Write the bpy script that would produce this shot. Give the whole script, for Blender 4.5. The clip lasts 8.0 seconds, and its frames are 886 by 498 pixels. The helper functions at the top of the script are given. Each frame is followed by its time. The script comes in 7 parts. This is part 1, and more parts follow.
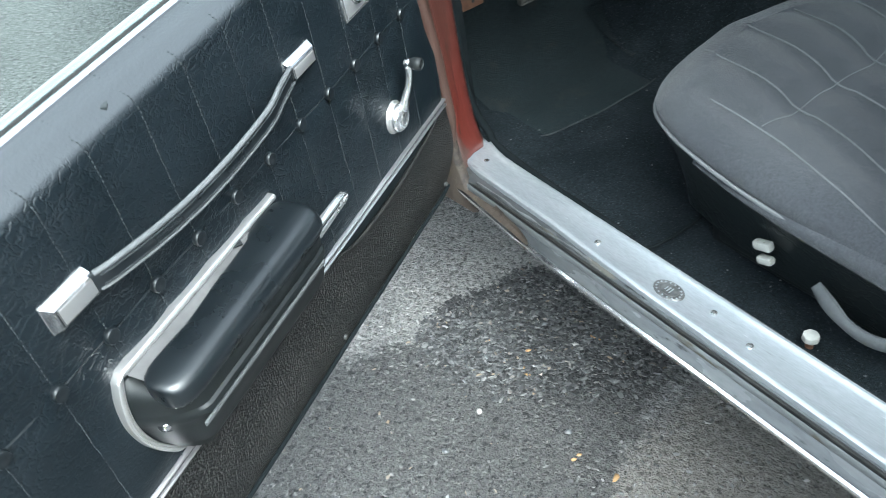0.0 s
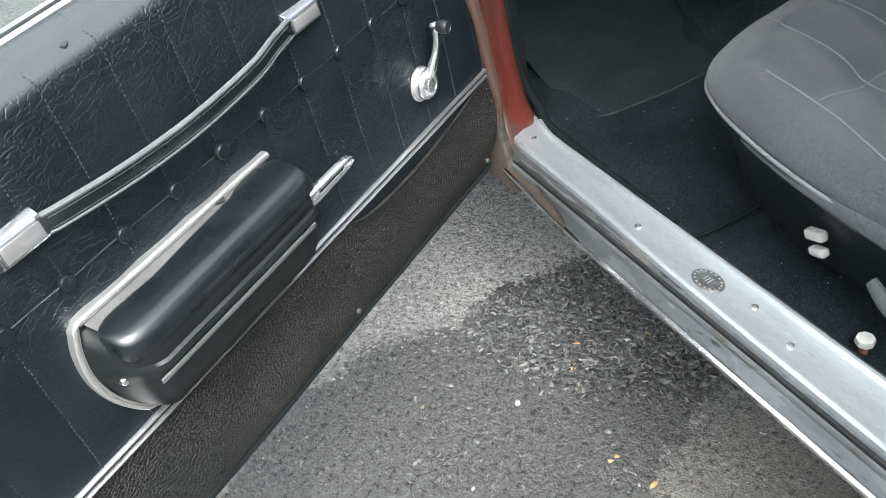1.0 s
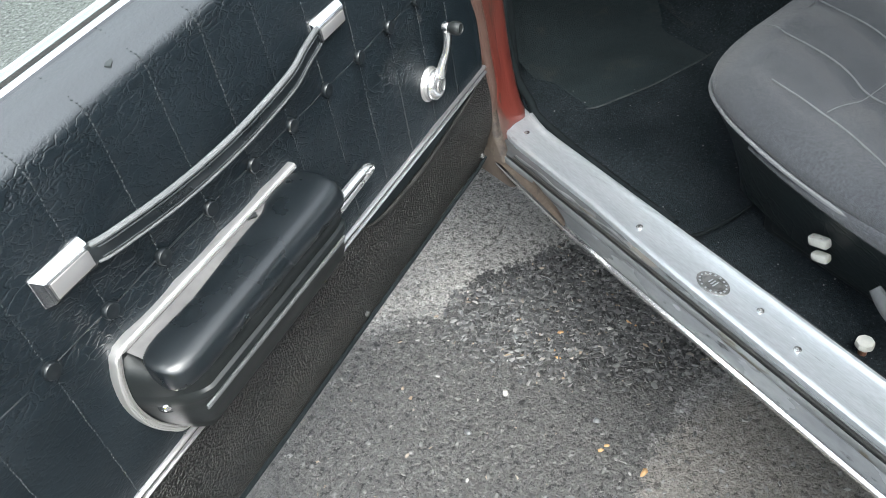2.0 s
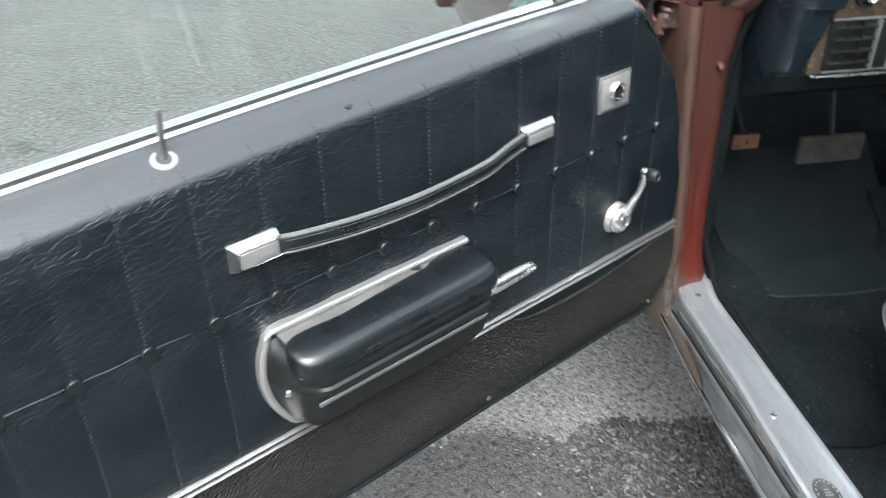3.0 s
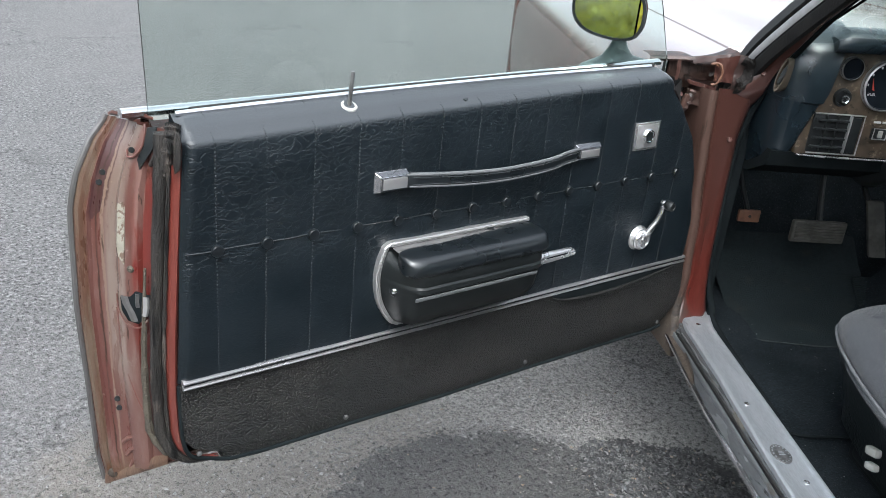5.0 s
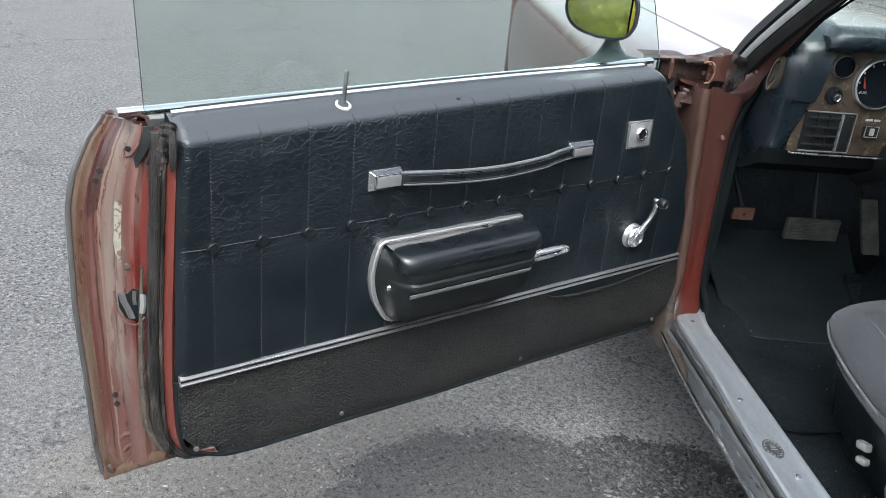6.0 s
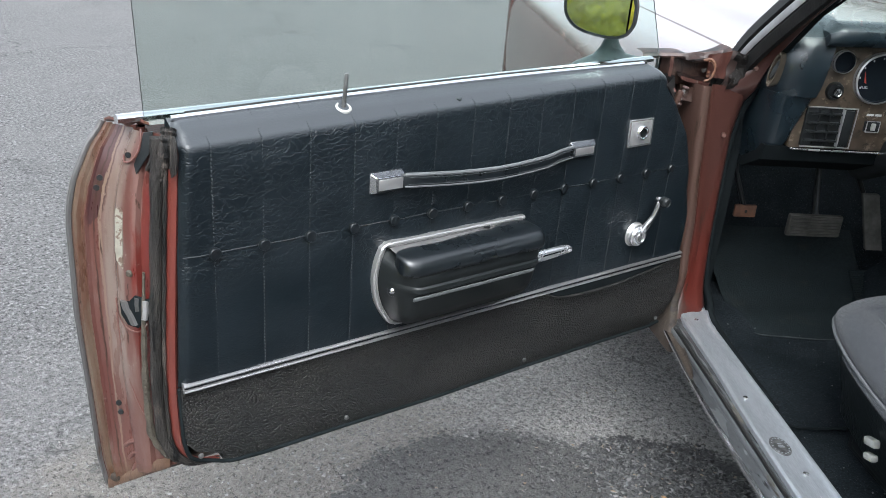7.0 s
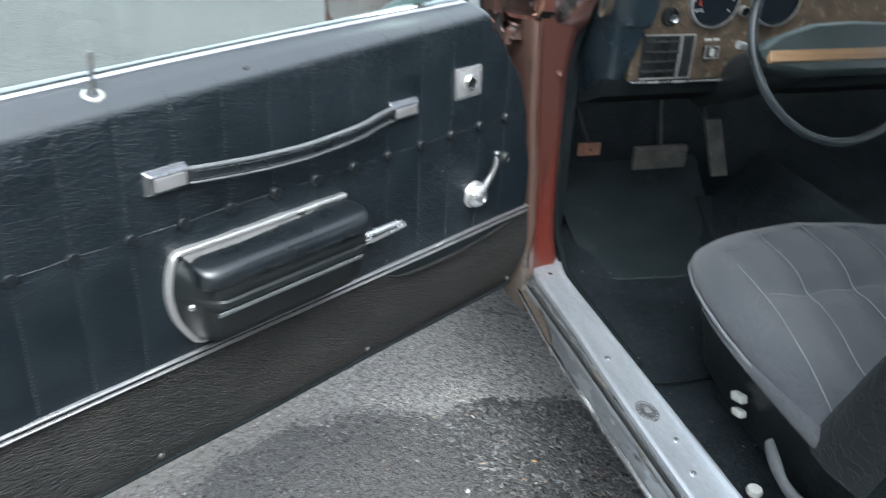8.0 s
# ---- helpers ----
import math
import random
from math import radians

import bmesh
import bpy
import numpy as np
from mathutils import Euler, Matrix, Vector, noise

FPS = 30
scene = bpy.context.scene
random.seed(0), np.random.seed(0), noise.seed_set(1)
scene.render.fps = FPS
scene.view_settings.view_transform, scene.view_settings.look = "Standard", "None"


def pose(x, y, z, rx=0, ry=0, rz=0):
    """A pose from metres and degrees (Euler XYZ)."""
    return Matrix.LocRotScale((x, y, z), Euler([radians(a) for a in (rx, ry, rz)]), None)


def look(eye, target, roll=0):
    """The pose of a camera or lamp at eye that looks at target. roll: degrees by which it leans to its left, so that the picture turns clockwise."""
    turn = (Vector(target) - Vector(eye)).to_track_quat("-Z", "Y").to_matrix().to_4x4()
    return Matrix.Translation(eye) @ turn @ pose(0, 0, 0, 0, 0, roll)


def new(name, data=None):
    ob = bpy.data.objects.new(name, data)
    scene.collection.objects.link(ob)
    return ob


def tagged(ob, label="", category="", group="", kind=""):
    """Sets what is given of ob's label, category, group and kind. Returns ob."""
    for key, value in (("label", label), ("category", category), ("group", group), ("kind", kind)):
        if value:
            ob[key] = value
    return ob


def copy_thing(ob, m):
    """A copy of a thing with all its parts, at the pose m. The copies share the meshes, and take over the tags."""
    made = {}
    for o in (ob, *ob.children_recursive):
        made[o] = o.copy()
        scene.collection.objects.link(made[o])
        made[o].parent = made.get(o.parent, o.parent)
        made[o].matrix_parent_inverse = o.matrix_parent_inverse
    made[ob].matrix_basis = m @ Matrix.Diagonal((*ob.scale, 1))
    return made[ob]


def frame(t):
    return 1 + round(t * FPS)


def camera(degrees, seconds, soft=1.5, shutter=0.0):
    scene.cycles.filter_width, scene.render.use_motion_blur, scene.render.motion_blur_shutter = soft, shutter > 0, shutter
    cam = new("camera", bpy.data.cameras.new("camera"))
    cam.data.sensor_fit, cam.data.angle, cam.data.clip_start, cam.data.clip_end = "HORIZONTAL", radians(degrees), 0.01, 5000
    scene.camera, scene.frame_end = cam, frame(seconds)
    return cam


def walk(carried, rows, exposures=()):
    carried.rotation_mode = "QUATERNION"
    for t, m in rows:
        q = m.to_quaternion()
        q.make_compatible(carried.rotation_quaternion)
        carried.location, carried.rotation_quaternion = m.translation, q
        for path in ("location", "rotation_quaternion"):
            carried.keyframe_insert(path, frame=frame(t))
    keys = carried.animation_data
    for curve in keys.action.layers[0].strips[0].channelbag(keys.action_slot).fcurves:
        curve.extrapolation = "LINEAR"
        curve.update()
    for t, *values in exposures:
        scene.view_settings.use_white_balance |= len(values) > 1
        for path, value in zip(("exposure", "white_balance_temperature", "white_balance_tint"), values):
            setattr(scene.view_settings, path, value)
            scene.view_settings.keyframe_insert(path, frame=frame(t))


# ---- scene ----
cam = camera(55.0, 8.0, soft=0.45, shutter=0.28)
PATH = [
    (0, (-1.114, -0.645, 1.305), (0.190, 0.125, -0.001), -11.4),
    (0.5, (-1.037, -0.755, 1.191), (0.171, 0.266, -0.033), -15.2),
    (1, (-1.023, -0.754, 1.203), (0.155, 0.259, -0.056), -15.1),
    (1.2, (-1.038, -0.733, 1.220), (0.146, 0.245, -0.056), -14.2),
    (2.3, (-1.044, -0.614, 1.278), (0.190, 0.182, -0.080), -9.5),
    (2.5, (-1.025, -0.619, 1.268), (0.256, 0.204, -0.029), -6.6),
    (2.7, (-1.034, -0.636, 1.265), (0.278, 0.324, 0.096), -1.7),
    (3, (-1.102, -0.749, 1.295), (-0.018, 0.536, 0.212), -0.9),
    (3.5, (-1.227, -0.890, 1.283), (-0.236, 0.540, 0.296), 2.9),
    (4, (-1.428, -1.046, 1.259), (-0.348, 0.401, 0.401), 5.1),
    (4.5, (-1.488, -1.088, 1.268), (-0.361, 0.351, 0.457), 5.8),
    (5, (-1.480, -1.108, 1.254), (-0.361, 0.340, 0.447), 5.7),
    (6.5, (-1.480, -1.130, 1.257), (-0.362, 0.321, 0.453), 5.2),
    (7, (-1.481, -1.121, 1.252), (-0.362, 0.330, 0.452), 4.6),
    (7.5, (-1.462, -1.099, 1.258), (-0.307, 0.316, 0.442), 4.2),
    (7.8, (-1.371, -1.053, 1.268), (-0.130, 0.252, 0.397), 4.2),
    (8, (-1.279, -0.986, 1.249), (0.041, 0.195, 0.320), 2.8),
]
EXPOSE = [(0.0, 2.4, 5780, -2), (0.6, 2.35, 6180, 3), (1.1, 2.37, 6280, 4), (2.5, 2.36, 6270, 5), (3.2, 2.0, 6300, 5), (3.5, 1.74, 6080, 3), (4.0, 1.70, 6090, 7), (7.3, 1.70, 6030, 7), (8.0, 2.1, 5900, 4)]
walk(cam, [(t, look(eye, target, roll)) for t, eye, target, roll in PATH], EXPOSE)

# ---- world and light: a bright overcast sky ----
world = bpy.data.worlds.new("world")
scene.world = world
world.use_nodes = True
wn, wl = world.node_tree.nodes, world.node_tree.links
sky = wn.new("ShaderNodeTexSky")
sky.sky_type, sky.sun_disc = "NISHITA", False
sky.sun_elevation, sky.sun_rotation = radians(53), radians(212)
sky.dust_density, sky.air_density, sky.ozone_density = 4.0, 1.0, 1.0
grey = wn.new("ShaderNodeHueSaturation")
grey.inputs["Saturation"].default_value = 0.25
wl.new(sky.outputs[0], grey.inputs["Color"])
wl.new(grey.outputs[0], wn["Background"].inputs[0])
wn["Background"].inputs[1].default_value = 0.15
sun = new("sun", bpy.data.lights.new("sun", "SUN"))
sun.data.energy, sun.data.angle, sun.data.color = 0.8, radians(45), (1.0, 0.97, 0.93)
sun.matrix_world = look((-2.75, -2.85, 6.0), (0, 0, 0))


# ---- helpers for building ----
BASE, LEVEL = {}, {}
CAR = Matrix(((0.852, 0.523, 0, -0.043), (-0.523, 0.852, 0, -0.320), (0, 0, 1, 0), (0, 0, 0, 1)))
DOOR = Matrix.Identity(4)
LOW = -0.13  # height of the asphalt below the door's zero
GROUND = Matrix.Translation((0.125, 0.092, LOW)) @ Matrix.Scale(1.1, 4)


def thing(name, frm, base, label, category, group="", kind=""):
    """An Empty at the base of a thing; frm is the frame in which its parts are written."""
    ob = new(name)
    ob.empty_display_size = 0.05
    ob.matrix_world = frm @ Matrix.Translation(base)
    BASE[ob.name], LEVEL[ob.name] = Vector(base), 1
    return tagged(ob, label, category, group, kind)


def component(name, frm, base, bm, material, label):
    """A main part of the car, written in its own frame, which carries smaller parts."""
    ob = part(name, bm, material, car, label, at=Vector(base))
    ob.matrix_basis = car.matrix_world.inverted() @ frm @ Matrix.Translation(base)
    return ob


def part(name, bm, material, parent, label="", smooth=True, kind="", at=None, sharp=38):
    """Links a bmesh as one mesh object under a thing or a part, at most three levels deep."""
    if LEVEL[parent.name] == 3:
        parent = parent.parent
    base = at or BASE[parent.name]
    bm.transform(Matrix.Translation(-base))
    bmesh.ops.recalc_face_normals(bm, faces=bm.faces)
    data = bpy.data.meshes.new(name)
    bm.to_mesh(data)
    bm.free()
    if smooth:
        data.shade_smooth()
        data.set_sharp_from_angle(angle=radians(sharp))
    for m in material if isinstance(material, (list, tuple)) else [material]:
        data.materials.append(m)
    ob = new(name, data)
    ob.parent = parent
    BASE[ob.name], LEVEL[ob.name] = base, LEVEL[parent.name] + 1
    return tagged(ob, label, kind=kind)


def again(ob, shift, turn=None):
    """Another object on the same mesh, moved by shift."""
    made = ob.copy()
    scene.collection.objects.link(made)
    made.matrix_basis = Matrix.Translation(shift) @ (turn or Matrix.Identity(4))
    return made


def box(x0, x1, y0, y1, z0, z1, bevel=0.0, seg=2, bm=None):
    made = bm or bmesh.new()
    got = bmesh.ops.create_cube(made, size=1, matrix=Matrix.LocRotScale(((x0 + x1) / 2, (y0 + y1) / 2, (z0 + z1) / 2), None, (x1 - x0, y1 - y0, z1 - z0)))
    if bevel:
        edges = {e for v in got["verts"] for e in v.link_edges}
        bmesh.ops.bevel(made, geom=list(edges), offset=bevel, segments=seg, affect="EDGES", profile=0.5)
    return made


def loft(rings, closed=True, caps=True, bm=None):
    """Skins rings of equal length; closed: each ring runs round."""
    made = bm or bmesh.new()
    vs = [[made.verts.new(p) for p in ring] for ring in rings]
    n = len(rings[0])
    for a, b in zip(vs, vs[1:]):
        for i in range(n if closed else n - 1):
            j = (i + 1) % n
            made.faces.new((a[i], a[j], b[j], b[i]))
    if caps and closed:
        made.faces.new(vs[0][::-1])
        made.faces.new(vs[-1])
    return made


def tube(path, radius, seg=10, bm=None, flat=1.0):
    """A round bar along a path; radius is a number or one for each point."""
    pts = [Vector(p) for p in path]
    run = pts[-1] - pts[0]
    rings, up = [], Vector((0.02, 0.05, 1)).normalized() if abs(run.z) < 0.75 * run.length else Vector((0.93, 0.35, 0.1)).normalized()
    for i, p in enumerate(pts):
        d = (pts[min(i + 1, len(pts) - 1)] - pts[max(i - 1, 0)]).normalized()
        side = d.cross(up)
        if side.length < 0.1:
            side = d.cross(Vector((1, 0, 0)))
        side.normalize()
        top = side.cross(d)
        r = radius[i] if isinstance(radius, (list, tuple)) else radius
        rings.append([p + side * (r * flat * math.cos(a)) + top * (r * math.sin(a)) for a in (k * math.tau / seg for k in range(seg))])
    return loft(rings, bm=bm)


def curve(points, n=8):
    """A smooth path through points."""
    p = [Vector(q) for q in points]
    p = [2 * p[0] - p[1], *p, 2 * p[-1] - p[-2]]
    out = []
    for a, b, c, d in zip(p, p[1:], p[2:], p[3:]):
        for k in range(n):
            t = k / n
            out.append(0.5 * (2 * b + (c - a) * t + (2 * a - 5 * b + 4 * c - d) * t * t + (3 * b - a - 3 * c + d) * t ** 3))
    return out + [p[-2]]


def lathe(profile, centre, axis, seg=24, bm=None):
    """Turns (radius, height) pairs round an axis through centre."""
    turn = Vector((0, 0, 1)).rotation_difference(Vector(axis)).to_matrix()
    rings = [[Vector(centre) + turn @ Vector((r * math.cos(a), r * math.sin(a), h)) for a in (k * math.tau / seg for k in range(seg))] for r, h in profile]
    return loft(rings, caps=False, bm=bm)


def plate(outline, depth, bevel=0.0, bm=None):
    """A flat outline (3D points) thickened by the vector depth, with its edges rounded."""
    made = bm or bmesh.new()
    d = Vector(depth)
    rings = [[Vector(p) for p in outline], [Vector(p) + d for p in outline]]
    loft(rings, bm=made)
    if bevel:
        bmesh.ops.bevel(made, geom=list(made.edges), offset=bevel, segments=2, affect="EDGES", profile=0.5, clamp_overlap=True)
    return made


def lerp(pairs, x):
    return float(np.interp(x, [p[0] for p in pairs], [p[1] for p in pairs]))


# ---- materials ----
def nodes_of(name):
    m = bpy.data.materials.new(name)
    m.use_nodes = True
    return m, m.node_tree.nodes, m.node_tree.links, m.node_tree.nodes["Principled BSDF"]


def surface(name, col, col2=None, rough=0.5, metal=0.0, scale=6.0, fine=150.0, bump=0.2, depth=0.001, coat=0.0, spots=None,
            stretch=(1, 1, 1), rvar=0.15, voronoi=False, sheen=0.0, spec=0.5, wrinkle=0.0, blend=0.25, creases=14.0, band=None, dust_light=None, fade=None):
    """A painted, woven or moulded surface: colour that varies at two scales, uneven gloss and fine relief."""
    m, n, l, b = nodes_of(name)
    tc = n.new("ShaderNodeTexCoord")
    mp = n.new("ShaderNodeMapping")
    mp.inputs["Scale"].default_value = stretch
    l.new(tc.outputs["Object"], mp.inputs[0])
    big, small = n.new("ShaderNodeTexNoise"), n.new("ShaderNodeTexNoise")
    big.inputs["Scale"].default_value, big.inputs["Detail"].default_value = scale, 6
    small.inputs["Scale"].default_value, small.inputs["Detail"].default_value = fine * 0.35, 4
    l.new(mp.outputs[0], big.inputs[0])
    l.new(mp.outputs[0], small.inputs[0])
    col2 = col2 or tuple(c * 0.7 for c in col)
    ramp = n.new("ShaderNodeValToRGB")
    ramp.color_ramp.elements[0].position, ramp.color_ramp.elements[1].position = 0.35, 0.65
    ramp.color_ramp.elements[0].color, ramp.color_ramp.elements[1].color = (*col, 1), (*col2, 1)
    l.new(big.outputs[0], ramp.inputs[0])
    mix = n.new("ShaderNodeMix")
    mix.data_type, mix.blend_type = "RGBA", "OVERLAY"
    mix.inputs[0].default_value = blend
    l.new(ramp.outputs[0], mix.inputs[6])
    l.new(small.outputs[0], mix.inputs[7])
    last = mix.outputs[2]
    rr = n.new("ShaderNodeMapRange")
    rr.inputs[3].default_value, rr.inputs[4].default_value = max(rough - rvar, 0.02), min(rough + rvar, 1)
    l.new(big.outputs[0], rr.inputs[0])
    rough_out = rr.outputs[0]
    for colour, size, cut in spots or ():
        sp = n.new("ShaderNodeTexNoise")
        sp.inputs["Scale"].default_value, sp.inputs["Detail"].default_value, sp.inputs["Roughness"].default_value = size, 8, 0.65
        l.new(mp.outputs[0], sp.inputs[0])
        edge = n.new("ShaderNodeMapRange")
        edge.inputs[1].default_value, edge.inputs[2].default_value = cut, cut + 0.05
        l.new(sp.outputs[0], edge.inputs[0])
        mx = n.new("ShaderNodeMix")
        mx.data_type = "RGBA"
        l.new(edge.outputs[0], mx.inputs[0])
        l.new(last, mx.inputs[6])
        mx.inputs[7].default_value = (*colour, 1)
        last = mx.outputs[2]
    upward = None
    # upward faces get a paler colour: dust and sky sheen painted together
    if dust_light:
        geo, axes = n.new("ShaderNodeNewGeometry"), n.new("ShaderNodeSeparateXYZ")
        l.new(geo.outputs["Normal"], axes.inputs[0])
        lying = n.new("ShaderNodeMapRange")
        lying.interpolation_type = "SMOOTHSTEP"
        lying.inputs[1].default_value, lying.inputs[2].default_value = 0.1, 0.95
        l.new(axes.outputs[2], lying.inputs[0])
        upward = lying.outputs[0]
        paled = n.new("ShaderNodeMix")
        paled.data_type = "RGBA"
        l.new(upward, paled.inputs[0])
        l.new(last, paled.inputs[6])
        paled.inputs[7].default_value = (*dust_light, 1)
        last = paled.outputs[2]
    if fade:
        spot_z = n.new("ShaderNodeSeparateXYZ")
        l.new(tc.outputs["Object"], spot_z.inputs[0])
        jitter = n.new("ShaderNodeMath")
        jitter.operation = "MULTIPLY_ADD"
        jitter.inputs[1].default_value = 0.30
        l.new(big.outputs[0], jitter.inputs[0])
        l.new(spot_z.outputs[2], jitter.inputs[2])
        rise = n.new("ShaderNodeMapRange")
        rise.inputs[1].default_value, rise.inputs[2].default_value = fade[0] + 0.15, fade[1] + 0.15
        l.new(jitter.outputs[0], rise.inputs[0])
        worn = n.new("ShaderNodeMix")
        worn.data_type = "RGBA"
        l.new(rise.outputs[0], worn.inputs[0])
        l.new(last, worn.inputs[6])
        worn.inputs[7].default_value = (*fade[2], 1)
        last = worn.outputs[2]
    l.new(last, b.inputs["Base Color"])
    l.new(rough_out, b.inputs["Roughness"])
    b.inputs["Metallic"].default_value = metal
    b.inputs["Coat Weight"].default_value = coat
    b.inputs["Sheen Weight"].default_value = sheen
    b.inputs["Specular IOR Level"].default_value = spec
    if voronoi:
        grain = n.new("ShaderNodeTexVoronoi")
        grain.inputs["Scale"].default_value = fine
    else:
        grain = n.new("ShaderNodeTexNoise")
        grain.inputs["Scale"].default_value, grain.inputs["Detail"].default_value = fine, 5
    l.new(mp.outputs[0], grain.inputs[0])
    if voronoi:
        # crevices between cells are darkened in the colour, as shading of the relief
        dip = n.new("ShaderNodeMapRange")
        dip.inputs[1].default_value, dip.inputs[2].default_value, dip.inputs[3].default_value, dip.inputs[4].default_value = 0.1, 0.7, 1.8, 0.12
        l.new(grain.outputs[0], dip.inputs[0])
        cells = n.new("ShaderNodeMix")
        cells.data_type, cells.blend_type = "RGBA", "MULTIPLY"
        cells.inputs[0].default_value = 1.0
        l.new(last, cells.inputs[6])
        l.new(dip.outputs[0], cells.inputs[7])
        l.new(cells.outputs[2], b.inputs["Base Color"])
    bp = n.new("ShaderNodeBump")
    bp.invert = voronoi
    bp.inputs["Strength"].default_value, bp.inputs["Distance"].default_value = bump, depth
    l.new(grain.outputs[0], bp.inputs["Height"])
    normal = bp.outputs[0]
    if wrinkle:
        bend = n.new("ShaderNodeTexNoise")
        bend.inputs["Scale"].default_value, bend.inputs["Detail"].default_value = creases * 1.5, 3
        l.new(mp.outputs[0], bend.inputs[0])
        push = n.new("ShaderNodeVectorMath")
        push.operation = "MULTIPLY_ADD"
        push.inputs[1].default_value = (1.3 / creases, 1.3 / creases, 1.3 / creases)
        l.new(bend.outputs["Color"], push.inputs[0])
        l.new(mp.outputs[0], push.inputs[2])
        cell = n.new("ShaderNodeTexVoronoi")
        cell.feature = "DISTANCE_TO_EDGE"
        cell.inputs["Scale"].default_value = creases * 2.2
        l.new(push.outputs[0], cell.inputs[0])
        fold_c = n.new("ShaderNodeMapRange")
        fold_c.interpolation_type = "SMOOTHSTEP"
        fold_c.inputs[2].default_value = 0.13
        l.new(cell.outputs["Distance"], fold_c.inputs[0])
        where = n.new("ShaderNodeTexNoise")
        where.inputs["Scale"].default_value = 4
        l.new(tc.outputs["Object"], where.inputs[0])
        spread = n.new("ShaderNodeMapRange")
        spread.inputs[1].default_value, spread.inputs[2].default_value = 0.30, 0.56
        l.new(where.outputs[0], spread.inputs[0])
        reach = spread.outputs[0]
        if band:
            place = n.new("ShaderNodeSeparateXYZ")
            l.new(tc.outputs["Object"], place.inputs[0])
            near = n.new("ShaderNodeMapRange")
            near.inputs[1].default_value, near.inputs[2].default_value, near.inputs[3].default_value = band[0], band[1], 0.32
            l.new(place.outputs[2], near.inputs[0])
            both = n.new("ShaderNodeMath")
            both.operation = "MULTIPLY"
            l.new(reach, both.inputs[0])
            l.new(near.outputs[0], both.inputs[1])
            reach = both.outputs[0]
        if upward:
            flat = n.new("ShaderNodeMath")
            flat.operation = "SUBTRACT"
            flat.inputs[0].default_value = 1.0
            l.new(upward, flat.inputs[1])
            both = n.new("ShaderNodeMath")
            both.operation = "MULTIPLY"
            l.new(reach, both.inputs[0])
            l.new(flat.outputs[0], both.inputs[1])
            reach = both.outputs[0]
        wp = n.new("ShaderNodeBump")
        wp.inputs["Distance"].default_value = 0.0034
        amount = n.new("ShaderNodeMath")
        amount.operation = "MULTIPLY"
        amount.inputs[1].default_value = wrinkle
        l.new(reach, amount.inputs[0])
        l.new(amount.outputs[0], wp.inputs["Strength"])
        l.new(fold_c.outputs[0], wp.inputs["Height"])
        l.new(normal, wp.inputs["Normal"])
        normal = wp.outputs[0]
    l.new(normal, b.inputs["Normal"])
    return m


def glass(name, tint, rough=0.0):
    m, n, l, b = nodes_of(name)
    b.inputs["Base Color"].default_value = (*tint, 1)
    b.inputs["Transmission Weight"].default_value = 1.0
    b.inputs["Roughness"].default_value = rough
    b.inputs["IOR"].default_value = 1.45
    return m


VINYL = surface("black_vinyl", (0.0054, 0.0086, 0.0112), (0.0086, 0.0126, 0.0160), rough=0.32, scale=9, fine=260, bump=0.6, depth=0.0009, wrinkle=1.0, creases=30, rvar=0.1, spec=0.36, stretch=(0.75, 1, 1.25), band=(0.60, 0.86), dust_light=(0.050, 0.055, 0.061))
PADDING = surface("black_moulded_vinyl", (0.0046, 0.0066, 0.0082), (0.0072, 0.0096, 0.0116), rough=0.28, scale=20, fine=600, bump=0.15, depth=0.0004, spec=0.75, rvar=0.07)
ARMBODY = surface("dull_black_moulding", (0.0068, 0.0086, 0.0092), (0.0100, 0.0120, 0.0125), rough=0.42, scale=16, fine=420, bump=0.2, depth=0.0004, spec=0.35)
CHANNELGREY = surface("channel_grey_plastic", (0.088, 0.086, 0.087), (0.120, 0.117, 0.117), rough=0.36, scale=12, fine=300, bump=0.05, depth=0.0004)
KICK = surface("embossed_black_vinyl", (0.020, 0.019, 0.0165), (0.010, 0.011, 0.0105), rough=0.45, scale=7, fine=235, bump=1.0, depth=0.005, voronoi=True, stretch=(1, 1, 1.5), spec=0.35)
THREAD = surface("grey_thread", (0.040, 0.045, 0.049), (0.022, 0.026, 0.029), rough=0.8, fine=900, scale=60)
CHROME = surface("chrome", (0.88, 0.88, 0.89), (0.80, 0.80, 0.82), rough=0.15, metal=1.0, scale=14, fine=200, bump=0.0, rvar=0.06, blend=0.05)
BRIGHT = surface("bright_anodised_metal", (0.80, 0.80, 0.81), (0.72, 0.72, 0.73), rough=0.26, metal=0.9, scale=12, fine=200, bump=0.0, rvar=0.06, blend=0.05)
RIMMETAL = surface("satin_rim_metal", (0.70, 0.69, 0.685), (0.62, 0.61, 0.605), rough=0.33, metal=0.85, scale=4, fine=60, bump=0.0, rvar=0.03, blend=0.0)
TRIMMETAL = surface("scuffed_bright_trim", (0.56, 0.55, 0.56), (0.50, 0.49, 0.50), rough=0.28, metal=0.9, scale=4, fine=60, bump=0.0, rvar=0.02, blend=0.0)
DULL = surface("dull_metal", (0.46, 0.46, 0.47), (0.36, 0.355, 0.35), rough=0.36, metal=0.6, scale=25, fine=300, bump=0.1, depth=0.0005)
STEEL = surface("tarnished_steel", (0.22, 0.22, 0.22), (0.12, 0.12, 0.12), rough=0.4, metal=0.7, scale=60, fine=400)
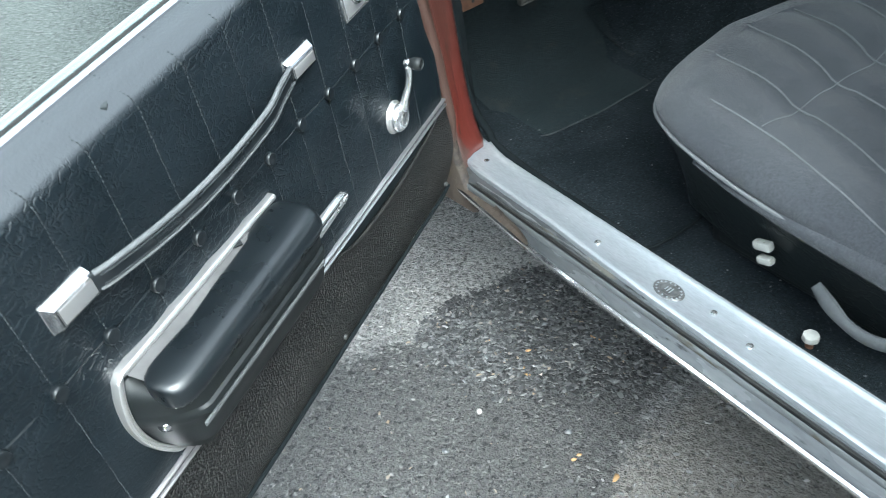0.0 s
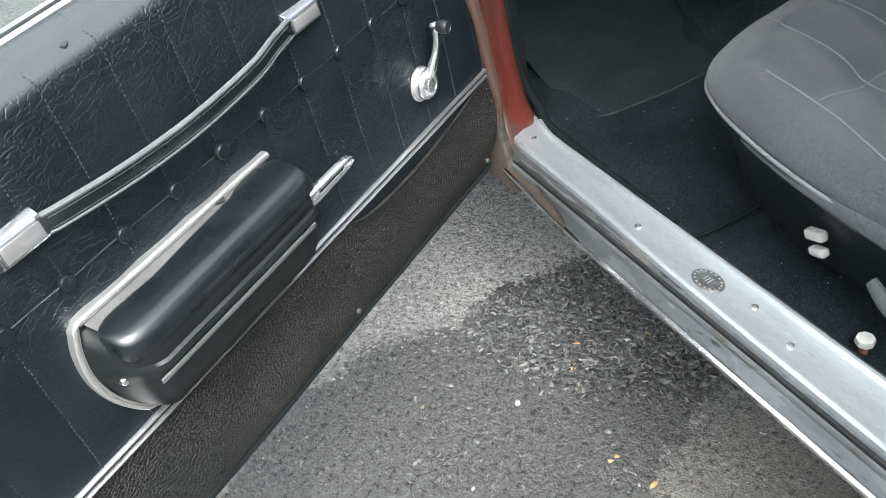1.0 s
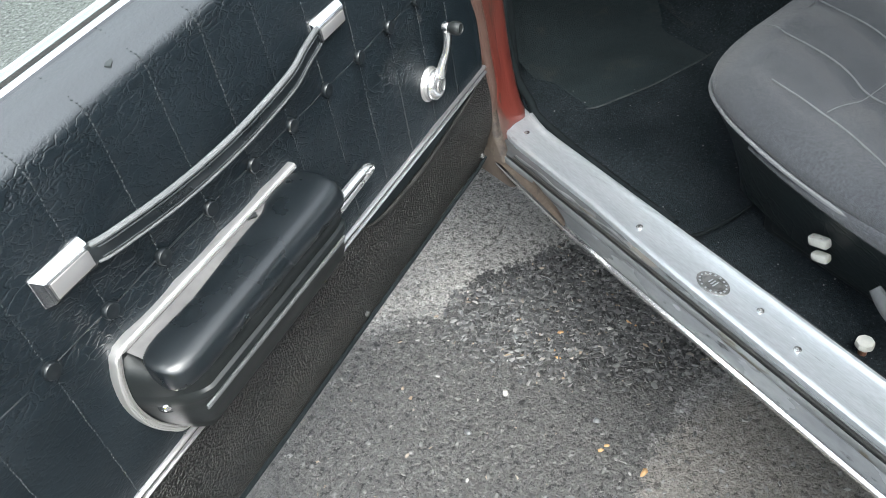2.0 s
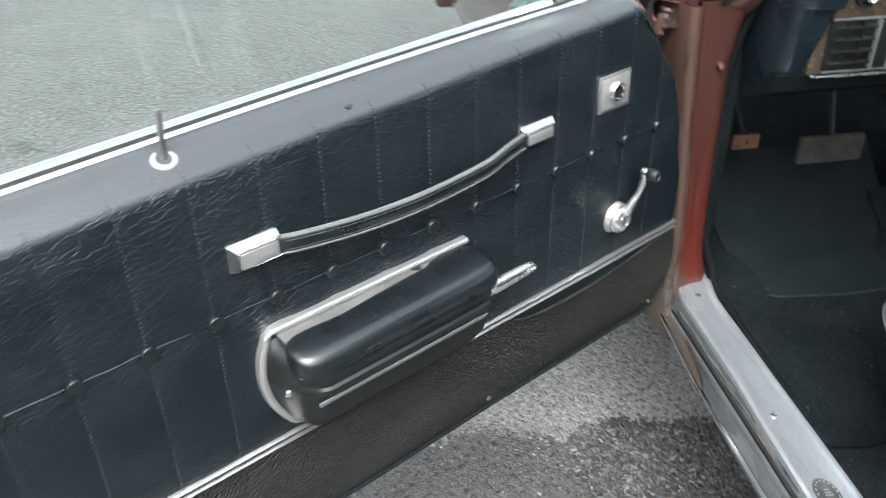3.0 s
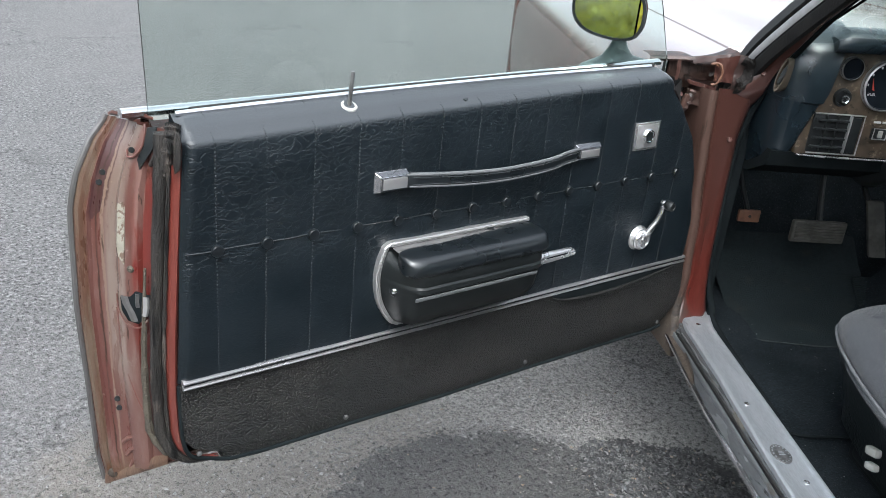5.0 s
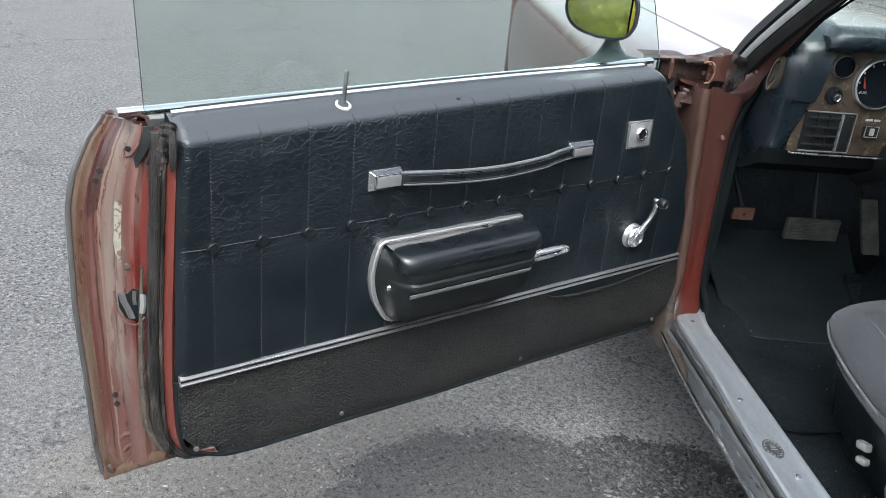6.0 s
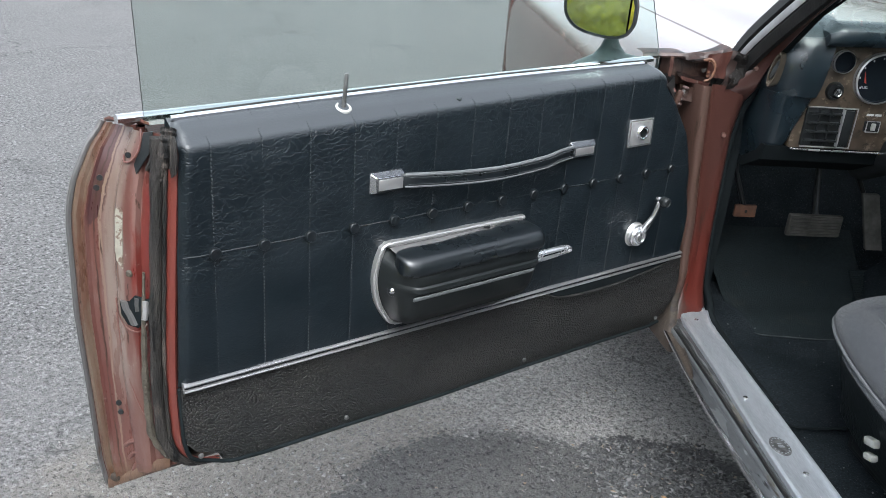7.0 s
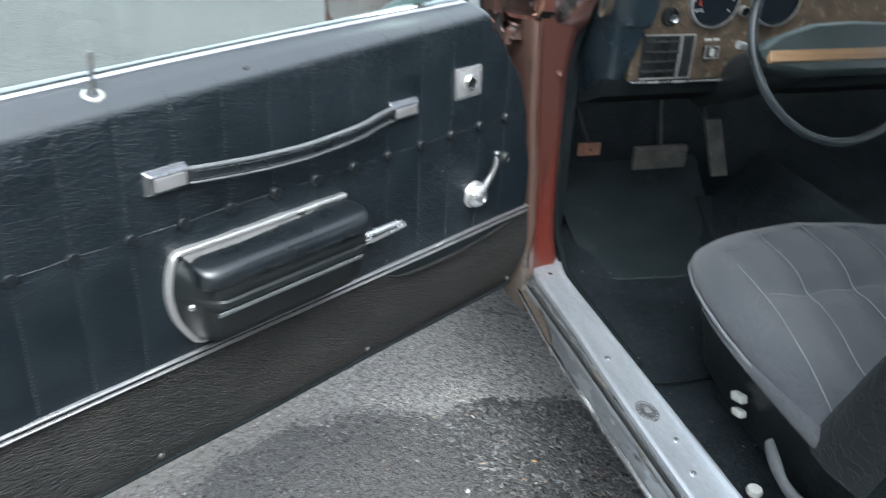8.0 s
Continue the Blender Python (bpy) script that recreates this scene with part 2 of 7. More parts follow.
ALU = surface("worn_aluminium", (0.44, 0.465, 0.495), (0.375, 0.397, 0.424), rough=0.34, metal=0.6, scale=9, fine=300, bump=0.12, depth=0.0005, stretch=(5, 0.7, 5), spots=[((0.30, 0.31, 0.325), 18, 0.64), ((0.58, 0.60, 0.62), 40, 0.68)])
RAIL = surface("dull_grey_rail", (0.105, 0.11, 0.115), (0.07, 0.073, 0.075), rough=0.5, scale=12, fine=200, bump=0.2, spots=[((0.05, 0.045, 0.035), 14, 0.58), ((0.2, 0.2, 0.195), 40, 0.66)], stretch=(4, 0.7, 4))
RED = surface("faded_red_paint", (0.092, 0.0175, 0.0125), (0.062, 0.019, 0.0145), rough=0.34, scale=6, fine=220, bump=0.25, depth=0.0012, coat=0.25, spots=[((0.058, 0.032, 0.026), 9, 0.57), ((0.030, 0.015, 0.010), 26, 0.62), ((0.15, 0.09, 0.075), 70, 0.70)], stretch=(2.2, 2.2, 0.4), fade=(0.62, 0.84, (0.054, 0.0215, 0.0168)))
CHANNEL = surface("bright_red_jamb_paint", (0.128, 0.027, 0.020), (0.095, 0.025, 0.019), rough=0.32, scale=7, fine=220, bump=0.25, depth=0.0012, coat=0.25, spots=[((0.085, 0.038, 0.030), 12, 0.60), ((0.19, 0.10, 0.08), 50, 0.69)], stretch=(2.2, 2.2, 0.35))
JAMB = surface("oxidised_pink_paint", (0.104, 0.036, 0.028), (0.128, 0.068, 0.057), rough=0.31, scale=7, fine=200, bump=0.4, depth=0.002, coat=0.25, spots=[((0.080, 0.027, 0.022), 8, 0.56), ((0.21, 0.165, 0.148), 15, 0.63), ((0.038, 0.016, 0.009), 50, 0.66)], stretch=(2.6, 2.6, 0.35))
RIM = surface("ochre_stained_paint", (0.088, 0.050, 0.032), (0.105, 0.068, 0.048), rough=0.45, scale=14, fine=200, bump=0.5, depth=0.002, spots=[((0.04, 0.022, 0.014), 16, 0.56), ((0.15, 0.10, 0.06), 40, 0.66)], stretch=(2, 2, 0.3))
FLANGE = surface("weathered_brown_flange", (0.062, 0.033, 0.026), (0.078, 0.046, 0.036), rough=0.40, scale=9, fine=200, bump=0.4, depth=0.0018, spots=[((0.078, 0.064, 0.053), 10, 0.60), ((0.034, 0.019, 0.013), 20, 0.57), ((0.2, 0.17, 0.14), 80, 0.71)], stretch=(2.2, 2.2, 0.35))
TORN = surface("dark_torn_metal", (0.042, 0.022, 0.019), (0.066, 0.040, 0.034), rough=0.5, scale=20, fine=160, bump=0.4, depth=0.002, spots=[((0.016, 0.012, 0.010), 26, 0.52), ((0.13, 0.095, 0.085), 40, 0.67)])
BROWN = surface("dark_red_brown_paint", (0.070, 0.027, 0.023), (0.052, 0.030, 0.026), rough=0.34, scale=9, fine=220, bump=0.3, depth=0.0014, coat=0.3, spots=[((0.10, 0.07, 0.06), 16, 0.62), ((0.028, 0.016, 0.013), 22, 0.6)])
RUST = surface("rusty_brown_metal", (0.044, 0.032, 0.024), (0.032, 0.024, 0.018), rough=0.75, scale=12, fine=120, bump=0.8, depth=0.003, spots=[((0.014, 0.010, 0.008), 18, 0.54), ((0.060, 0.047, 0.036), 26, 0.60), ((0.060, 0.028, 0.013), 40, 0.62)])
BODY = surface("brown_body_paint", (0.085, 0.032, 0.026), (0.11, 0.055, 0.045), rough=0.22, scale=4, fine=160, bump=0.05, depth=0.0006, coat=0.7, spots=[((0.14, 0.10, 0.09), 7, 0.66)], rvar=0.08)
DARKPAINT = surface("dark_sill_paint", (0.060, 0.064, 0.068), (0.092, 0.096, 0.099), rough=0.26, metal=0.3, scale=12, fine=260, bump=0.2, depth=0.001, spots=[((0.016, 0.016, 0.016), 14, 0.60), ((0.12, 0.114, 0.10), 16, 0.64)], stretch=(3, 0.6, 3), coat=0.4)
HEM = surface("bare_grey_edge", (0.125, 0.122, 0.122), (0.085, 0.080, 0.080), rough=0.38, metal=0.35, scale=14, fine=220, bump=0.3, spots=[((0.05, 0.03, 0.022), 22, 0.62)], stretch=(2, 2, 0.4))
RUBBER = surface("black_rubber", (0.0085, 0.0088, 0.009), (0.020, 0.0195, 0.0185), rough=0.6, scale=26, fine=260, bump=0.8, depth=0.002, stretch=(1.5, 1.5, 0.4), spec=0.3)
SEAL = surface("perished_seal_rubber", (0.0160, 0.0150, 0.0142), (0.038, 0.034, 0.031), rough=0.55, scale=22, fine=200, bump=1.0, depth=0.005, stretch=(2.4, 2.4, 0.4), spec=0.3, spots=[((0.075, 0.062, 0.054), 16, 0.58), ((0.004, 0.004, 0.004), 24, 0.55)])
CARPET = surface("black_carpet", (0.0110, 0.0156, 0.0192), (0.0220, 0.0282, 0.0330), rough=1.0, scale=10, fine=620, bump=1.0, depth=0.006, spec=0.1, blend=1.0, spots=[((0.070, 0.077, 0.086), 240, 0.60)])
MAT = surface("black_rubber_mat", (0.0082, 0.0140, 0.0162), (0.0130, 0.0196, 0.0220), rough=0.7, scale=9, fine=330, bump=0.8, depth=0.004, spots=[((0.021, 0.025, 0.024), 6, 0.58), ((0.050, 0.056, 0.058), 190, 0.67)], stretch=(1, 1.5, 1), spec=0.25, blend=0.8)
LINING = surface("black_lining", (0.006, 0.0085, 0.0095), (0.010, 0.013, 0.0145), rough=0.9, scale=12, fine=300, bump=0.3, spec=0.1)
MATEDGE = surface("worn_mat_edge", (0.034, 0.040, 0.042), (0.014, 0.018, 0.020), rough=0.7, scale=25)
CLOTH = surface("charcoal_seat_cloth", (0.044, 0.0475, 0.055), (0.057, 0.0605, 0.068), rough=0.95, scale=5, fine=800, bump=0.8, depth=0.0018, sheen=0.2, spec=0.15, blend=0.6)
SEAM = surface("grey_seat_piping", (0.165, 0.17, 0.18), (0.115, 0.12, 0.125), rough=0.6, fine=500)
PIPING = surface("pale_grey_piping", (0.125, 0.13, 0.135), (0.085, 0.09, 0.094), rough=0.6, fine=500)
SIDE = surface("black_seat_vinyl", (0.007, 0.010, 0.011), (0.012, 0.015, 0.016), rough=0.33, scale=8, fine=380, bump=0.25, depth=0.0007, wrinkle=0.3, spec=0.3)
DASH = surface("black_dash_pad", (0.0072, 0.0140, 0.0195), (0.012, 0.0200, 0.026), rough=0.28, scale=10, fine=380, bump=0.35, depth=0.0008, spec=0.75, dust_light=(0.028, 0.037, 0.042))
WOOD = surface("burl_woodgrain", (0.098, 0.074, 0.052), (0.050, 0.037, 0.027), rough=0.33, scale=30, fine=200, bump=0.1, depth=0.0005, coat=0.3, spots=[((0.175, 0.142, 0.105), 55, 0.57), ((0.028, 0.020, 0.015), 75, 0.6)])
GRAIN = surface("light_woodgrain", (0.31, 0.19, 0.10), (0.21, 0.12, 0.06), rough=0.35, scale=20, fine=120, stretch=(0.4, 1, 8))
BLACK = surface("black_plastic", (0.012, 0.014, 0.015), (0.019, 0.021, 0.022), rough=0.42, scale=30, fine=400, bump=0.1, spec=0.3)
WHEEL = surface("black_wheel_rim", (0.018, 0.024, 0.027), (0.026, 0.032, 0.035), rough=0.22, scale=20, fine=300, bump=0.05)
HORN = surface("dark_green_pad", (0.030, 0.042, 0.042), (0.040, 0.053, 0.053), rough=0.32, fine=400)
TEAL = surface("grey_green_paint", (0.055, 0.075, 0.078), (0.075, 0.095, 0.098), rough=0.45, fine=400)
WHITE = surface("off_white_plastic", (0.46, 0.46, 0.43), (0.34, 0.34, 0.32), rough=0.45, fine=300, spots=[((0.2, 0.18, 0.15), 60, 0.63)])
PAPER = surface("yellowed_paper_label", (0.19, 0.18, 0.145), (0.27, 0.255, 0.21), rough=0.8, scale=50, fine=300, spots=[((0.11, 0.075, 0.055), 50, 0.54), ((0.34, 0.33, 0.28), 90, 0.6)])
DUCT = surface("tan_plastic", (0.060, 0.047, 0.034), (0.085, 0.070, 0.052), rough=0.5, scale=20, fine=200)
PEDAL = surface("worn_pedal_rubber", (0.048, 0.047, 0.043), (0.085, 0.083, 0.076), rough=0.7, scale=25, fine=300, bump=0.4, spec=0.2)
GLUE = surface("crusted_ochre_glue", (0.070, 0.060, 0.044), (0.045, 0.038, 0.029), rough=0.7, scale=30, fine=180, bump=1.0, depth=0.004, spots=[((0.03, 0.022, 0.015), 40, 0.57)])
ORANGE = surface("rusty_orange_metal", (0.17, 0.078, 0.046), (0.10, 0.050, 0.032), rough=0.6, scale=40, fine=300)
NEEDLE = surface("red_needle", (0.42, 0.05, 0.03), (0.34, 0.04, 0.03), rough=0.5)
DIAL = surface("blue_black_dial", (0.006, 0.009, 0.013), (0.009, 0.012, 0.016), rough=0.3, spec=0.12)
PRINT = surface("white_print", (0.6, 0.6, 0.58), (0.5, 0.5, 0.5), rough=0.6)
DOORGLASS = glass("green_tinted_glass", (0.81, 0.905, 0.86))
MIRROR = surface("mirror_silver", (0.92, 0.93, 0.93), (0.9, 0.91, 0.91), rough=0.03, metal=1.0, bump=0.0, rvar=0.01)


def asphalt():
    """Worn asphalt: stones in a dark binder, dusty pale areas made paler against the car's shade, and one dark damp
    patch with a ragged edge.
    """
    m, n, l, b = nodes_of("asphalt")
    tc = n.new("ShaderNodeTexCoord")

    def noise_tex(scale, detail=6, rough=0.6):
        t = n.new("ShaderNodeTexNoise")
        t.inputs["Scale"].default_value, t.inputs["Detail"].default_value, t.inputs["Roughness"].default_value = scale, detail, rough
        l.new(tc.outputs["Object"], t.inputs[0])
        return t

    def mixed(fac, a, c):
        x = n.new("ShaderNodeMix")
        x.data_type = "RGBA"
        l.new(fac, x.inputs[0])
        for k, v in ((6, a), (7, c)):
            if isinstance(v, tuple):
                x.inputs[k].default_value = (*v, 1)
            else:
                l.new(v, x.inputs[k])
        return x.outputs[2]

    def ranged(v, a, c, lo=0.0, hi=1.0):
        r = n.new("ShaderNodeMapRange")
        for k, w in zip((1, 2, 3, 4), (a, c, lo, hi)):
            r.inputs[k].default_value = w
        l.new(v, r.inputs[0])
        return r.outputs[0]

    def calc(op, a, c):
        k = n.new("ShaderNodeMath")
        k.operation = op
        for i, v in enumerate((a, c)):
            if isinstance(v, float):
                k.inputs[i].default_value = v
            else:
                l.new(v, k.inputs[i])
        return k.outputs[0]

    broad, ragged = noise_tex(2.2, 8), noise_tex(14, 8, 0.7)
    crumbs, fine, pits = noise_tex(75, 4, 0.7), noise_tex(300, 3), noise_tex(70, 4, 0.72)

    def warped(amount, scale):
        """Coordinates pushed about by noise, so that the stones come out ragged."""
        push = n.new("ShaderNodeVectorMath")
        push.operation = "MULTIPLY_ADD"
        push.inputs[1].default_value = (amount, amount, amount)
        l.new(noise_tex(scale, 3, 0.6).outputs["Color"], push.inputs[0])
        l.new(tc.outputs["Object"], push.inputs[2])
        return push.outputs[0]

    def chips_tex(scale, amount):
        """Stones of one size: how far from a stone's middle, and two random values for each stone."""
        v = n.new("ShaderNodeTexVoronoi")
        v.voronoi_dimensions = "2D"
        v.inputs["Scale"].default_value = scale
        l.new(warped(amount, scale * 1.4), v.inputs[0])
        c = n.new("ShaderNodeSeparateColor")
        l.new(v.outputs["Color"], c.inputs[0])
        return v.outputs["Distance"], c.outputs[0], c.outputs[1]

    def blob(cx, cy, rx, ry, turn):
        mp = n.new("ShaderNodeMapping")
        mp.vector_type = "TEXTURE"
        mp.inputs["Location"].default_value, mp.inputs["Rotation"].default_value = (cx, cy, 0), (0, 0, radians(turn))
        mp.inputs["Scale"].default_value = (rx, ry, 1)
        l.new(tc.outputs["Object"], mp.inputs[0])
        ln = n.new("ShaderNodeVectorMath")
        ln.operation = "LENGTH"
        l.new(mp.outputs[0], ln.inputs[0])
        return ln.outputs["Value"]

    edge = calc("ADD", calc("MULTIPLY", calc("SUBTRACT", ragged.outputs[0], 0.5), 0.75), calc("MULTIPLY", calc("SUBTRACT", crumbs.outputs[0], 0.5), 0.45))
    pool = blob(-0.06, -0.22, 0.30, 0.235, -45)
    damp = calc("MINIMUM", calc("MINIMUM", pool, blob(-0.22, -0.295, 0.26, 0.140, -20)), blob(-0.42, -0.09, 0.40, 0.33, -35))
    damp = ranged(calc("ADD", damp, edge), 0.985, 1.03, 1.0, 0.0)
    core = ranged(calc("ADD", blob(0.02, -0.26, 0.29, 0.15, -72), edge), 0.8, 1.3, 1.0, 0.0)
    # pale dust, lightened further to offset the shade by hinge, sill and door
    dust_light = calc("MINIMUM", blob(0.0, 0.20, 0.34, 0.16, -38), calc("MINIMUM", blob(0.27, 0.13, 0.66, 0.36, 57), calc("MINIMUM", blob(0.46, 0.33, 0.46, 0.36, 40), blob(-0.25, 0.40, 0.62, 0.17, -3))))
    dust_light = ranged(calc("ADD", dust_light, edge), 0.80, 1.20, 1.0, 0.0)
    # first oval lightens the door's shadow, second is a dry brown patch
    far_dust_light = ranged(calc("ADD", calc("MINIMUM", blob(-0.80, 0.40, 0.50, 0.22, -12), blob(-0.30, -0.61, 0.34, 0.175, -30)), edge), 0.85, 1.2, 1.0, 0.0)

    d1, r1, g1 = chips_tex(52, 0.014)
    d2, r2, g2 = chips_tex(95, 0.008)
    d3, r3, g3 = chips_tex(170, 0.005)
    stone1 = calc("MULTIPLY", ranged(d1, 0.34, 0.42, 1.0, 0.0), ranged(r1, 0.80, 0.82))
    stone2 = calc("MULTIPLY", ranged(d2, 0.36, 0.46, 1.0, 0.0), ranged(r2, 0.62, 0.65))
    stone3 = calc("MULTIPLY", ranged(d3, 0.36, 0.5, 1.0, 0.0), ranged(r3, 0.45, 0.5))

    binder = mixed(ranged(broad.outputs[0], 0.35, 0.65), (0.1200, 0.1176, 0.1176), (0.1520, 0.1480, 0.1464))
    binder = mixed(ranged(fine.outputs[0], 0.40, 0.62, 0.0, 0.65), binder, (0.2280, 0.2248, 0.2232))
    plain = mixed(calc("MULTIPLY", stone3, 0.75), binder, mixed(g3, (0.0600, 0.0592, 0.0592), (0.3360, 0.3312, 0.3264)))
    plain = mixed(calc("MULTIPLY", stone2, 0.8), plain, mixed(g2, (0.0680, 0.0672, 0.0672), (0.3360, 0.3312, 0.3264)))
    plain = mixed(calc("MULTIPLY", stone1, 0.6), plain, mixed(g1, (0.1040, 0.1024, 0.1016), (0.3200, 0.3152, 0.3104)))
    # dark pits follow the relief: their shade is put into the colour
    plain = mixed(ranged(pits.outputs[0], 0.40, 0.445, 0.95, 0.0), plain, (0.0360, 0.0360, 0.0360))
    plain = mixed(ranged(pits.outputs[0], 0.565, 0.63, 0.0, 0.9), plain, (0.3900, 0.3844, 0.3796))

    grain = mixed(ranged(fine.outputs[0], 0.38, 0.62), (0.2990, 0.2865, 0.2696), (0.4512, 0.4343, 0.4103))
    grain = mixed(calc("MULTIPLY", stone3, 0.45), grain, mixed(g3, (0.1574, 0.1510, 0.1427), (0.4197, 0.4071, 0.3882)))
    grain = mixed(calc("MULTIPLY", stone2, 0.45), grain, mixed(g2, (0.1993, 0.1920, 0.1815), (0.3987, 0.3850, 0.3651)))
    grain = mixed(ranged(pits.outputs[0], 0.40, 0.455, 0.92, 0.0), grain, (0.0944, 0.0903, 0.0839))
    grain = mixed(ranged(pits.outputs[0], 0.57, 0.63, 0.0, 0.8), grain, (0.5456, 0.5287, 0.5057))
    brown = mixed(ranged(fine.outputs[0], 0.38, 0.62), (0.176, 0.161, 0.142), (0.267, 0.247, 0.221))
    brown = mixed(calc("MULTIPLY", stone2, 0.5), brown, mixed(g2, (0.117, 0.109, 0.098), (0.351, 0.332, 0.305)))
    brown = mixed(ranged(pits.outputs[0], 0.38, 0.43, 0.8, 0.0), brown, (0.058, 0.053, 0.047))
    brown = mixed(ranged(pits.outputs[0], 0.57, 0.67, 0.0, 0.6), brown, (0.390, 0.368, 0.338))
    worn, streak = noise_tex(0.9, 5, 0.6), noise_tex(5, 6, 0.65)
    plain = mixed(ranged(worn.outputs[0], 0.46, 0.62, 0.0, 0.35), plain, (0.205, 0.199, 0.197))
    plain = mixed(ranged(streak.outputs[0], 0.54, 0.68, 0.0, 0.32), plain, (0.105, 0.102, 0.101))
    plain = mixed(ranged(streak.outputs[0], 0.30, 0.42, 0.32, 0.0), plain, (0.255, 0.248, 0.243))
    plain = mixed(calc("MULTIPLY", dust_light, 0.85), plain, grain)
    plain = mixed(calc("MULTIPLY", far_dust_light, 0.8), plain, brown)

    wet = mixed(ranged(fine.outputs[0], 0.38, 0.62), (0.0726, 0.0706, 0.0686), (0.1256, 0.1226, 0.1196))
    wet = mixed(calc("MULTIPLY", stone3, 0.7), wet, mixed(g3, (0.0392, 0.0383, 0.0374), (0.1716, 0.1667, 0.1609)))
    wet = mixed(calc("MULTIPLY", stone2, 0.7), wet, mixed(g2, (0.0539, 0.0530, 0.0510), (0.1618, 0.1570, 0.1501)))
    soaked = mixed(ranged(fine.outputs[0], 0.38, 0.62), (0.017, 0.017, 0.018), (0.040, 0.039, 0.039))
    soaked = mixed(calc("MULTIPLY", stone2, 0.8), soaked, mixed(g2, (0.020, 0.020, 0.021), (0.125, 0.122, 0.118)))
    wet = mixed(core, wet, soaked)
    wet = mixed(ranged(pits.outputs[0], 0.395, 0.44, 0.9, 0.0), wet, (0.015, 0.015, 0.016))
    wet = mixed(calc("MULTIPLY", ranged(pits.outputs[0], 0.57, 0.67, 0.0, 0.7), calc("SUBTRACT", 1.0, core)), wet, (0.19, 0.186, 0.18))
    colour = mixed(damp, plain, wet)
    crackle = n.new("ShaderNodeTexVoronoi")
    crackle.feature = "DISTANCE_TO_EDGE"
    crackle.inputs["Scale"].default_value = 0.32
    warp = n.new("ShaderNodeVectorMath")
    l.new(tc.outputs["Object"], warp.inputs[0])
    l.new(broad.outputs["Color"], warp.inputs[1])
    l.new(warp.outputs[0], crackle.inputs[0])
    line = ranged(crackle.outputs[0], 0.002, 0.006, 0.6, 0.0)
    colour = mixed(calc("MULTIPLY", line, ranged(ragged.outputs[0], 0.42, 0.52)), colour, (0.035, 0.035, 0.035))
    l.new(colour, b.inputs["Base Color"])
    l.new(ranged(damp, 0.0, 1.0, 0.85, 0.6), b.inputs["Roughness"])
    h = calc("ADD", calc("MULTIPLY", stone1, 0.5), calc("ADD", calc("MULTIPLY", stone2, 0.55), calc("MULTIPLY", stone3, 0.35)))
    h = calc("ADD", h, calc("ADD", calc("MULTIPLY", fine.outputs[0], 0.7), calc("MULTIPLY", pits.outputs[0], 2.2)))
    bp = n.new("ShaderNodeBump")
    bp.inputs["Strength"].default_value, bp.inputs["Distance"].default_value = 1.0, 0.010
    l.new(h, bp.inputs["Height"])
    l.new(bp.outputs[0], b.inputs["Normal"])
    return m


ASPHALT = asphalt()


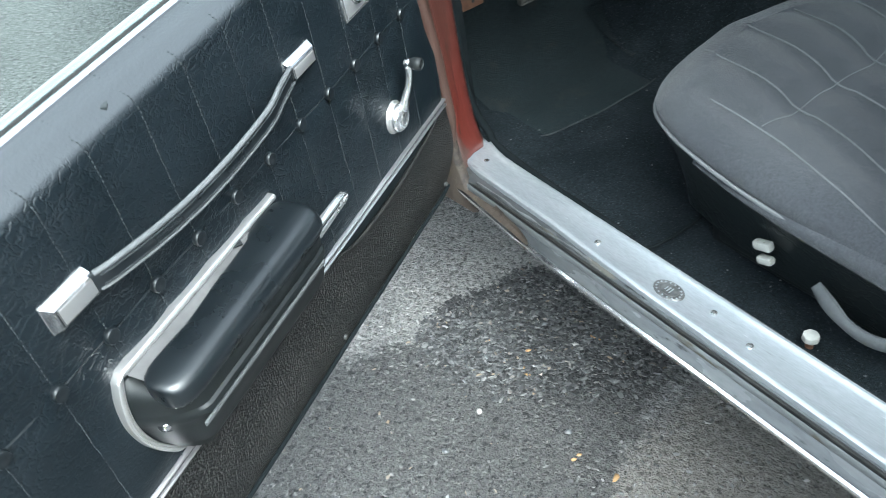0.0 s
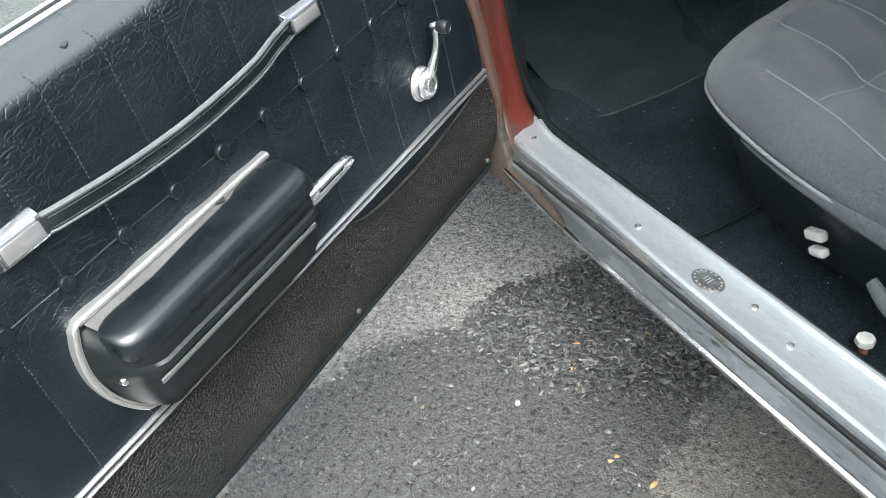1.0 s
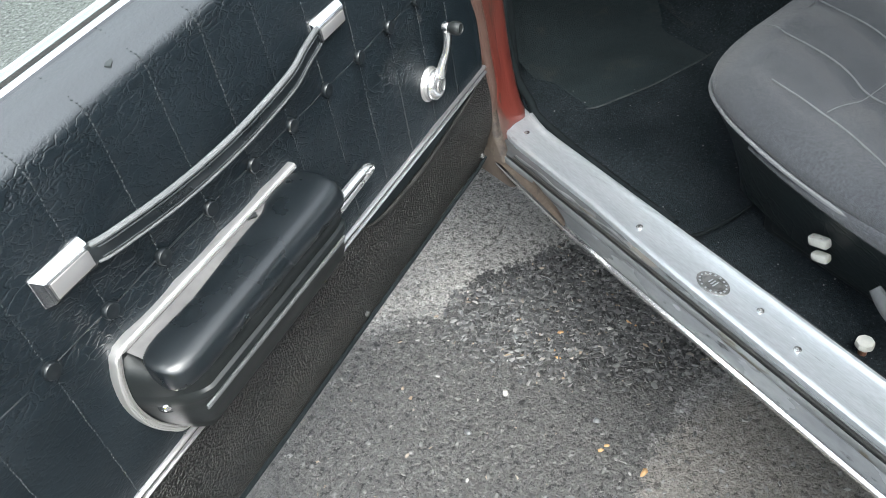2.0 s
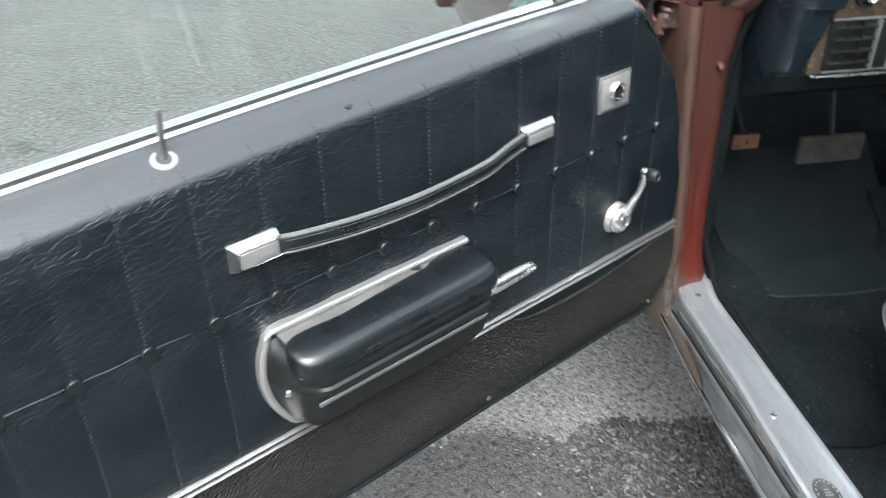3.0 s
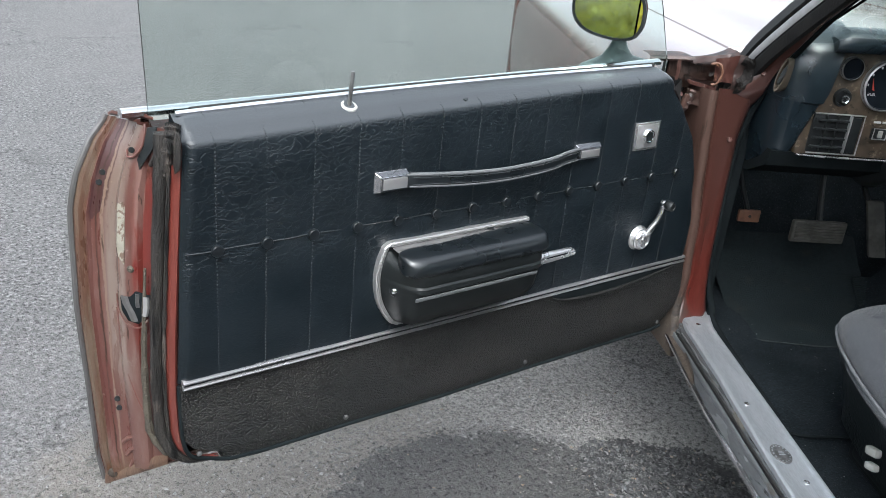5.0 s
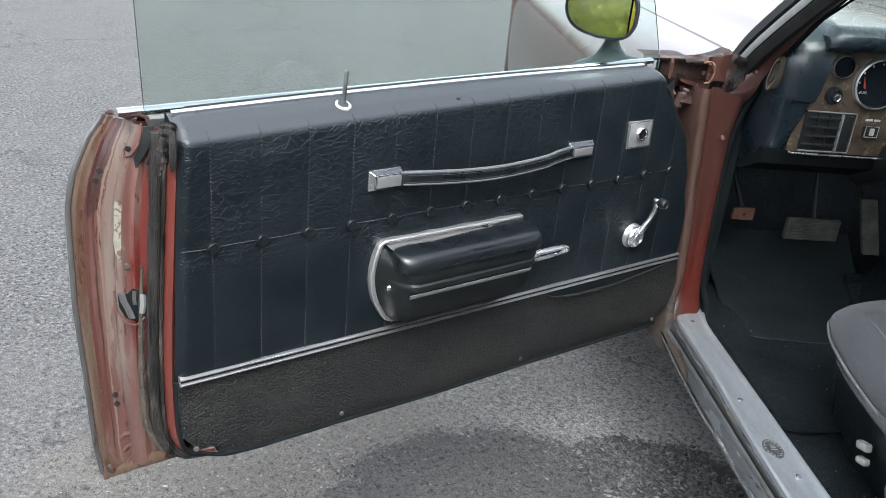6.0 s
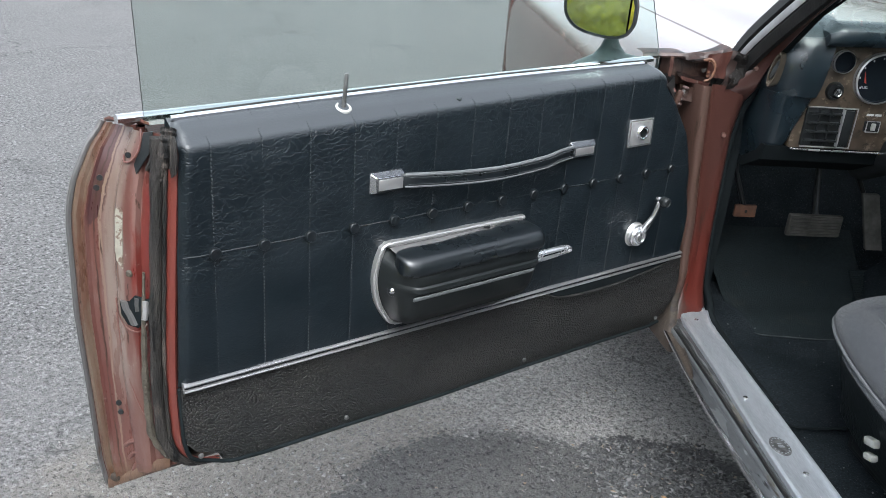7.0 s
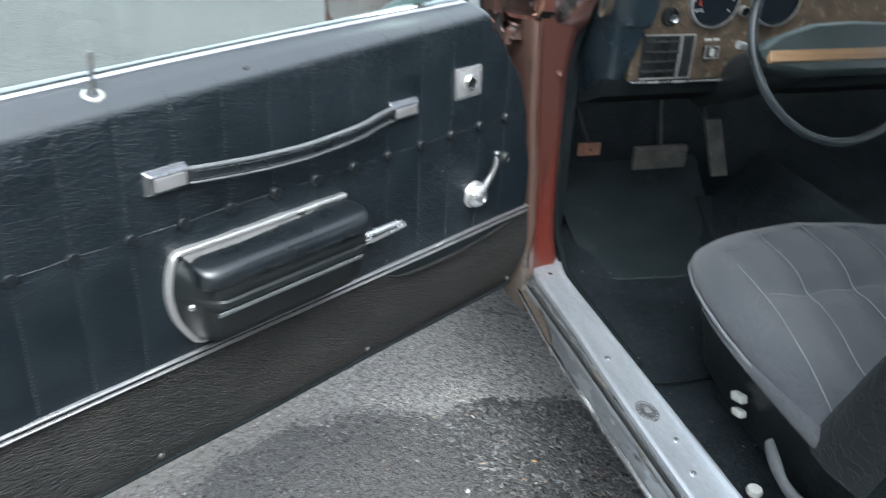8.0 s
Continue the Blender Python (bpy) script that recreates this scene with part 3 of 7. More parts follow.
def jamb_paint():
    """The door's end: layers of red, maroon and bleached paint with ragged borders, rusty towards the folded edge."""
    m, n, l, b = nodes_of("layered_jamb_paint")
    tc, uv, ax = n.new("ShaderNodeTexCoord"), n.new("ShaderNodeUVMap"), n.new("ShaderNodeSeparateXYZ")
    uv.uv_map = "across"
    l.new(uv.outputs[0], ax.inputs[0])
    long_mp = n.new("ShaderNodeMapping")
    long_mp.inputs["Scale"].default_value = (2.4, 2.4, 0.45)
    l.new(tc.outputs["Object"], long_mp.inputs[0])

    def speck(scale, detail=6, rough=0.6, stretched=True):
        t = n.new("ShaderNodeTexNoise")
        t.inputs["Scale"].default_value, t.inputs["Detail"].default_value, t.inputs["Roughness"].default_value = scale, detail, rough
        l.new(long_mp.outputs[0] if stretched else tc.outputs["Object"], t.inputs[0])
        return t.outputs[0]

    def calc(op, a, c):
        k = n.new("ShaderNodeMath")
        k.operation = op
        for i, v in enumerate((a, c)):
            if isinstance(v, (int, float)):
                k.inputs[i].default_value = v
            else:
                l.new(v, k.inputs[i])
        return k.outputs[0]

    def ranged(v, a, c, lo=0.0, hi=1.0):
        r = n.new("ShaderNodeMapRange")
        r.interpolation_type = "SMOOTHSTEP"
        for k, w in zip((1, 2, 3, 4), (a, c, lo, hi)):
            r.inputs[k].default_value = w
        l.new(v, r.inputs[0])
        return r.outputs[0]

    def laid(mask, under, paint):
        x = n.new("ShaderNodeMix")
        x.data_type = "RGBA"
        l.new(mask, x.inputs[0])
        for k, v in ((6, under), (7, paint)):
            if isinstance(v, tuple):
                x.inputs[k].default_value = (*v, 1)
            else:
                l.new(v, x.inputs[k])
        return x.outputs[2]

    wob, tiny, blot = speck(14, 6, 0.65), speck(60, 5, 0.7, False), speck(7, 5)
    u = calc("ADD", ax.outputs[0], calc("ADD", calc("MULTIPLY", calc("SUBTRACT", wob, 0.5), 0.10), calc("MULTIPLY", calc("SUBTRACT", tiny, 0.5), 0.03)))
    z = calc("ADD", ax.outputs[1], calc("MULTIPLY", calc("SUBTRACT", tiny, 0.5), 0.03))

    def band(a, c, soft=0.012):
        return calc("MULTIPLY", ranged(u, a - soft, a + soft), ranged(u, c - soft, c + soft, 1.0, 0.0))

    def above(h, soft=0.02):
        return ranged(z, h - soft, h + soft)

    colour = laid(ranged(blot, 0.38, 0.62), (0.0840, 0.0302, 0.0244), (0.1092, 0.0554, 0.0462))
    colour = laid(ranged(wob, 0.55, 0.68, 0.0, 0.7), colour, (0.1386, 0.0924, 0.0790))
    # bleached tan in the middle, pinker towards the foot
    tan_area = calc("MULTIPLY", band(0.5040, 0.6930, 0.0252), calc("MULTIPLY", above(0.46, 0.07), ranged(wob, 0.25, 0.5, 0.45, 1.0)))
    colour = laid(tan_area, colour, laid(ranged(blot, 0.4, 0.6), (0.1260, 0.0857, 0.0706), (0.1554, 0.1193, 0.1025)))
    # old maroon paint near the upper holes, ending in a slanting border
    border = calc("MAXIMUM", ranged(z, 0.730, 0.765, 0.83, 0.685), ranged(z, 0.765, 0.875, 0.685, 0.60))
    maroon = calc("MULTIPLY", ranged(calc("SUBTRACT", u, border), -0.008, 0.012), calc("MULTIPLY", ranged(u, 0.815, 0.835, 1.0, 0.0), above(0.735, 0.008)))
    colour = laid(maroon, colour, laid(ranged(blot, 0.4, 0.6), (0.0386, 0.0151, 0.0160), (0.0588, 0.0269, 0.0269)))
    # bright red beside the seal, pale scrapes along it
    left_edge = ranged(z, 0.42, 0.56, 0.27, 0.43)
    red = calc("MULTIPLY", ranged(u, 0.255, 0.285), calc("MULTIPLY", ranged(calc("SUBTRACT", u, left_edge), -0.02, 0.02, 1.0, 0.0), ranged(z, 0.79, 0.83, 1.0, 0.0)))
    colour = laid(red, colour, laid(ranged(blot, 0.42, 0.6), (0.1075, 0.0185, 0.0143), (0.0773, 0.0202, 0.0160)))
    colour = laid(calc("MULTIPLY", band(0.3654, 0.4284, 0.0168), calc("MULTIPLY", above(0.62), ranged(wob, 0.42, 0.58))), colour, (0.1386, 0.0739, 0.0622))
    # rusty rim by the folded edge; the pale line inside it is a painted crease highlight
    colour = laid(band(0.6989, 0.7241, 0.0050), colour, (0.1470, 0.1008, 0.0773))
    colour = laid(ranged(u, 0.855, 0.87), colour, laid(ranged(wob, 0.42, 0.6), (0.0773, 0.0386, 0.0252), (0.1008, 0.0689, 0.0487)))
    colour = laid(calc("MULTIPLY", band(0.7602, 0.7770, 0.0067), ranged(wob, 0.35, 0.5)), colour, (0.0302, 0.0134, 0.0076))
    # rust creeping up from the foot, chips and specks
    foot = calc("MULTIPLY", ranged(calc("ADD", z, calc("MULTIPLY", calc("SUBTRACT", wob, 0.5), 0.10)), 0.27, 0.33, 1.0, 0.0), 0.85)
    colour = laid(foot, colour, laid(ranged(tiny, 0.42, 0.6), (0.0714, 0.0302, 0.0143), (0.1050, 0.0672, 0.0420)))
    colour = laid(ranged(tiny, 0.655, 0.69, 0.0, 0.8), colour, (0.1764, 0.1344, 0.1134))
    colour = laid(ranged(speck(34, 5, 0.7), 0.645, 0.68, 0.0, 0.9), colour, (0.0286, 0.0118, 0.0067))
    l.new(colour, b.inputs["Base Color"])
    l.new(ranged(wob, 0.3, 0.7, 0.24, 0.46), b.inputs["Roughness"])
    b.inputs["Coat Weight"].default_value = 0.25
    bp = n.new("ShaderNodeBump")
    bp.inputs["Strength"].default_value, bp.inputs["Distance"].default_value = 0.5, 0.002
    l.new(calc("ADD", tiny, calc("MULTIPLY", red, 0.3)), bp.inputs["Height"])
    l.new(bp.outputs[0], b.inputs["Normal"])
    return m


JAMBPAINT = jamb_paint()

# ---- ground ----
bm = bmesh.new()
edges = [-400, -60, -15, -4, -1.5, -0.8, 0, 0.8, 1.5, 4, 15, 60, 400]
grid = [[bm.verts.new((x, y, 0)) for x in edges] for y in edges]
for a, c in zip(grid, grid[1:]):
    for i in range(len(edges) - 1):
        bm.faces.new((a[i], a[i + 1], c[i + 1], c[i]))
data = bpy.data.meshes.new("ground")
bm.to_mesh(data)
bm.free()
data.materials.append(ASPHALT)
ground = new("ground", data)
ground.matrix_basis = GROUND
tagged(ground, "worn grey asphalt with a dark damp gravelly patch", "ground", kind="structure")


# ---- the open door; x runs along it, y is its depth ----
car = thing("car", CAR, (0.6, 0.0, LOW), "old brown two-door car with its driver's door open", "car")
LEFT = [(0.330, -1.04), (0.336, -1.068), (0.345, -1.088), (0.358, -1.099), (0.375, -1.104), (0.402, -1.107), (0.488, -1.109), (0.70, -1.100), (0.88, -1.089), (0.93, -1.087)]
RIGHT = [(0.300, 0.035), (0.308, 0.062), (0.323, 0.084), (0.345, 0.097), (0.372, 0.103), (0.42, 0.101), (0.467, 0.094), (0.485, 0.090), (0.585, 0.087), (0.70, 0.062), (0.78, 0.030), (0.861, -0.031), (0.90, -0.066), (0.936, -0.10)]
BOTTOM = [(-1.11, 0.345), (-1.083, 0.334), (-1.03, 0.321), (-0.977, 0.315), (-0.802, 0.313), (-0.604, 0.308), (-0.366, 0.309), (-0.127, 0.306), (0.048, 0.303), (0.09, 0.322)]


OUT = [(0.225, -1.192), (0.30, -1.202), (0.318, -1.203), (0.455, -1.208), (0.582, -1.214), (0.707, -1.212), (0.752, -1.210), (0.795, -1.201), (0.852, -1.176), (0.885, -1.150)]


JAMB_BANDS = [(0.020, -0.008), (0.030, -0.008), (0.040, -0.008), (0.055, -0.008), (0.071, -0.007), (0.10, -0.006), (0.215, -0.006), (0.226, 0.0), (0.25, -0.004), (0.36, -0.005), (0.385, 0.002),
              (0.45, 0.004), (0.56, 0.0035), (0.585, 0.0), (0.60, -0.003), (0.66, -0.001), (0.75, 0.0), (0.815, 0.002), (0.836, 0.0065), (0.858, 0.002), (0.90, 0.0), (0.925, 0.0045), (0.955, 0.004), (0.985, 0.0), (0.99, 0.0)]


def on_jamb(u, z, h=0.0):
    """A place on the jamb: u runs from the trim's edge to the outer skin, h stands proud of it."""
    o, i = lerp(OUT, z), lerp(LEFT, max(z, 0.385))
    return Vector((i + (o - i) * u - 0.776 * h, 0.012 + 0.135 * u - 0.63 * h, z))


def jamb_ring(z):
    """A level line across the jamb; the lowest ones follow the slanting bottom."""
    ring = []
    for u, h in JAMB_BANDS:
        p = on_jamb(u, z, h)
        ring.append((p.x, p.y, max(z, 0.236 + (0.147 - p.y) * 0.82)))
    return ring


levels = [0.245, 0.26, 0.28, 0.30, 0.33, 0.36, 0.40, 0.45, 0.50, 0.56, 0.58, 0.60, 0.62, 0.64, 0.70, 0.75, 0.80, 0.83, 0.855, 0.875, 0.888]
rows = []
for z in levels:
    ring = jamb_ring(z)
    rows.append([Vector(p) + Vector((0.0015 * noise.noise(Vector((p[1] * 40, z * 9, 2))), (0.002 + 0.012 * max(0, 0.42 - z)) * noise.noise(Vector((p[1] * 30, z * 22, 9))), 0)) for p in ring])
bm = loft(rows, closed=False)
across = bm.loops.layers.uv.new("across")
for k, v in enumerate(bm.verts):
    for lp in v.link_loops:
        lp[across].uv = (JAMB_BANDS[k % len(JAMB_BANDS)][0], v.co.z)
door = component("door", DOOR, (0.05, 0.08, 0.25), bm, JAMBPAINT, "open car door with oxidised red jamb, rust and black buttoned trim")


def seam_z(x):
    return 0.7087 - 0.0035 * x


BUTTON_X = [-1.0465 + 0.0794 * k for k in range(14)]


def chrome_z(x):
    return 0.485 - 0.006 * x


def trim_grid(zs, ys, puff):
    """Rows of points over the trim panel between its slanting ends."""
    rows = []
    for z, y in zip(zs, ys):
        l, r = lerp(LEFT, z), lerp(RIGHT, z)
        row = []
        for i in range(241):
            x = l + (r - l) * i / 240
            d = 0.0
            if puff and z < 0.88:
                k = abs(math.sin(math.pi * (x - BUTTON_X[0]) / 0.0794))
                s = min(abs(z - seam_z(x)) / 0.03, 1.0)
                d = -0.0035 * (k ** 0.5) * (0.35 + 0.65 * s) * min((0.89 - z) / 0.05, 1) * min((z - 0.485) / 0.04, 1)
                d += 0.0022 * noise.noise(Vector((x * 9, z * 13, 4.1)))
            e = min(x - l, r - x)
            round_off = 0.012 * max(0.0, 1 - e / 0.014) ** 2
            row.append((x, y + d + round_off, z - (0.02 * max(0.0, 1 - (r - x) / 0.02) ** 2 if z > 0.88 else 0)))
        rows.append(row)
    return rows


def shelf(x):
    """Heights of the shoulder's bend and of its top edge along the door."""
    u = min(max((x + 1.09) / 1.0, 0), 1)
    return 0.874 + 0.036 * u, 0.908 + 0.021 * u + 0.005 * math.sin(math.pi * u)


zs, ys = [0.488] + [0.490 + 0.36 * i / 90 for i in range(91)], [0.03] + [0.0] * 91
rows = trim_grid(zs, ys, True)
for y, k, w in ((0.0, -0.010, 0), (0.0004, -0.004, 0), (0.0022, 0.0025, 0), (0.0062, 0.0075, 0), (0.0115, 0.0105, 0), (0.018, 0, 0.35), (0.028, 0, 0.6), (0.038, 0, 0.83), (0.046, 0, 1.0), (0.051, 0, 0.97), (0.053, 0, 0.3)):
    row = []
    l0, r0 = lerp(LEFT, 0.89), lerp(RIGHT, 0.893)
    for i in range(241):
        x = l0 + (r0 - l0) * i / 240
        b, t = shelf(x)
        z = b + k if not w else b + 0.0105 + (t - b - 0.0105) * w
        e = min(x - l0, r0 - x)
        row.append((x, y + 0.012 * max(0.0, 1 - e / 0.014) ** 2, z - 0.022 * max(0.0, 1 - (r0 - x) / 0.03) ** 2))
    rows.append(row)
bm = loft(rows, closed=False)
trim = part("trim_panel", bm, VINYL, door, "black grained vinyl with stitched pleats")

kick_rows = []
for k in range(13):
    row = []
    for i in range(161):
        v = k / 12
        z0 = 0.303 + v * (0.484 - 0.303)
        l, r = lerp(LEFT, z0 + 0.012), lerp(RIGHT, z0)
        x = l + (r - l) * i / 160
        zb = lerp(BOTTOM, x)
        row.append((x, 0.003 + 0.008 * (1 - v) ** 6 + 0.002 * noise.noise(Vector((x * 6, v * 3, 1.7))), zb + v * (chrome_z(x) - 0.001 - zb)))
    kick_rows.append(row)
back = [(x, 0.03, z) for x, y, z in kick_rows[0]]
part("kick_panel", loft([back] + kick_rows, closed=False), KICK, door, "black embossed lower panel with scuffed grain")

# bottom piping and the chrome strip
binding = [(x, 0.006, z) for z, x in reversed([q for q in LEFT if 0.335 < q[0] < 0.5])] + [(x, 0.007, lerp(BOTTOM, x) - 0.001) for x in np.linspace(-1.03, 0.060, 36)]
part("edge_binding", tube(curve(binding, 3), 0.0036, 8), LINING, door)
RIB = ((0.006, -0.0095), (-0.003, -0.0092), (-0.0062, -0.0070), (-0.0062, -0.0052), (-0.0035, -0.0032), (0.0005, -0.0030), (0.0005, 0.0010), (-0.0035, 0.0012), (-0.0062, 0.0030), (-0.0062, 0.0050), (-0.003, 0.0070), (0.006, 0.0074))
strip = part("trim_strip", loft([[(x, y, chrome_z(x) + z) for y, z in RIB] for x in np.linspace(-1.105, 0.084, 30)]), TRIMMETAL, door, "double-ribbed bright metal strip")
part("strip_groove", loft([[(x, y, chrome_z(x) + z) for y, z in ((0.002, -0.0032), (-0.0022, -0.0030), (-0.0022, 0.0010), (0.002, 0.0012))] for x in np.linspace(-1.103, 0.083, 30)]), BLACK, strip, "dark groove between the ribs")
fold = curve([(-0.330, -0.004, 0.473), (-0.300, -0.006, 0.463), (-0.240, -0.008, 0.458), (-0.137, -0.008, 0.457), (-0.011, -0.006, 0.467), (0.070, -0.003, 0.476)], 8)
# black sheet fills the pocket's mouth in place of its shade
part("pocket_shade", loft([[(q.x, -0.0015, min(q.z, chrome_z(q.x) - 0.010)), (q.x, -0.0030, 0.5 * (q.z + chrome_z(q.x) - 0.008)), (q.x, -0.0030, chrome_z(q.x) - 0.008)] for q in fold], closed=False), LINING, door, "black sheet drawn as the shaded mouth of the map pocket")
part("pocket_edge", tube(fold, [0.0012 + 0.0022 * math.sin(math.pi * i / (len(fold) - 1)) for i in range(len(fold))], 8), RUBBER, door, "loose black rubber edge under the strip")

scuff = [(0.000, 0.000), (0.006, 0.003), (0.011, 0.009), (0.020, 0.014), (0.016, 0.006), (0.010, -0.001), (0.004, -0.004)]
part("scuff_mark", plate([(-0.602 + a, 0.014 + c, 0.9068 + 0.36 * c) for a, c in scuff], (0, 0.0008, -0.003)), MATEDGE, trim, "pale scuff in the vinyl", smooth=False)
# stitching, seam and buttons
bm = bmesh.new()
for x in BUTTON_X:
    z = 0.497
    b, t = shelf(x)
    bend = [(0.0, 0.0), (b - 0.004, 0.0004), (b + 0.0025, 0.0022), (b + 0.0075, 0.0062), (b + 0.0105, 0.0115), (t, 0.046)]
    while z < t - 0.002:
        y = lerp(bend, z)
        if lerp(LEFT, z) + 0.01 < x < lerp(RIGHT, z) - 0.012:
            o = random.uniform(-0.0006, 0.0006)
            box(x - 0.0006 + o, x + 0.0006 + o, y - 0.0022, y + 0.001, z, z + (0.0028 if z < b else 0.0010), bm=bm)
        z += 0.0060 if z < b else 0.0026
part("stitching", bm, THREAD, trim, "rows of grey stitches", smooth=False, kind="stuff")
part("button_seam", tube([(x, -0.0012 + 0.0006 * math.sin(x * 90), seam_z(x) + 0.0006 * math.sin(x * 55)) for x in np.linspace(-1.095, 0.045, 120)], 0.0011, 6), PADDING, trim)
first = None
for x in BUTTON_X:
    if first is None:
        first = part("button", lathe([(0.0, 0.0), (0.009, 0.0), (0.0098, 0.003), (0.0098, 0.006), (0.0086, 0.0080), (0.007, 0.0077), (0.004, 0.0084), (0.0, 0.0086)], (x, -0.0005, seam_z(x)), (0, -1, 0), 16), PADDING, trim)
        x_first = x
    else:
        again(first, (x - x_first, 0, seam_z(x) - seam_z(x_first)))

# bottom screws
first = None
for x in (-1.080, -0.805, -0.372, 0.046):
    z = lerp(BOTTOM, x) + 0.017
    if first is None:
        first = part("panel_screw", lathe([(0.0, -0.002), (0.0046, -0.002), (0.0046, 0.001), (0.003, 0.0022), (0.0, 0.0024)], (x, 0.004, z), (0, -1, 0), 14), STEEL, door)
        x0, z0 = x, z
    else:
        again(first, (x - x0, 0, z - z0))

# pull strap
strap_path = curve([(-0.725, -0.013, 0.785), (-0.70, -0.026, 0.787), (-0.62, -0.038, 0.784), (-0.53, -0.039, 0.781), (-0.43, -0.036, 0.785), (-0.375, -0.024, 0.788), (-0.327, -0.011, 0.787)], 8)
strap = part("pull_strap", loft([[p + Vector((0, y, z)) for y, z in ((0.003, -0.011), (-0.002, -0.0112), (-0.004, -0.008), (-0.0035, 0.0), (-0.004, 0.008), (-0.002, 0.0112), (0.003, 0.011))] for p in strap_path]),
             PADDING, door, "black strap with pale piped edges and stitching")
for dz, r in ((0.0105, 0.0033), (-0.0105, 0.0023)):
    part("strap_piping", tube([p + Vector((0, -0.002, dz)) for p in strap_path if -0.722 < p.x < -0.332], r, 8), PIPING, strap)
bm = bmesh.new()
for a, c in zip(strap_path, strap_path[1:]):
    if a.x < -0.718 or c.x > -0.336:
        continue
    for k in (0.1, 0.43, 0.76):
        q = a.lerp(c, k)
        for dz in (0.0055, -0.0062):
            box(q.x - 0.0016, q.x + 0.0016, q.y - 0.0048, q.y - 0.003, q.z + dz - 0.0005, q.z + dz + 0.0005, bm=bm)
part("strap_stitches", bm, THREAD, strap, smooth=False, kind="stuff")
for x0, x1, z0, z1, rear in ((-0.781, -0.719, 0.766, 0.802, True), (-0.332, -0.268, 0.771, 0.803, False)):
    clip = part("strap_clip", plate([(x0, -0.001, z0), (x1, -0.001, z0), (x1, -0.001, z1), (x0, -0.001, z1)], (0, -0.004, 0), 0.001), BRIGHT, door, "bevelled bright metal end cap")
    y0, y1, e = -0.004, -0.0155, 0.0065
    a, c = (x0 + e, x1 - 0.001) if rear else (x0 + 0.001, x1 - e)
    bm = loft([[(x0, y0, z0), (x1, y0, z0), (x1, y0, z1), (x0, y0, z1)], [(a, y1, z0 + e * 0.7), (c, y1, z0 + e * 0.7), (c, y1, z1 - e * 0.9), (a, y1, z1 - e * 0.9)]])
    bmesh.ops.bevel(bm, geom=list(bm.edges), offset=0.0010, segments=2, affect="EDGES")
    part("cap", bm, CHROME, clip)
    part("cap_edge", box(a + 0.0030, c - 0.0030, y1 - 0.0010, y1 + 0.002, z0 + 0.0070, z1 - 0.0085, 0.0006), STEEL, clip, "dark outline of the inlay")
    part("cap_inlay", box(a + 0.0040, c - 0.0040, y1 - 0.0020, y1 + 0.002, z0 + 0.0080, z1 - 0.0095, 0.0006), RIMMETAL, clip, "brushed inlay")

# mirror control
ctrl = part("mirror_control", plate([(-0.168, -0.001, 0.772), (-0.096, -0.001, 0.772), (-0.100, -0.001, 0.831), (-0.172, -0.001, 0.831)], (0, -0.0045, 0), 0.0018), BRIGHT, door, "square bright plate with a round socket")
part("control_inlay", plate([(-0.163, -0.004, 0.7765), (-0.102, -0.004, 0.7765), (-0.105, -0.004, 0.8265), (-0.166, -0.004, 0.8265)], (0, -0.0022, 0), 0.0006), DULL, ctrl, "satin inner plate")
part("control_collar", lathe([(0.0165, 0.0), (0.0160, 0.003), (0.0135, 0.0062), (0.0112, 0.0066), (0.0098, 0.0055), (0.0095, 0.0)], (-0.132, -0.006, 0.802), (0, -1, 0), 28), CHROME, ctrl, "round chrome collar")
part("control_stub", lathe([(0.0, 0.0024), (0.0096, 0.0024), (0.0097, 0.0)], (-0.132, -0.006, 0.802), (0, -1, 0), 20), LINING, ctrl, "black hole")

# window crank
crank = part("window_crank", lathe([(0.0, 0.0), (0.0275, 0.0), (0.0280, 0.003), (0.0255, 0.0065), (0.0, 0.0070)], (-0.098, -0.001, 0.569), (0, -1, 0), 32), RIMMETAL, door, "polished metal window crank with a dark knob")
part("crank_hub", lathe([(0.0, 0.005), (0.0225, 0.006), (0.0238, 0.011), (0.0228, 0.016), (0.0185, 0.0200), (0.0130, 0.0215), (0.0122, 0.0205), (0.0100, 0.0225), (0.0, 0.0232)], (-0.096, -0.001, 0.568), (0, -1, 0), 32), BRIGHT, crank, "turned hub with a centre cap")
arm = curve([(-0.090, -0.0185, 0.580), (-0.083, -0.024, 0.598), (-0.075, -0.029, 0.616), (-0.070, -0.032, 0.636), (-0.068, -0.032, 0.652)], 6)
part("crank_arm", tube(arm, [0.0088 - 0.0030 * math.sin(math.pi * min(1.0, i / (len(arm) - 1) * 0.9)) for i in range(len(arm))], 12), BRIGHT, crank)
part("arm_groove", tube([p + Vector((-0.0022, -0.0062, 0.0)) for p in arm[3:-3]], 0.0014, 6), LINING, crank, "dark groove along the arm")
part("crank_boss", lathe([(0.0, 0.0), (0.0085, 0.0), (0.0095, 0.004), (0.0080, 0.009), (0.0, 0.010)], (-0.068, -0.027, 0.653), (0, -1, 0), 20), CHROME, crank)
part("crank_knob", lathe([(0.0, 0.0), (0.0070, 0.0), (0.0098, 0.004), (0.0108, 0.011), (0.0100, 0.017), (0.0078, 0.0192), (0.0070, 0.0178), (0.0, 0.0178)], (-0.067, -0.036, 0.653), (0, -1, 0), 22), BLACK, crank, "black knob")

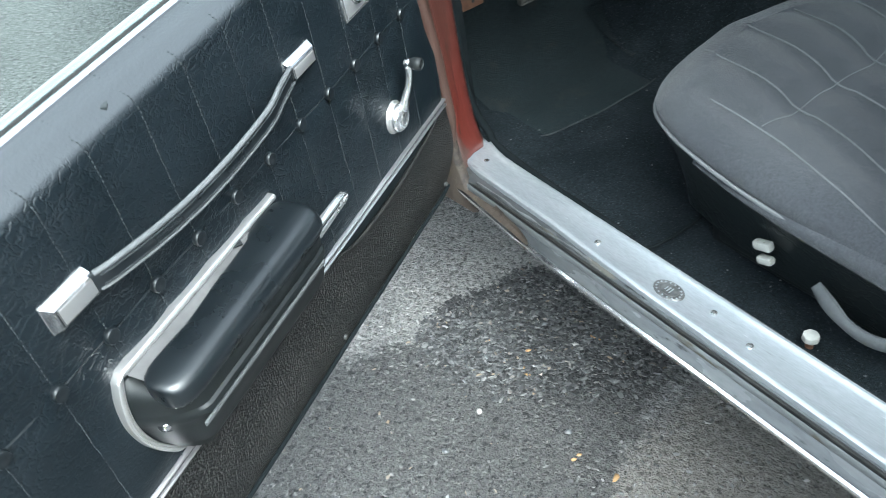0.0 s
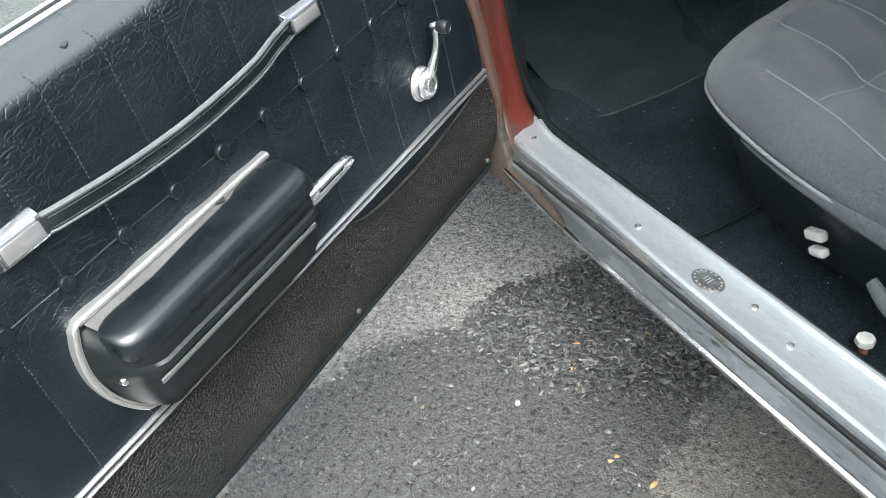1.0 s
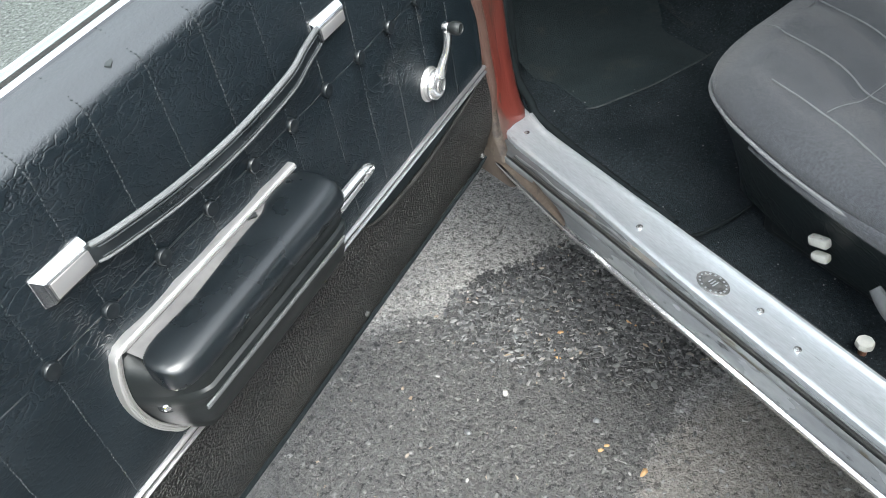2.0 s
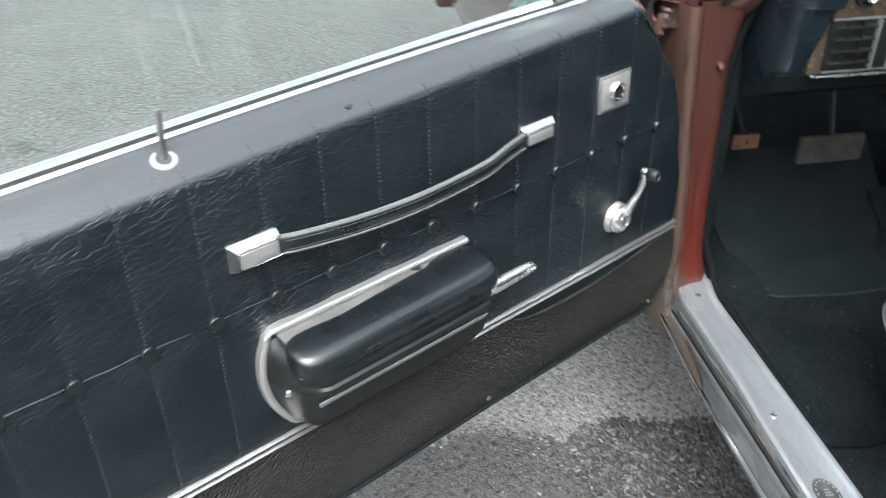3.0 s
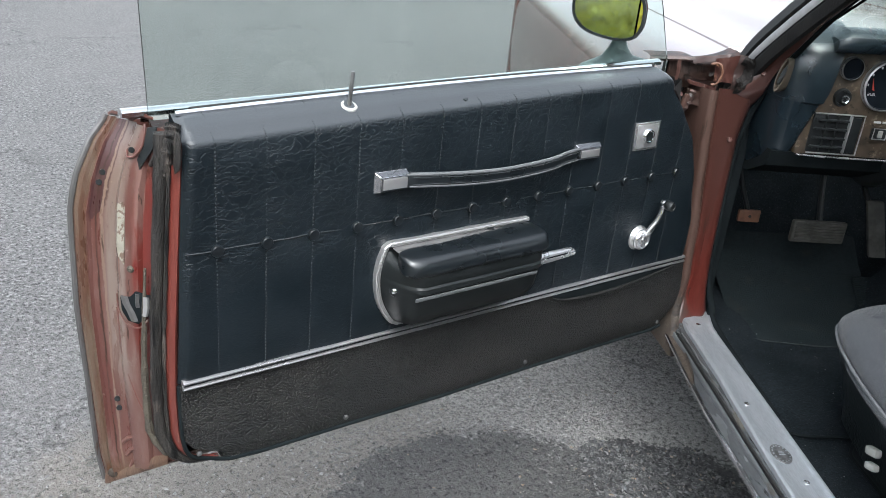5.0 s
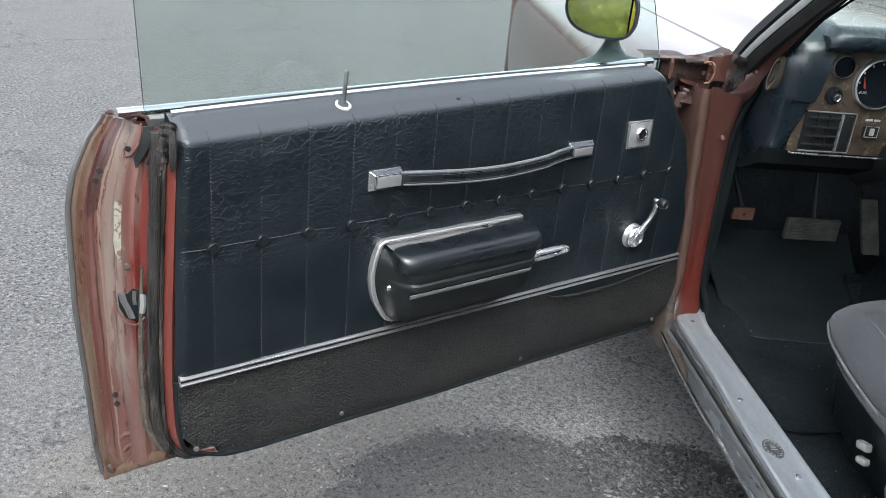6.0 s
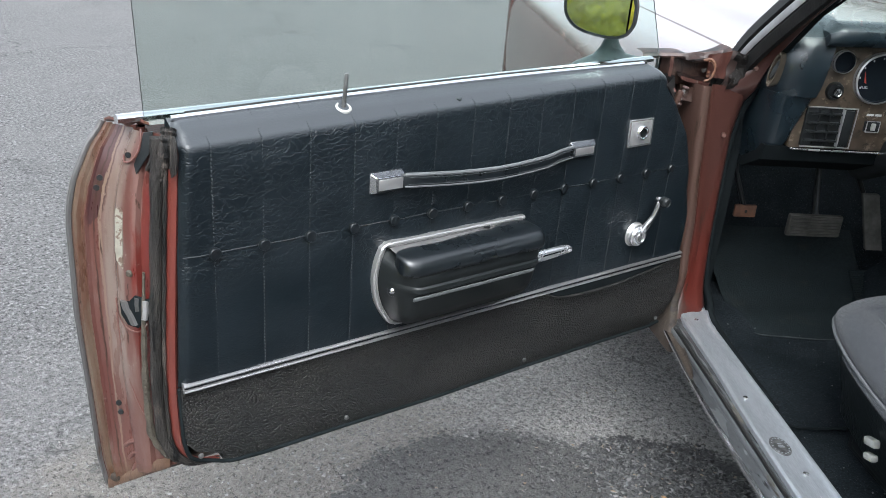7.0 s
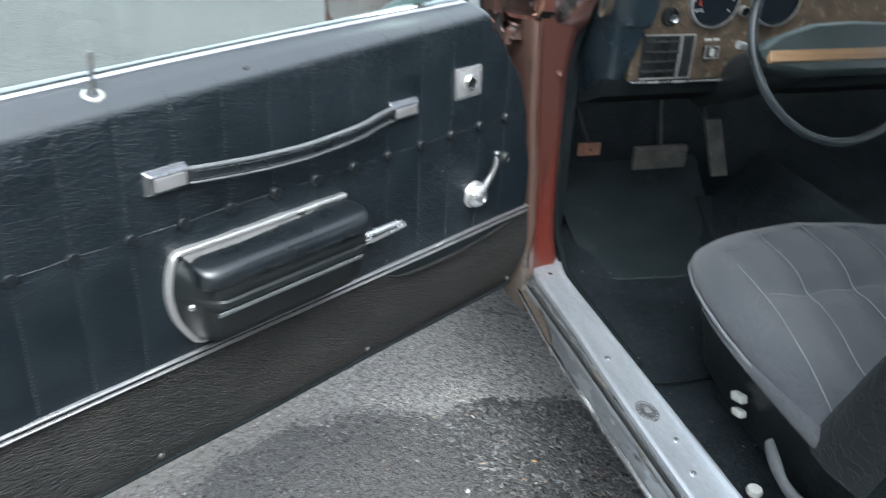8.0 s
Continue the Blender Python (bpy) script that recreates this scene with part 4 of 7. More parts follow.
# armrest
rest = part("armrest", plate([(-0.748, -0.001, 0.668), (-0.442, -0.001, 0.668), (-0.430, -0.001, 0.65), (-0.432, -0.001, 0.57), (-0.46, -0.001, 0.522), (-0.712, -0.001, 0.516), (-0.745, -0.001, 0.552), (-0.762, -0.001, 0.61)],
                              (0, -0.008, 0), 0.002), BLACK, door, "black moulded armrest with a chrome rim")
rim = curve([(-0.436, -0.009, 0.671), (-0.59, -0.009, 0.6715), (-0.746, -0.009, 0.672)], 8) + curve([(-0.7535, -0.009, 0.668), (-0.764, -0.009, 0.640), (-0.768, -0.009, 0.605), (-0.760, -0.009, 0.565), (-0.741, -0.009, 0.530), (-0.727, -0.009, 0.5155), (-0.706, -0.009, 0.5125)], 6)
ribs = [(0.008, -0.0062), (-0.002, -0.0062), (-0.0050, -0.0050), (-0.0052, -0.0032), (-0.0030, -0.0024), (-0.0030, -0.0016), (-0.0060, -0.0008), (-0.0060, 0.0014), (-0.0034, 0.0022), (-0.0034, 0.0028), (-0.0048, 0.0036), (-0.0040, 0.0052), (-0.002, 0.0060), (0.008, 0.0060)]
ribs = [(y, 0.64 * w - 0.0012) for y, w in ribs]
bm = loft([[p + Vector((0, y, 0)) + (Vector((0, 0, w)) if i < 17 else Vector((-w * 1.25, 0, -w * 0.2)) if i < len(rim) - 5 else Vector((-w * 0.6, 0, -w))) for y, w in ribs] for i, p in enumerate(rim)])
part("armrest_rim", bm, RIMMETAL, rest, "ribbed chrome rim")

# the body tapers to its rim at the rear end; the pad on it leaves a shallow channel along the rim
RIM_X = [(0.513, -0.722), (0.530, -0.741), (0.565, -0.760), (0.605, -0.768), (0.640, -0.764), (0.668, -0.7535)]
low = [(-0.006, 0.660), (-0.030, 0.6515), (-0.060, 0.648), (-0.078, 0.644), (-0.0835, 0.636), (-0.0840, 0.620), (-0.0815, 0.6165), (-0.0815, 0.6145), (-0.0850, 0.6115), (-0.0850, 0.6030), (-0.0800, 0.5985), (-0.0785, 0.5890), (-0.0700, 0.556), (-0.052, 0.530), (-0.006, 0.514)]
rings = []
for u, k in ((0.0, 0.10), (0.07, 0.24), (0.18, 0.42), (0.34, 0.62), (0.52, 0.79), (0.70, 0.905), (0.86, 0.97), (1.0, 1.0)):
    rings.append([((lerp(RIM_X, z) + 0.004) * (1 - u) - 0.716 * u, y * k if y < -0.006 else y, z) for y, z in low])
for x, k in ((-0.60, 1.0), (-0.475, 0.99), (-0.459, 0.965), (-0.450, 0.91), (-0.444, 0.80), (-0.441, 0.62)):
    rings.append([(x, y * k, 0.585 + (z - 0.585) * (1 - 0.30 * (1 - k))) for y, z in low])
part("armrest_body", loft(rings), ARMBODY, rest)
BACK = [(-0.755, -0.030), (-0.735, -0.027), (-0.66, -0.0315), (-0.60, -0.026), (-0.545, -0.0225), (-0.520, -0.0215), (-0.508, -0.0150), (-0.490, -0.0115), (-0.44, -0.0105)]
rings = []
for x, k in ((-0.7505, 0.22), (-0.7490, 0.48), (-0.7455, 0.70), (-0.7390, 0.84), (-0.7290, 0.94), (-0.7150, 1.0), (-0.66, 1.0), (-0.60, 1.0), (-0.55, 1.0), (-0.522, 1.0), (-0.508, 1.0), (-0.490, 1.0), (-0.475, 0.99), (-0.459, 0.965), (-0.449, 0.91), (-0.4425, 0.80), (-0.4395, 0.60)):
    yb, top = lerp(BACK, x), 0.0065 * (1 - k)
    mid = 0.5 * (yb - 0.088)
    sec = [(yb, 0.646), (yb, 0.6640), (yb - 0.0025, 0.6682), (yb - 0.008, 0.6702), (-0.052, 0.6702), (-0.072, 0.6688), (-0.0810, 0.6650), (-0.0862, 0.6585), (-0.0882, 0.6505), (-0.0890, 0.6455), (-0.0880, 0.6395), (-0.0850, 0.6365), (-0.055, 0.637)]
    rings.append([(x, mid + (y - mid) * k, z - top * (1 if z > 0.65 else -0.5)) for y, z in sec])
part("armrest_pad", loft(rings), PADDING, rest, "rounded black pad with a wavy inner edge")
part("armrest_channel", loft([[(x, -0.010, 0.6672), (x, -0.013, 0.6655), (x, -0.024, 0.6645), (x, -0.036, 0.6635), (x, -0.040, 0.655)] for x in (-0.742, -0.73, -0.60, -0.522, -0.500)], closed=False), CHANNELGREY, rest, "grey channel beside the pad")
part("armrest_bead", plate([(-0.733, -0.0785, 0.5900), (-0.462, -0.0785, 0.5900), (-0.462, -0.0800, 0.5975), (-0.733, -0.0800, 0.5975)], (0, -0.0032, 0), 0.0012), PIPING, rest, "pale grey bead")
part("screw_recess", lathe([(0.0, 0.0006), (0.008, 0.0006), (0.0095, 0.0012), (0.0105, 0.0)], (-0.7490, -0.0405, 0.597), (-1, -0.80, 0), 16), BLACK, rest)
part("armrest_screw", lathe([(0.0, 0.0), (0.0052, 0.0), (0.0052, 0.002), (0.0030, 0.0040), (0.0, 0.0044)], (-0.7510, -0.0420, 0.599), (-1, -0.80, 0), 14), CHROME, rest)
# black triangle put in as the shade of the notch
part("armrest_tab", plate([(-0.540, -0.012, 0.6675), (-0.521, -0.012, 0.6675), (-0.528, -0.0215, 0.6665)], (0, -0.001, 0.0022)), BLACK, rest, "black triangle drawn as the shaded notch where the pad meets the rim")

# inner door handle
handle = part("door_handle", plate([(-0.440, -0.012, 0.580), (-0.418, -0.012, 0.580), (-0.416, -0.012, 0.606), (-0.440, -0.012, 0.606)], (0, -0.03, 0), 0.003), DULL, door, "chrome paddle handle")
bm = loft([[(x, -0.043 + y, 0.5945 + t + z * w) for y, z in ((0.004, -1), (-0.001, -1), (-0.005, -0.7), (-0.004, -0.25), (-0.001, -0.15), (-0.001, 0.15), (-0.004, 0.25), (-0.005, 0.7), (-0.001, 1), (0.004, 1))]
           for x, w, t in ((-0.430, 0.011, 0.0), (-0.415, 0.0115, 0.0), (-0.38, 0.0105, 0.001), (-0.345, 0.009, 0.002), (-0.335, 0.007, 0.002), (-0.331, 0.003, 0.002))])
part("handle_lever", bm, BRIGHT, handle)
part("lever_slot", plate([(-0.405, -0.0438, 0.5925), (-0.350, -0.0438, 0.5940), (-0.350, -0.0438, 0.5985), (-0.405, -0.0438, 0.5985)], (0, -0.0012, 0), 0.0006), LINING, handle, "dark slot along the lever")

# lock pin
lock = part("lock_pin", lathe([(0.0138, -0.001), (0.0138, 0.002), (0.0122, 0.0036), (0.0092, 0.0032), (0.0085, -0.003)], (-0.816, 0.028, 0.9055), (0, -0.4, 1), 24), WHITE, door, "metal lock pin in an off-white ring")
part("pin_hole", lathe([(0.0, -0.004), (0.0095, -0.002), (0.0, -0.0015)], (-0.816, 0.028, 0.9075), (0, -0.4, 1), 16), LINING, lock)
part("pin", tube([(-0.816, 0.029, 0.897), (-0.8145, 0.028, 0.917), (-0.8125, 0.027, 0.954), (-0.812, 0.027, 0.961)], [0.0034, 0.0034, 0.0037, 0.0028], 12), STEEL, lock)

# belt line: inner bright strip, felt, glass, outer strip
part("belt_strip", loft([[(x, 0.048 + y, shelf(x)[1] - 0.001 + z) for y, z in ((-0.004, 0), (-0.005, 0.004), (-0.002, 0.0068), (0.001, 0.0068), (0.002, 0.0))] for x in np.linspace(-1.085, -0.10, 12)]), CHROME, door, "bright inner belt strip")
part("window_felt", loft([[(x, y, shelf(x)[1] + z) for y, z in ((0.0505, -0.03), (0.0505, 0.0035), (0.0530, 0.0060), (0.0575, 0.0066), (0.0635, 0.0030), (0.0645, -0.03))] for x in np.linspace(-1.06, -0.085, 16)]), RUBBER, door, "black felt run beside the glass")
pane = plate([(-1.112, 0.066, 0.80), (-0.02, 0.066, 0.80), (-0.028, 0.066, 0.935), (-0.075, 0.066, 1.05), (-0.16, 0.066, 1.20), (-0.25, 0.066, 1.30), (-0.40, 0.066, 1.325), (-1.05, 0.066, 1.30), (-1.125, 0.066, 1.22), (-1.122, 0.066, 1.07)], (0, 0.005, 0), 0.0008)
window = part("window_glass", pane, DOORGLASS, door, "green-tinted frameless window with faint streaks", smooth=False)
window.visible_shadow = False
STREAK, sn, sl, sb = nodes_of("white_streak")
clear, veil = sn.new("ShaderNodeBsdfTransparent"), sn.new("ShaderNodeMixShader")
sb.inputs["Base Color"].default_value, sb.inputs["Roughness"].default_value = (0.8, 0.85, 0.83, 1), 0.9
spot = sn.new("ShaderNodeTexNoise")
spot.inputs["Scale"].default_value, spot.inputs["Detail"].default_value = 40, 5
level = sn.new("ShaderNodeMapRange")
level.inputs[1].default_value, level.inputs[2].default_value, level.inputs[4].default_value = 0.3, 0.7, 0.11
sl.new(spot.outputs[0], level.inputs[0])
sl.new(level.outputs[0], veil.inputs[0])
sl.new(clear.outputs[0], veil.inputs[1])
sl.new(sb.outputs[0], veil.inputs[2])
sl.new(veil.outputs[0], sn["Material Output"].inputs[0])
for x0, x1, w in ((-0.811, -0.796, 0.0022), (-0.763, -0.740, 0.0026), (-0.716, -0.691, 0.0026), (-0.708, -0.684, 0.0016)):
    mark = part("glass_streak", loft([[(x0 + (x1 - x0) * t - w * (1 - 0.4 * t), 0.0652, 1.10 - 0.155 * t), (x0 + (x1 - x0) * t + w * (1 - 0.4 * t), 0.0652, 1.10 - 0.155 * t)] for t in np.linspace(0, 1, 8)], closed=False), STREAK, door, "faint white streak", smooth=False)
    mark.visible_shadow = False
part("outer_belt_strip", loft([[(x, 0.082 + y, 0.900 + z + 0.022 * (x + 1.1)) for y, z in ((-0.008, 0.003), (-0.008, 0.009), (-0.004, 0.0125), (0.004, 0.0135), (0.010, 0.011), (0.014, 0.002))] for x in np.linspace(-1.150, -0.04, 14)]), CHROME, door, "bright outer belt moulding")

# door shell: jamb, outer skin, top and bottom
part("door_hem", tube(curve([on_jamb(1.0, z) + Vector((-0.002, 0.002, 0)) for z in levels], 2), 0.0052, 8), HEM, door, "bare grey folded edge of the outer skin")
EDGE = curve([(a, 0, c) for a, c in ((-1.045, 0.331), (-1.068, 0.3355), (-1.088, 0.345), (-1.100, 0.360), (-1.106, 0.382), (-1.109, 0.42), (-1.110, 0.50), (-1.107, 0.58), (-1.102, 0.66), (-1.097, 0.74), (-1.092, 0.81), (-1.089, 0.86), (-1.088, 0.888))], 5)


def beside(d, h=0.0):
    """A line beside the trim's edge, d away from it; it closes up on the edge round the lower corner."""
    out = []
    for k, q in enumerate(EDGE):
        run = (EDGE[min(k + 1, len(EDGE) - 1)] - EDGE[max(k - 1, 0)]).normalized()
        w = min(1.0, 0.12 + 0.88 * k / 22)
        out.append(Vector((q.x - run.z * d * w, 0.013 + 1.05 * d * w - h, q.z + run.x * d * w)))
    return out


lines = [beside(d, h) for d, h in ((-0.002, -0.004), (0.002, 0.003), (0.007, 0.005), (0.0115, 0.004), (0.014, -0.003))]
part("jamb_strip", loft([list(ring) for ring in zip(*lines)][:-5], closed=False), CHANNEL, door, "bright red painted edge")
seal_pts = beside(0.0235, 0.004)
part("door_seal", tube(seal_pts, [min(1, 0.35 + k / 22) * (0.0098 + 0.0007 * math.sin(k * 0.9)) for k in range(len(seal_pts))], 10), SEAL, door, "perished black rubber seal")
lip_pts = beside(0.0155, 0.008)[6:-6]
part("seal_lip", tube(lip_pts, [0.0030 + 0.0006 * math.sin(k * 1.7) for k in range(len(lip_pts))], 6), SEAL, door)
glue = beside(0.0365, 0.001)[3:42]
part("seal_edge", tube(glue, [min(1, 0.3 + k / 14) * (0.0075 + 0.0010 * math.sin(k * 1.7)) * (1 - 0.75 * (k / 38) ** 3) for k in range(len(glue))], 7), GLUE, door, "crusted ochre glue line")
cap_pts = [on_jamb(u, z, h) for u, z, h in ((0.15, 0.825, 0.002), (0.15, 0.84, 0.004), (0.135, 0.86, 0.005), (0.12, 0.878, 0.004), (0.12, 0.892, 0.001), (0.13, 0.899, -0.003))]
part("seal_cap", tube(curve(cap_pts, 4), [0.0085 + 0.0032 * math.sin(min(k, 16) / 20 * math.pi) + 0.0012 * math.sin(k * 2.3) for k in range(21)], 11), SEAL, door, "torn black rubber corner")
flap = [(0.02, 0.835), (0.045, 0.850), (0.03, 0.862), (0.05, 0.885), (0.01, 0.897), (-0.03, 0.89), (-0.04, 0.86), (-0.03, 0.843)]
part("seal_flap", plate([on_jamb(u, z, 0.008) for u, z in flap], (-0.003, -0.003, 0), 0.001), SEAL, door, "torn end of the rubber")
part("seal_tail", tube(curve([on_jamb(0.30, 0.838, 0.004), on_jamb(0.24, 0.850, 0.007), on_jamb(0.21, 0.868, 0.006), on_jamb(0.18, 0.885, 0.003)], 4), [0.0035 + 0.003 * math.sin(math.pi * k / 12) for k in range(13)], 8), SEAL, door)
OUTY = [(0.22, 0.150), (0.30, 0.166), (0.45, 0.185), (0.60, 0.195), (0.72, 0.19), (0.82, 0.17), (0.888, 0.145)]
rows = []
for z in levels:
    o, y = lerp(OUT, z), lerp(OUTY, z)
    rows.append([(o + 0.006, 0.143, z - 0.012), (o, 0.146, z - 0.012), (o - 0.001, 0.152, z - 0.012), *((o + 0.006 + (0.06 - o) * k, 0.152 + (y - 0.15) * min(k * 12, 1), z - 0.012 + max(0, 0.34 - z) * 0.4 * min(k * 8, 1)) for k in (0.01, 0.04, 0.1, 0.3, 0.6, 0.85, 1.0))])
part("outer_skin", loft(rows, closed=False), BODY, door, "brown outer door skin")
part("door_bottom", plate([(-1.190, 0.147, 0.234), (-1.075, 0.022, 0.338), (0.05, 0.022, 0.315), (0.06, 0.147, 0.27), (-1.03, 0.147, 0.266)], (0, 0, 0.008), 0.001), RUST, door, "rusty lower edge")
part("door_top", loft([[(x, y, z) for y, z in ((0.052, 0.86), (0.066, 0.872), (0.076, 0.872), (0.10, 0.888), (0.135, 0.884), (0.146, 0.872))] for x in (-1.105, -1.09, -0.6, -0.08, 0.03)], closed=False), BODY, door)
part("torn_lip", loft([[on_jamb(u, z - 0.004 * k + 0.0010 * math.sin(k * 5 + u * 30), h - (0.006 if k == 2 else 0)) for u, z, h in ((0.985, 0.893, 0.002), (0.90, 0.897, 0.004), (0.82, 0.899, 0.005), (0.74, 0.898, 0.008), (0.66, 0.897, 0.006), (0.56, 0.903, 0.006), (0.47, 0.905, 0.003), (0.38, 0.903, -0.002))] for k in range(3)], closed=False), JAMB, door, "bent upper corner of the door")
# flat black plate drawn as the shade inside the torn corner
part("corner_shade", plate([on_jamb(u, z, 0.0055) for u, z in ((0.42, 0.888), (0.30, 0.893), (0.28, 0.868), (0.40, 0.828), (0.44, 0.842), (0.41, 0.862))], (0.002, 0.0016, 0)), BLACK, door, "black plate in place of the shaded hollow in the door's corner")
part("bent_strip", tube(curve([on_jamb(0.46, 0.892, 0.005), on_jamb(0.43, 0.876, 0.007), on_jamb(0.42, 0.860, 0.007), on_jamb(0.47, 0.846, 0.007), on_jamb(0.54, 0.843, 0.006), on_jamb(0.57, 0.852, 0.005)], 4), 0.0017, 7), JAMB, door, "curled strip of torn metal")
part("strip_eye", lathe([(0.0, 0.0), (0.0045, 0.0), (0.0045, 0.002), (0.0, 0.0022)], on_jamb(0.52, 0.853, 0.004), (-0.776, -0.63, 0), 12), BLACK, door)
for k in range(3):
    part("pressed_rib", tube(curve([on_jamb(0.70 - 0.03 * k, 0.338 - 0.024 * k, -0.0035), on_jamb(0.62 - 0.02 * k, 0.352 - 0.022 * k, -0.0025), on_jamb(0.50, 0.360 - 0.022 * k, -0.001), on_jamb(0.38, 0.357 - 0.016 * k, -0.004)], 5), 0.0042, 8), JAMB, door)
foot = [on_jamb(u, 0.25) for u in np.linspace(0.16, 0.985, 22)]
foot = [Vector((q.x, q.y, 0.236 + (0.147 - q.y) * 0.82)) for q in foot]
part("jamb_foot", loft([[q + Vector((-0.0012, -0.001, 0.020 + 0.002 * math.sin(k * 1.9))), q + Vector((-0.0035, -0.003, 0.014)), q + Vector((-0.0045, -0.0036, 0.004)), q + Vector((-0.003, -0.0025, -0.002)), q + Vector((0.004, 0.004, -0.002))] for k, q in enumerate(foot)], closed=False), RIM, door, "rust-stained lower fold")
part("jamb_crease", tube(curve([on_jamb(0.60, 0.60, 0.0), on_jamb(0.57, 0.52, 0.001), on_jamb(0.46, 0.45, 0.003), on_jamb(0.36, 0.40, -0.002)], 5), 0.0022, 6), JAMB, door)
part("door_front_edge", loft([[(lerp(RIGHT, z) + 0.004, 0.012, z), (lerp(RIGHT, z) + 0.016, 0.03, z), (0.062, 0.09, z), (0.066, 0.15, z)] for z in (0.32, 0.40, 0.50, 0.60, 0.70, 0.78, 0.84, 0.885)], closed=False), RUBBER, door, "dark front edge of the door")

# latch opening and holes: black plate and discs instead of shaded depth
hole = part("latch", plate([on_jamb(u, z, 0.0055) for u, z in ((0.545, 0.622), (0.535, 0.600), (0.47, 0.584), (0.37, 0.582), (0.265, 0.600), (0.25, 0.634), (0.40, 0.636), (0.44, 0.626))], (0.003, 0.0024, 0), 0.0008), LINING, door, "black plate drawn as the shaded latch opening, with worn metal claw")
part("latch_claw", loft([[on_jamb(u + du, z, h) for du, h in ((-0.035, 0.006), (-0.02, 0.0105), (0.02, 0.0105), (0.035, 0.006))] for u, z in ((0.50, 0.626), (0.48, 0.614), (0.44, 0.603), (0.40, 0.588))]), HEM, hole, "worn metal claw")
part("latch_plate", loft([[on_jamb(u + du, z, h) for du, h in ((-0.03, 0.006), (-0.02, 0.009), (0.02, 0.009), (0.03, 0.006))] for u, z in ((0.285, 0.632), (0.285, 0.615), (0.30, 0.600))]), DULL, hole)
part("latch_bar", loft([[on_jamb(u + du, z, h) for du, h in ((-0.02, 0.006), (0.0, 0.010), (0.02, 0.006))] for u, z in ((0.37, 0.634), (0.375, 0.622), (0.37, 0.612))]), STEEL, hole)
part("latch_lip", tube(curve([on_jamb(0.575, 0.628, 0.006), on_jamb(0.555, 0.602, 0.007), on_jamb(0.48, 0.580, 0.007), on_jamb(0.36, 0.577, 0.007), on_jamb(0.27, 0.594, 0.006)], 5), 0.0013, 8), JAMB, hole)
first = None
for x, y, z in [tuple(on_jamb(u, z)) for u, z in ((0.77, 0.812), (0.775, 0.797), (0.69, 0.428), (0.68, 0.411))]:
    if first is None:
        first = part("bolt_hole", lathe([(0.0, -0.004), (0.0046, -0.004), (0.0046, 0.0026), (0.0, 0.0028)], (x, y, z), (-0.55, -0.83, 0), 14), BLACK, door)
        p0 = Vector((x, y, z))
    else:
        again(first, Vector((x, y, z)) - p0)
part("jamb_rivet", lathe([(0.0, 0.0), (0.009, 0.0), (0.008, 0.003), (0.003, 0.004), (0.0, 0.0045)], on_jamb(0.86, 0.268, 0.004), (-0.776, -0.63, 0), 16), RUST, door)
part("jamb_label", plate([on_jamb(u, z, 0.0055) for u, z in ((0.565, 0.772), (0.555, 0.74), (0.562, 0.71), (0.55, 0.690), (0.495, 0.678), (0.490, 0.70), (0.487, 0.74), (0.49, 0.768), (0.52, 0.776))], (0.0012, 0.001, 0)), PAPER, door, "torn yellowed paper label")
part("jamb_clip", lathe([(0.0, 0.0), (0.006, 0.0), (0.0045, 0.003), (0.002, 0.0034), (0.0, 0.002)], on_jamb(0.44, 0.672, 0.004), (-0.776, -0.63, 0), 10), GLUE, door)

# wing mirror on the outer side of the door
stalk = []
for z, x0, x1, y0, y1 in ((0.870, -0.225, -0.010, 0.10, 0.158), (0.918, -0.225, -0.012, 0.100, 0.158), (0.924, -0.216, -0.020, 0.102, 0.156), (0.930, -0.186, -0.048, 0.106, 0.153), (0.936, -0.162, -0.072, 0.112, 0.149), (0.952, -0.143, -0.090, 0.117, 0.146), (0.970, -0.131, -0.101, 0.12, 0.144), (0.990, -0.128, -0.104, 0.122, 0.142)):
    cx, rx, cy, ry = (x0 + x1) / 2, (x1 - x0) / 2, (y0 + y1) / 2, (y1 - y0) / 2
    stalk.append([(cx + rx * math.cos(a), cy + ry * math.sin(a), z) for a in (k * math.tau / 20 for k in range(20))])
mirror = component("wing_mirror", DOOR, (-0.11, 0.13, 0.90), loft(stalk), TEAL, "wing mirror on a tapered green-grey stalk")
MC, FACE = Vector((-0.172, 0.122, 1.034)), Vector((-0.86, -0.51, 0.0)).normalized()
ACROSS = Vector((-FACE.y, FACE.x, 0)) * -1


def superellipse(rx, rz, out, p=2.7, n=40):
    pts = []
    for k in range(n):
        a = k * math.tau / n
        c, d = math.cos(a), math.sin(a)
        u, v = math.copysign(abs(c) ** (2 / p), c), math.copysign(abs(d) ** (2 / p), d)
        pts.append(MC + FACE * out + ACROSS * (rx * u) + Vector((0, 0, rz * v + 0.008 * u)))
    return pts


part("mirror_shell", loft([superellipse(0.074, 0.056, 0.0), superellipse(0.0755, 0.0575, -0.004), superellipse(0.074, 0.056, -0.022), superellipse(0.058, 0.044, -0.048), superellipse(0.03, 0.022, -0.066)]), BODY, mirror, "brown painted housing")
part("mirror_bezel", loft([superellipse(0.0765, 0.0585, 0.003), superellipse(0.0770, 0.0590, -0.006), superellipse(0.0708, 0.0528, -0.004), superellipse(0.0708, 0.0528, 0.003), superellipse(0.0765, 0.0585, 0.003)], caps=False), BLACK, mirror, "thin black bezel")
part("mirror_glass", plate(superellipse(0.0710, 0.0530, 0.002), FACE * -0.0012), MIRROR, mirror, "silvered glass", smooth=False)


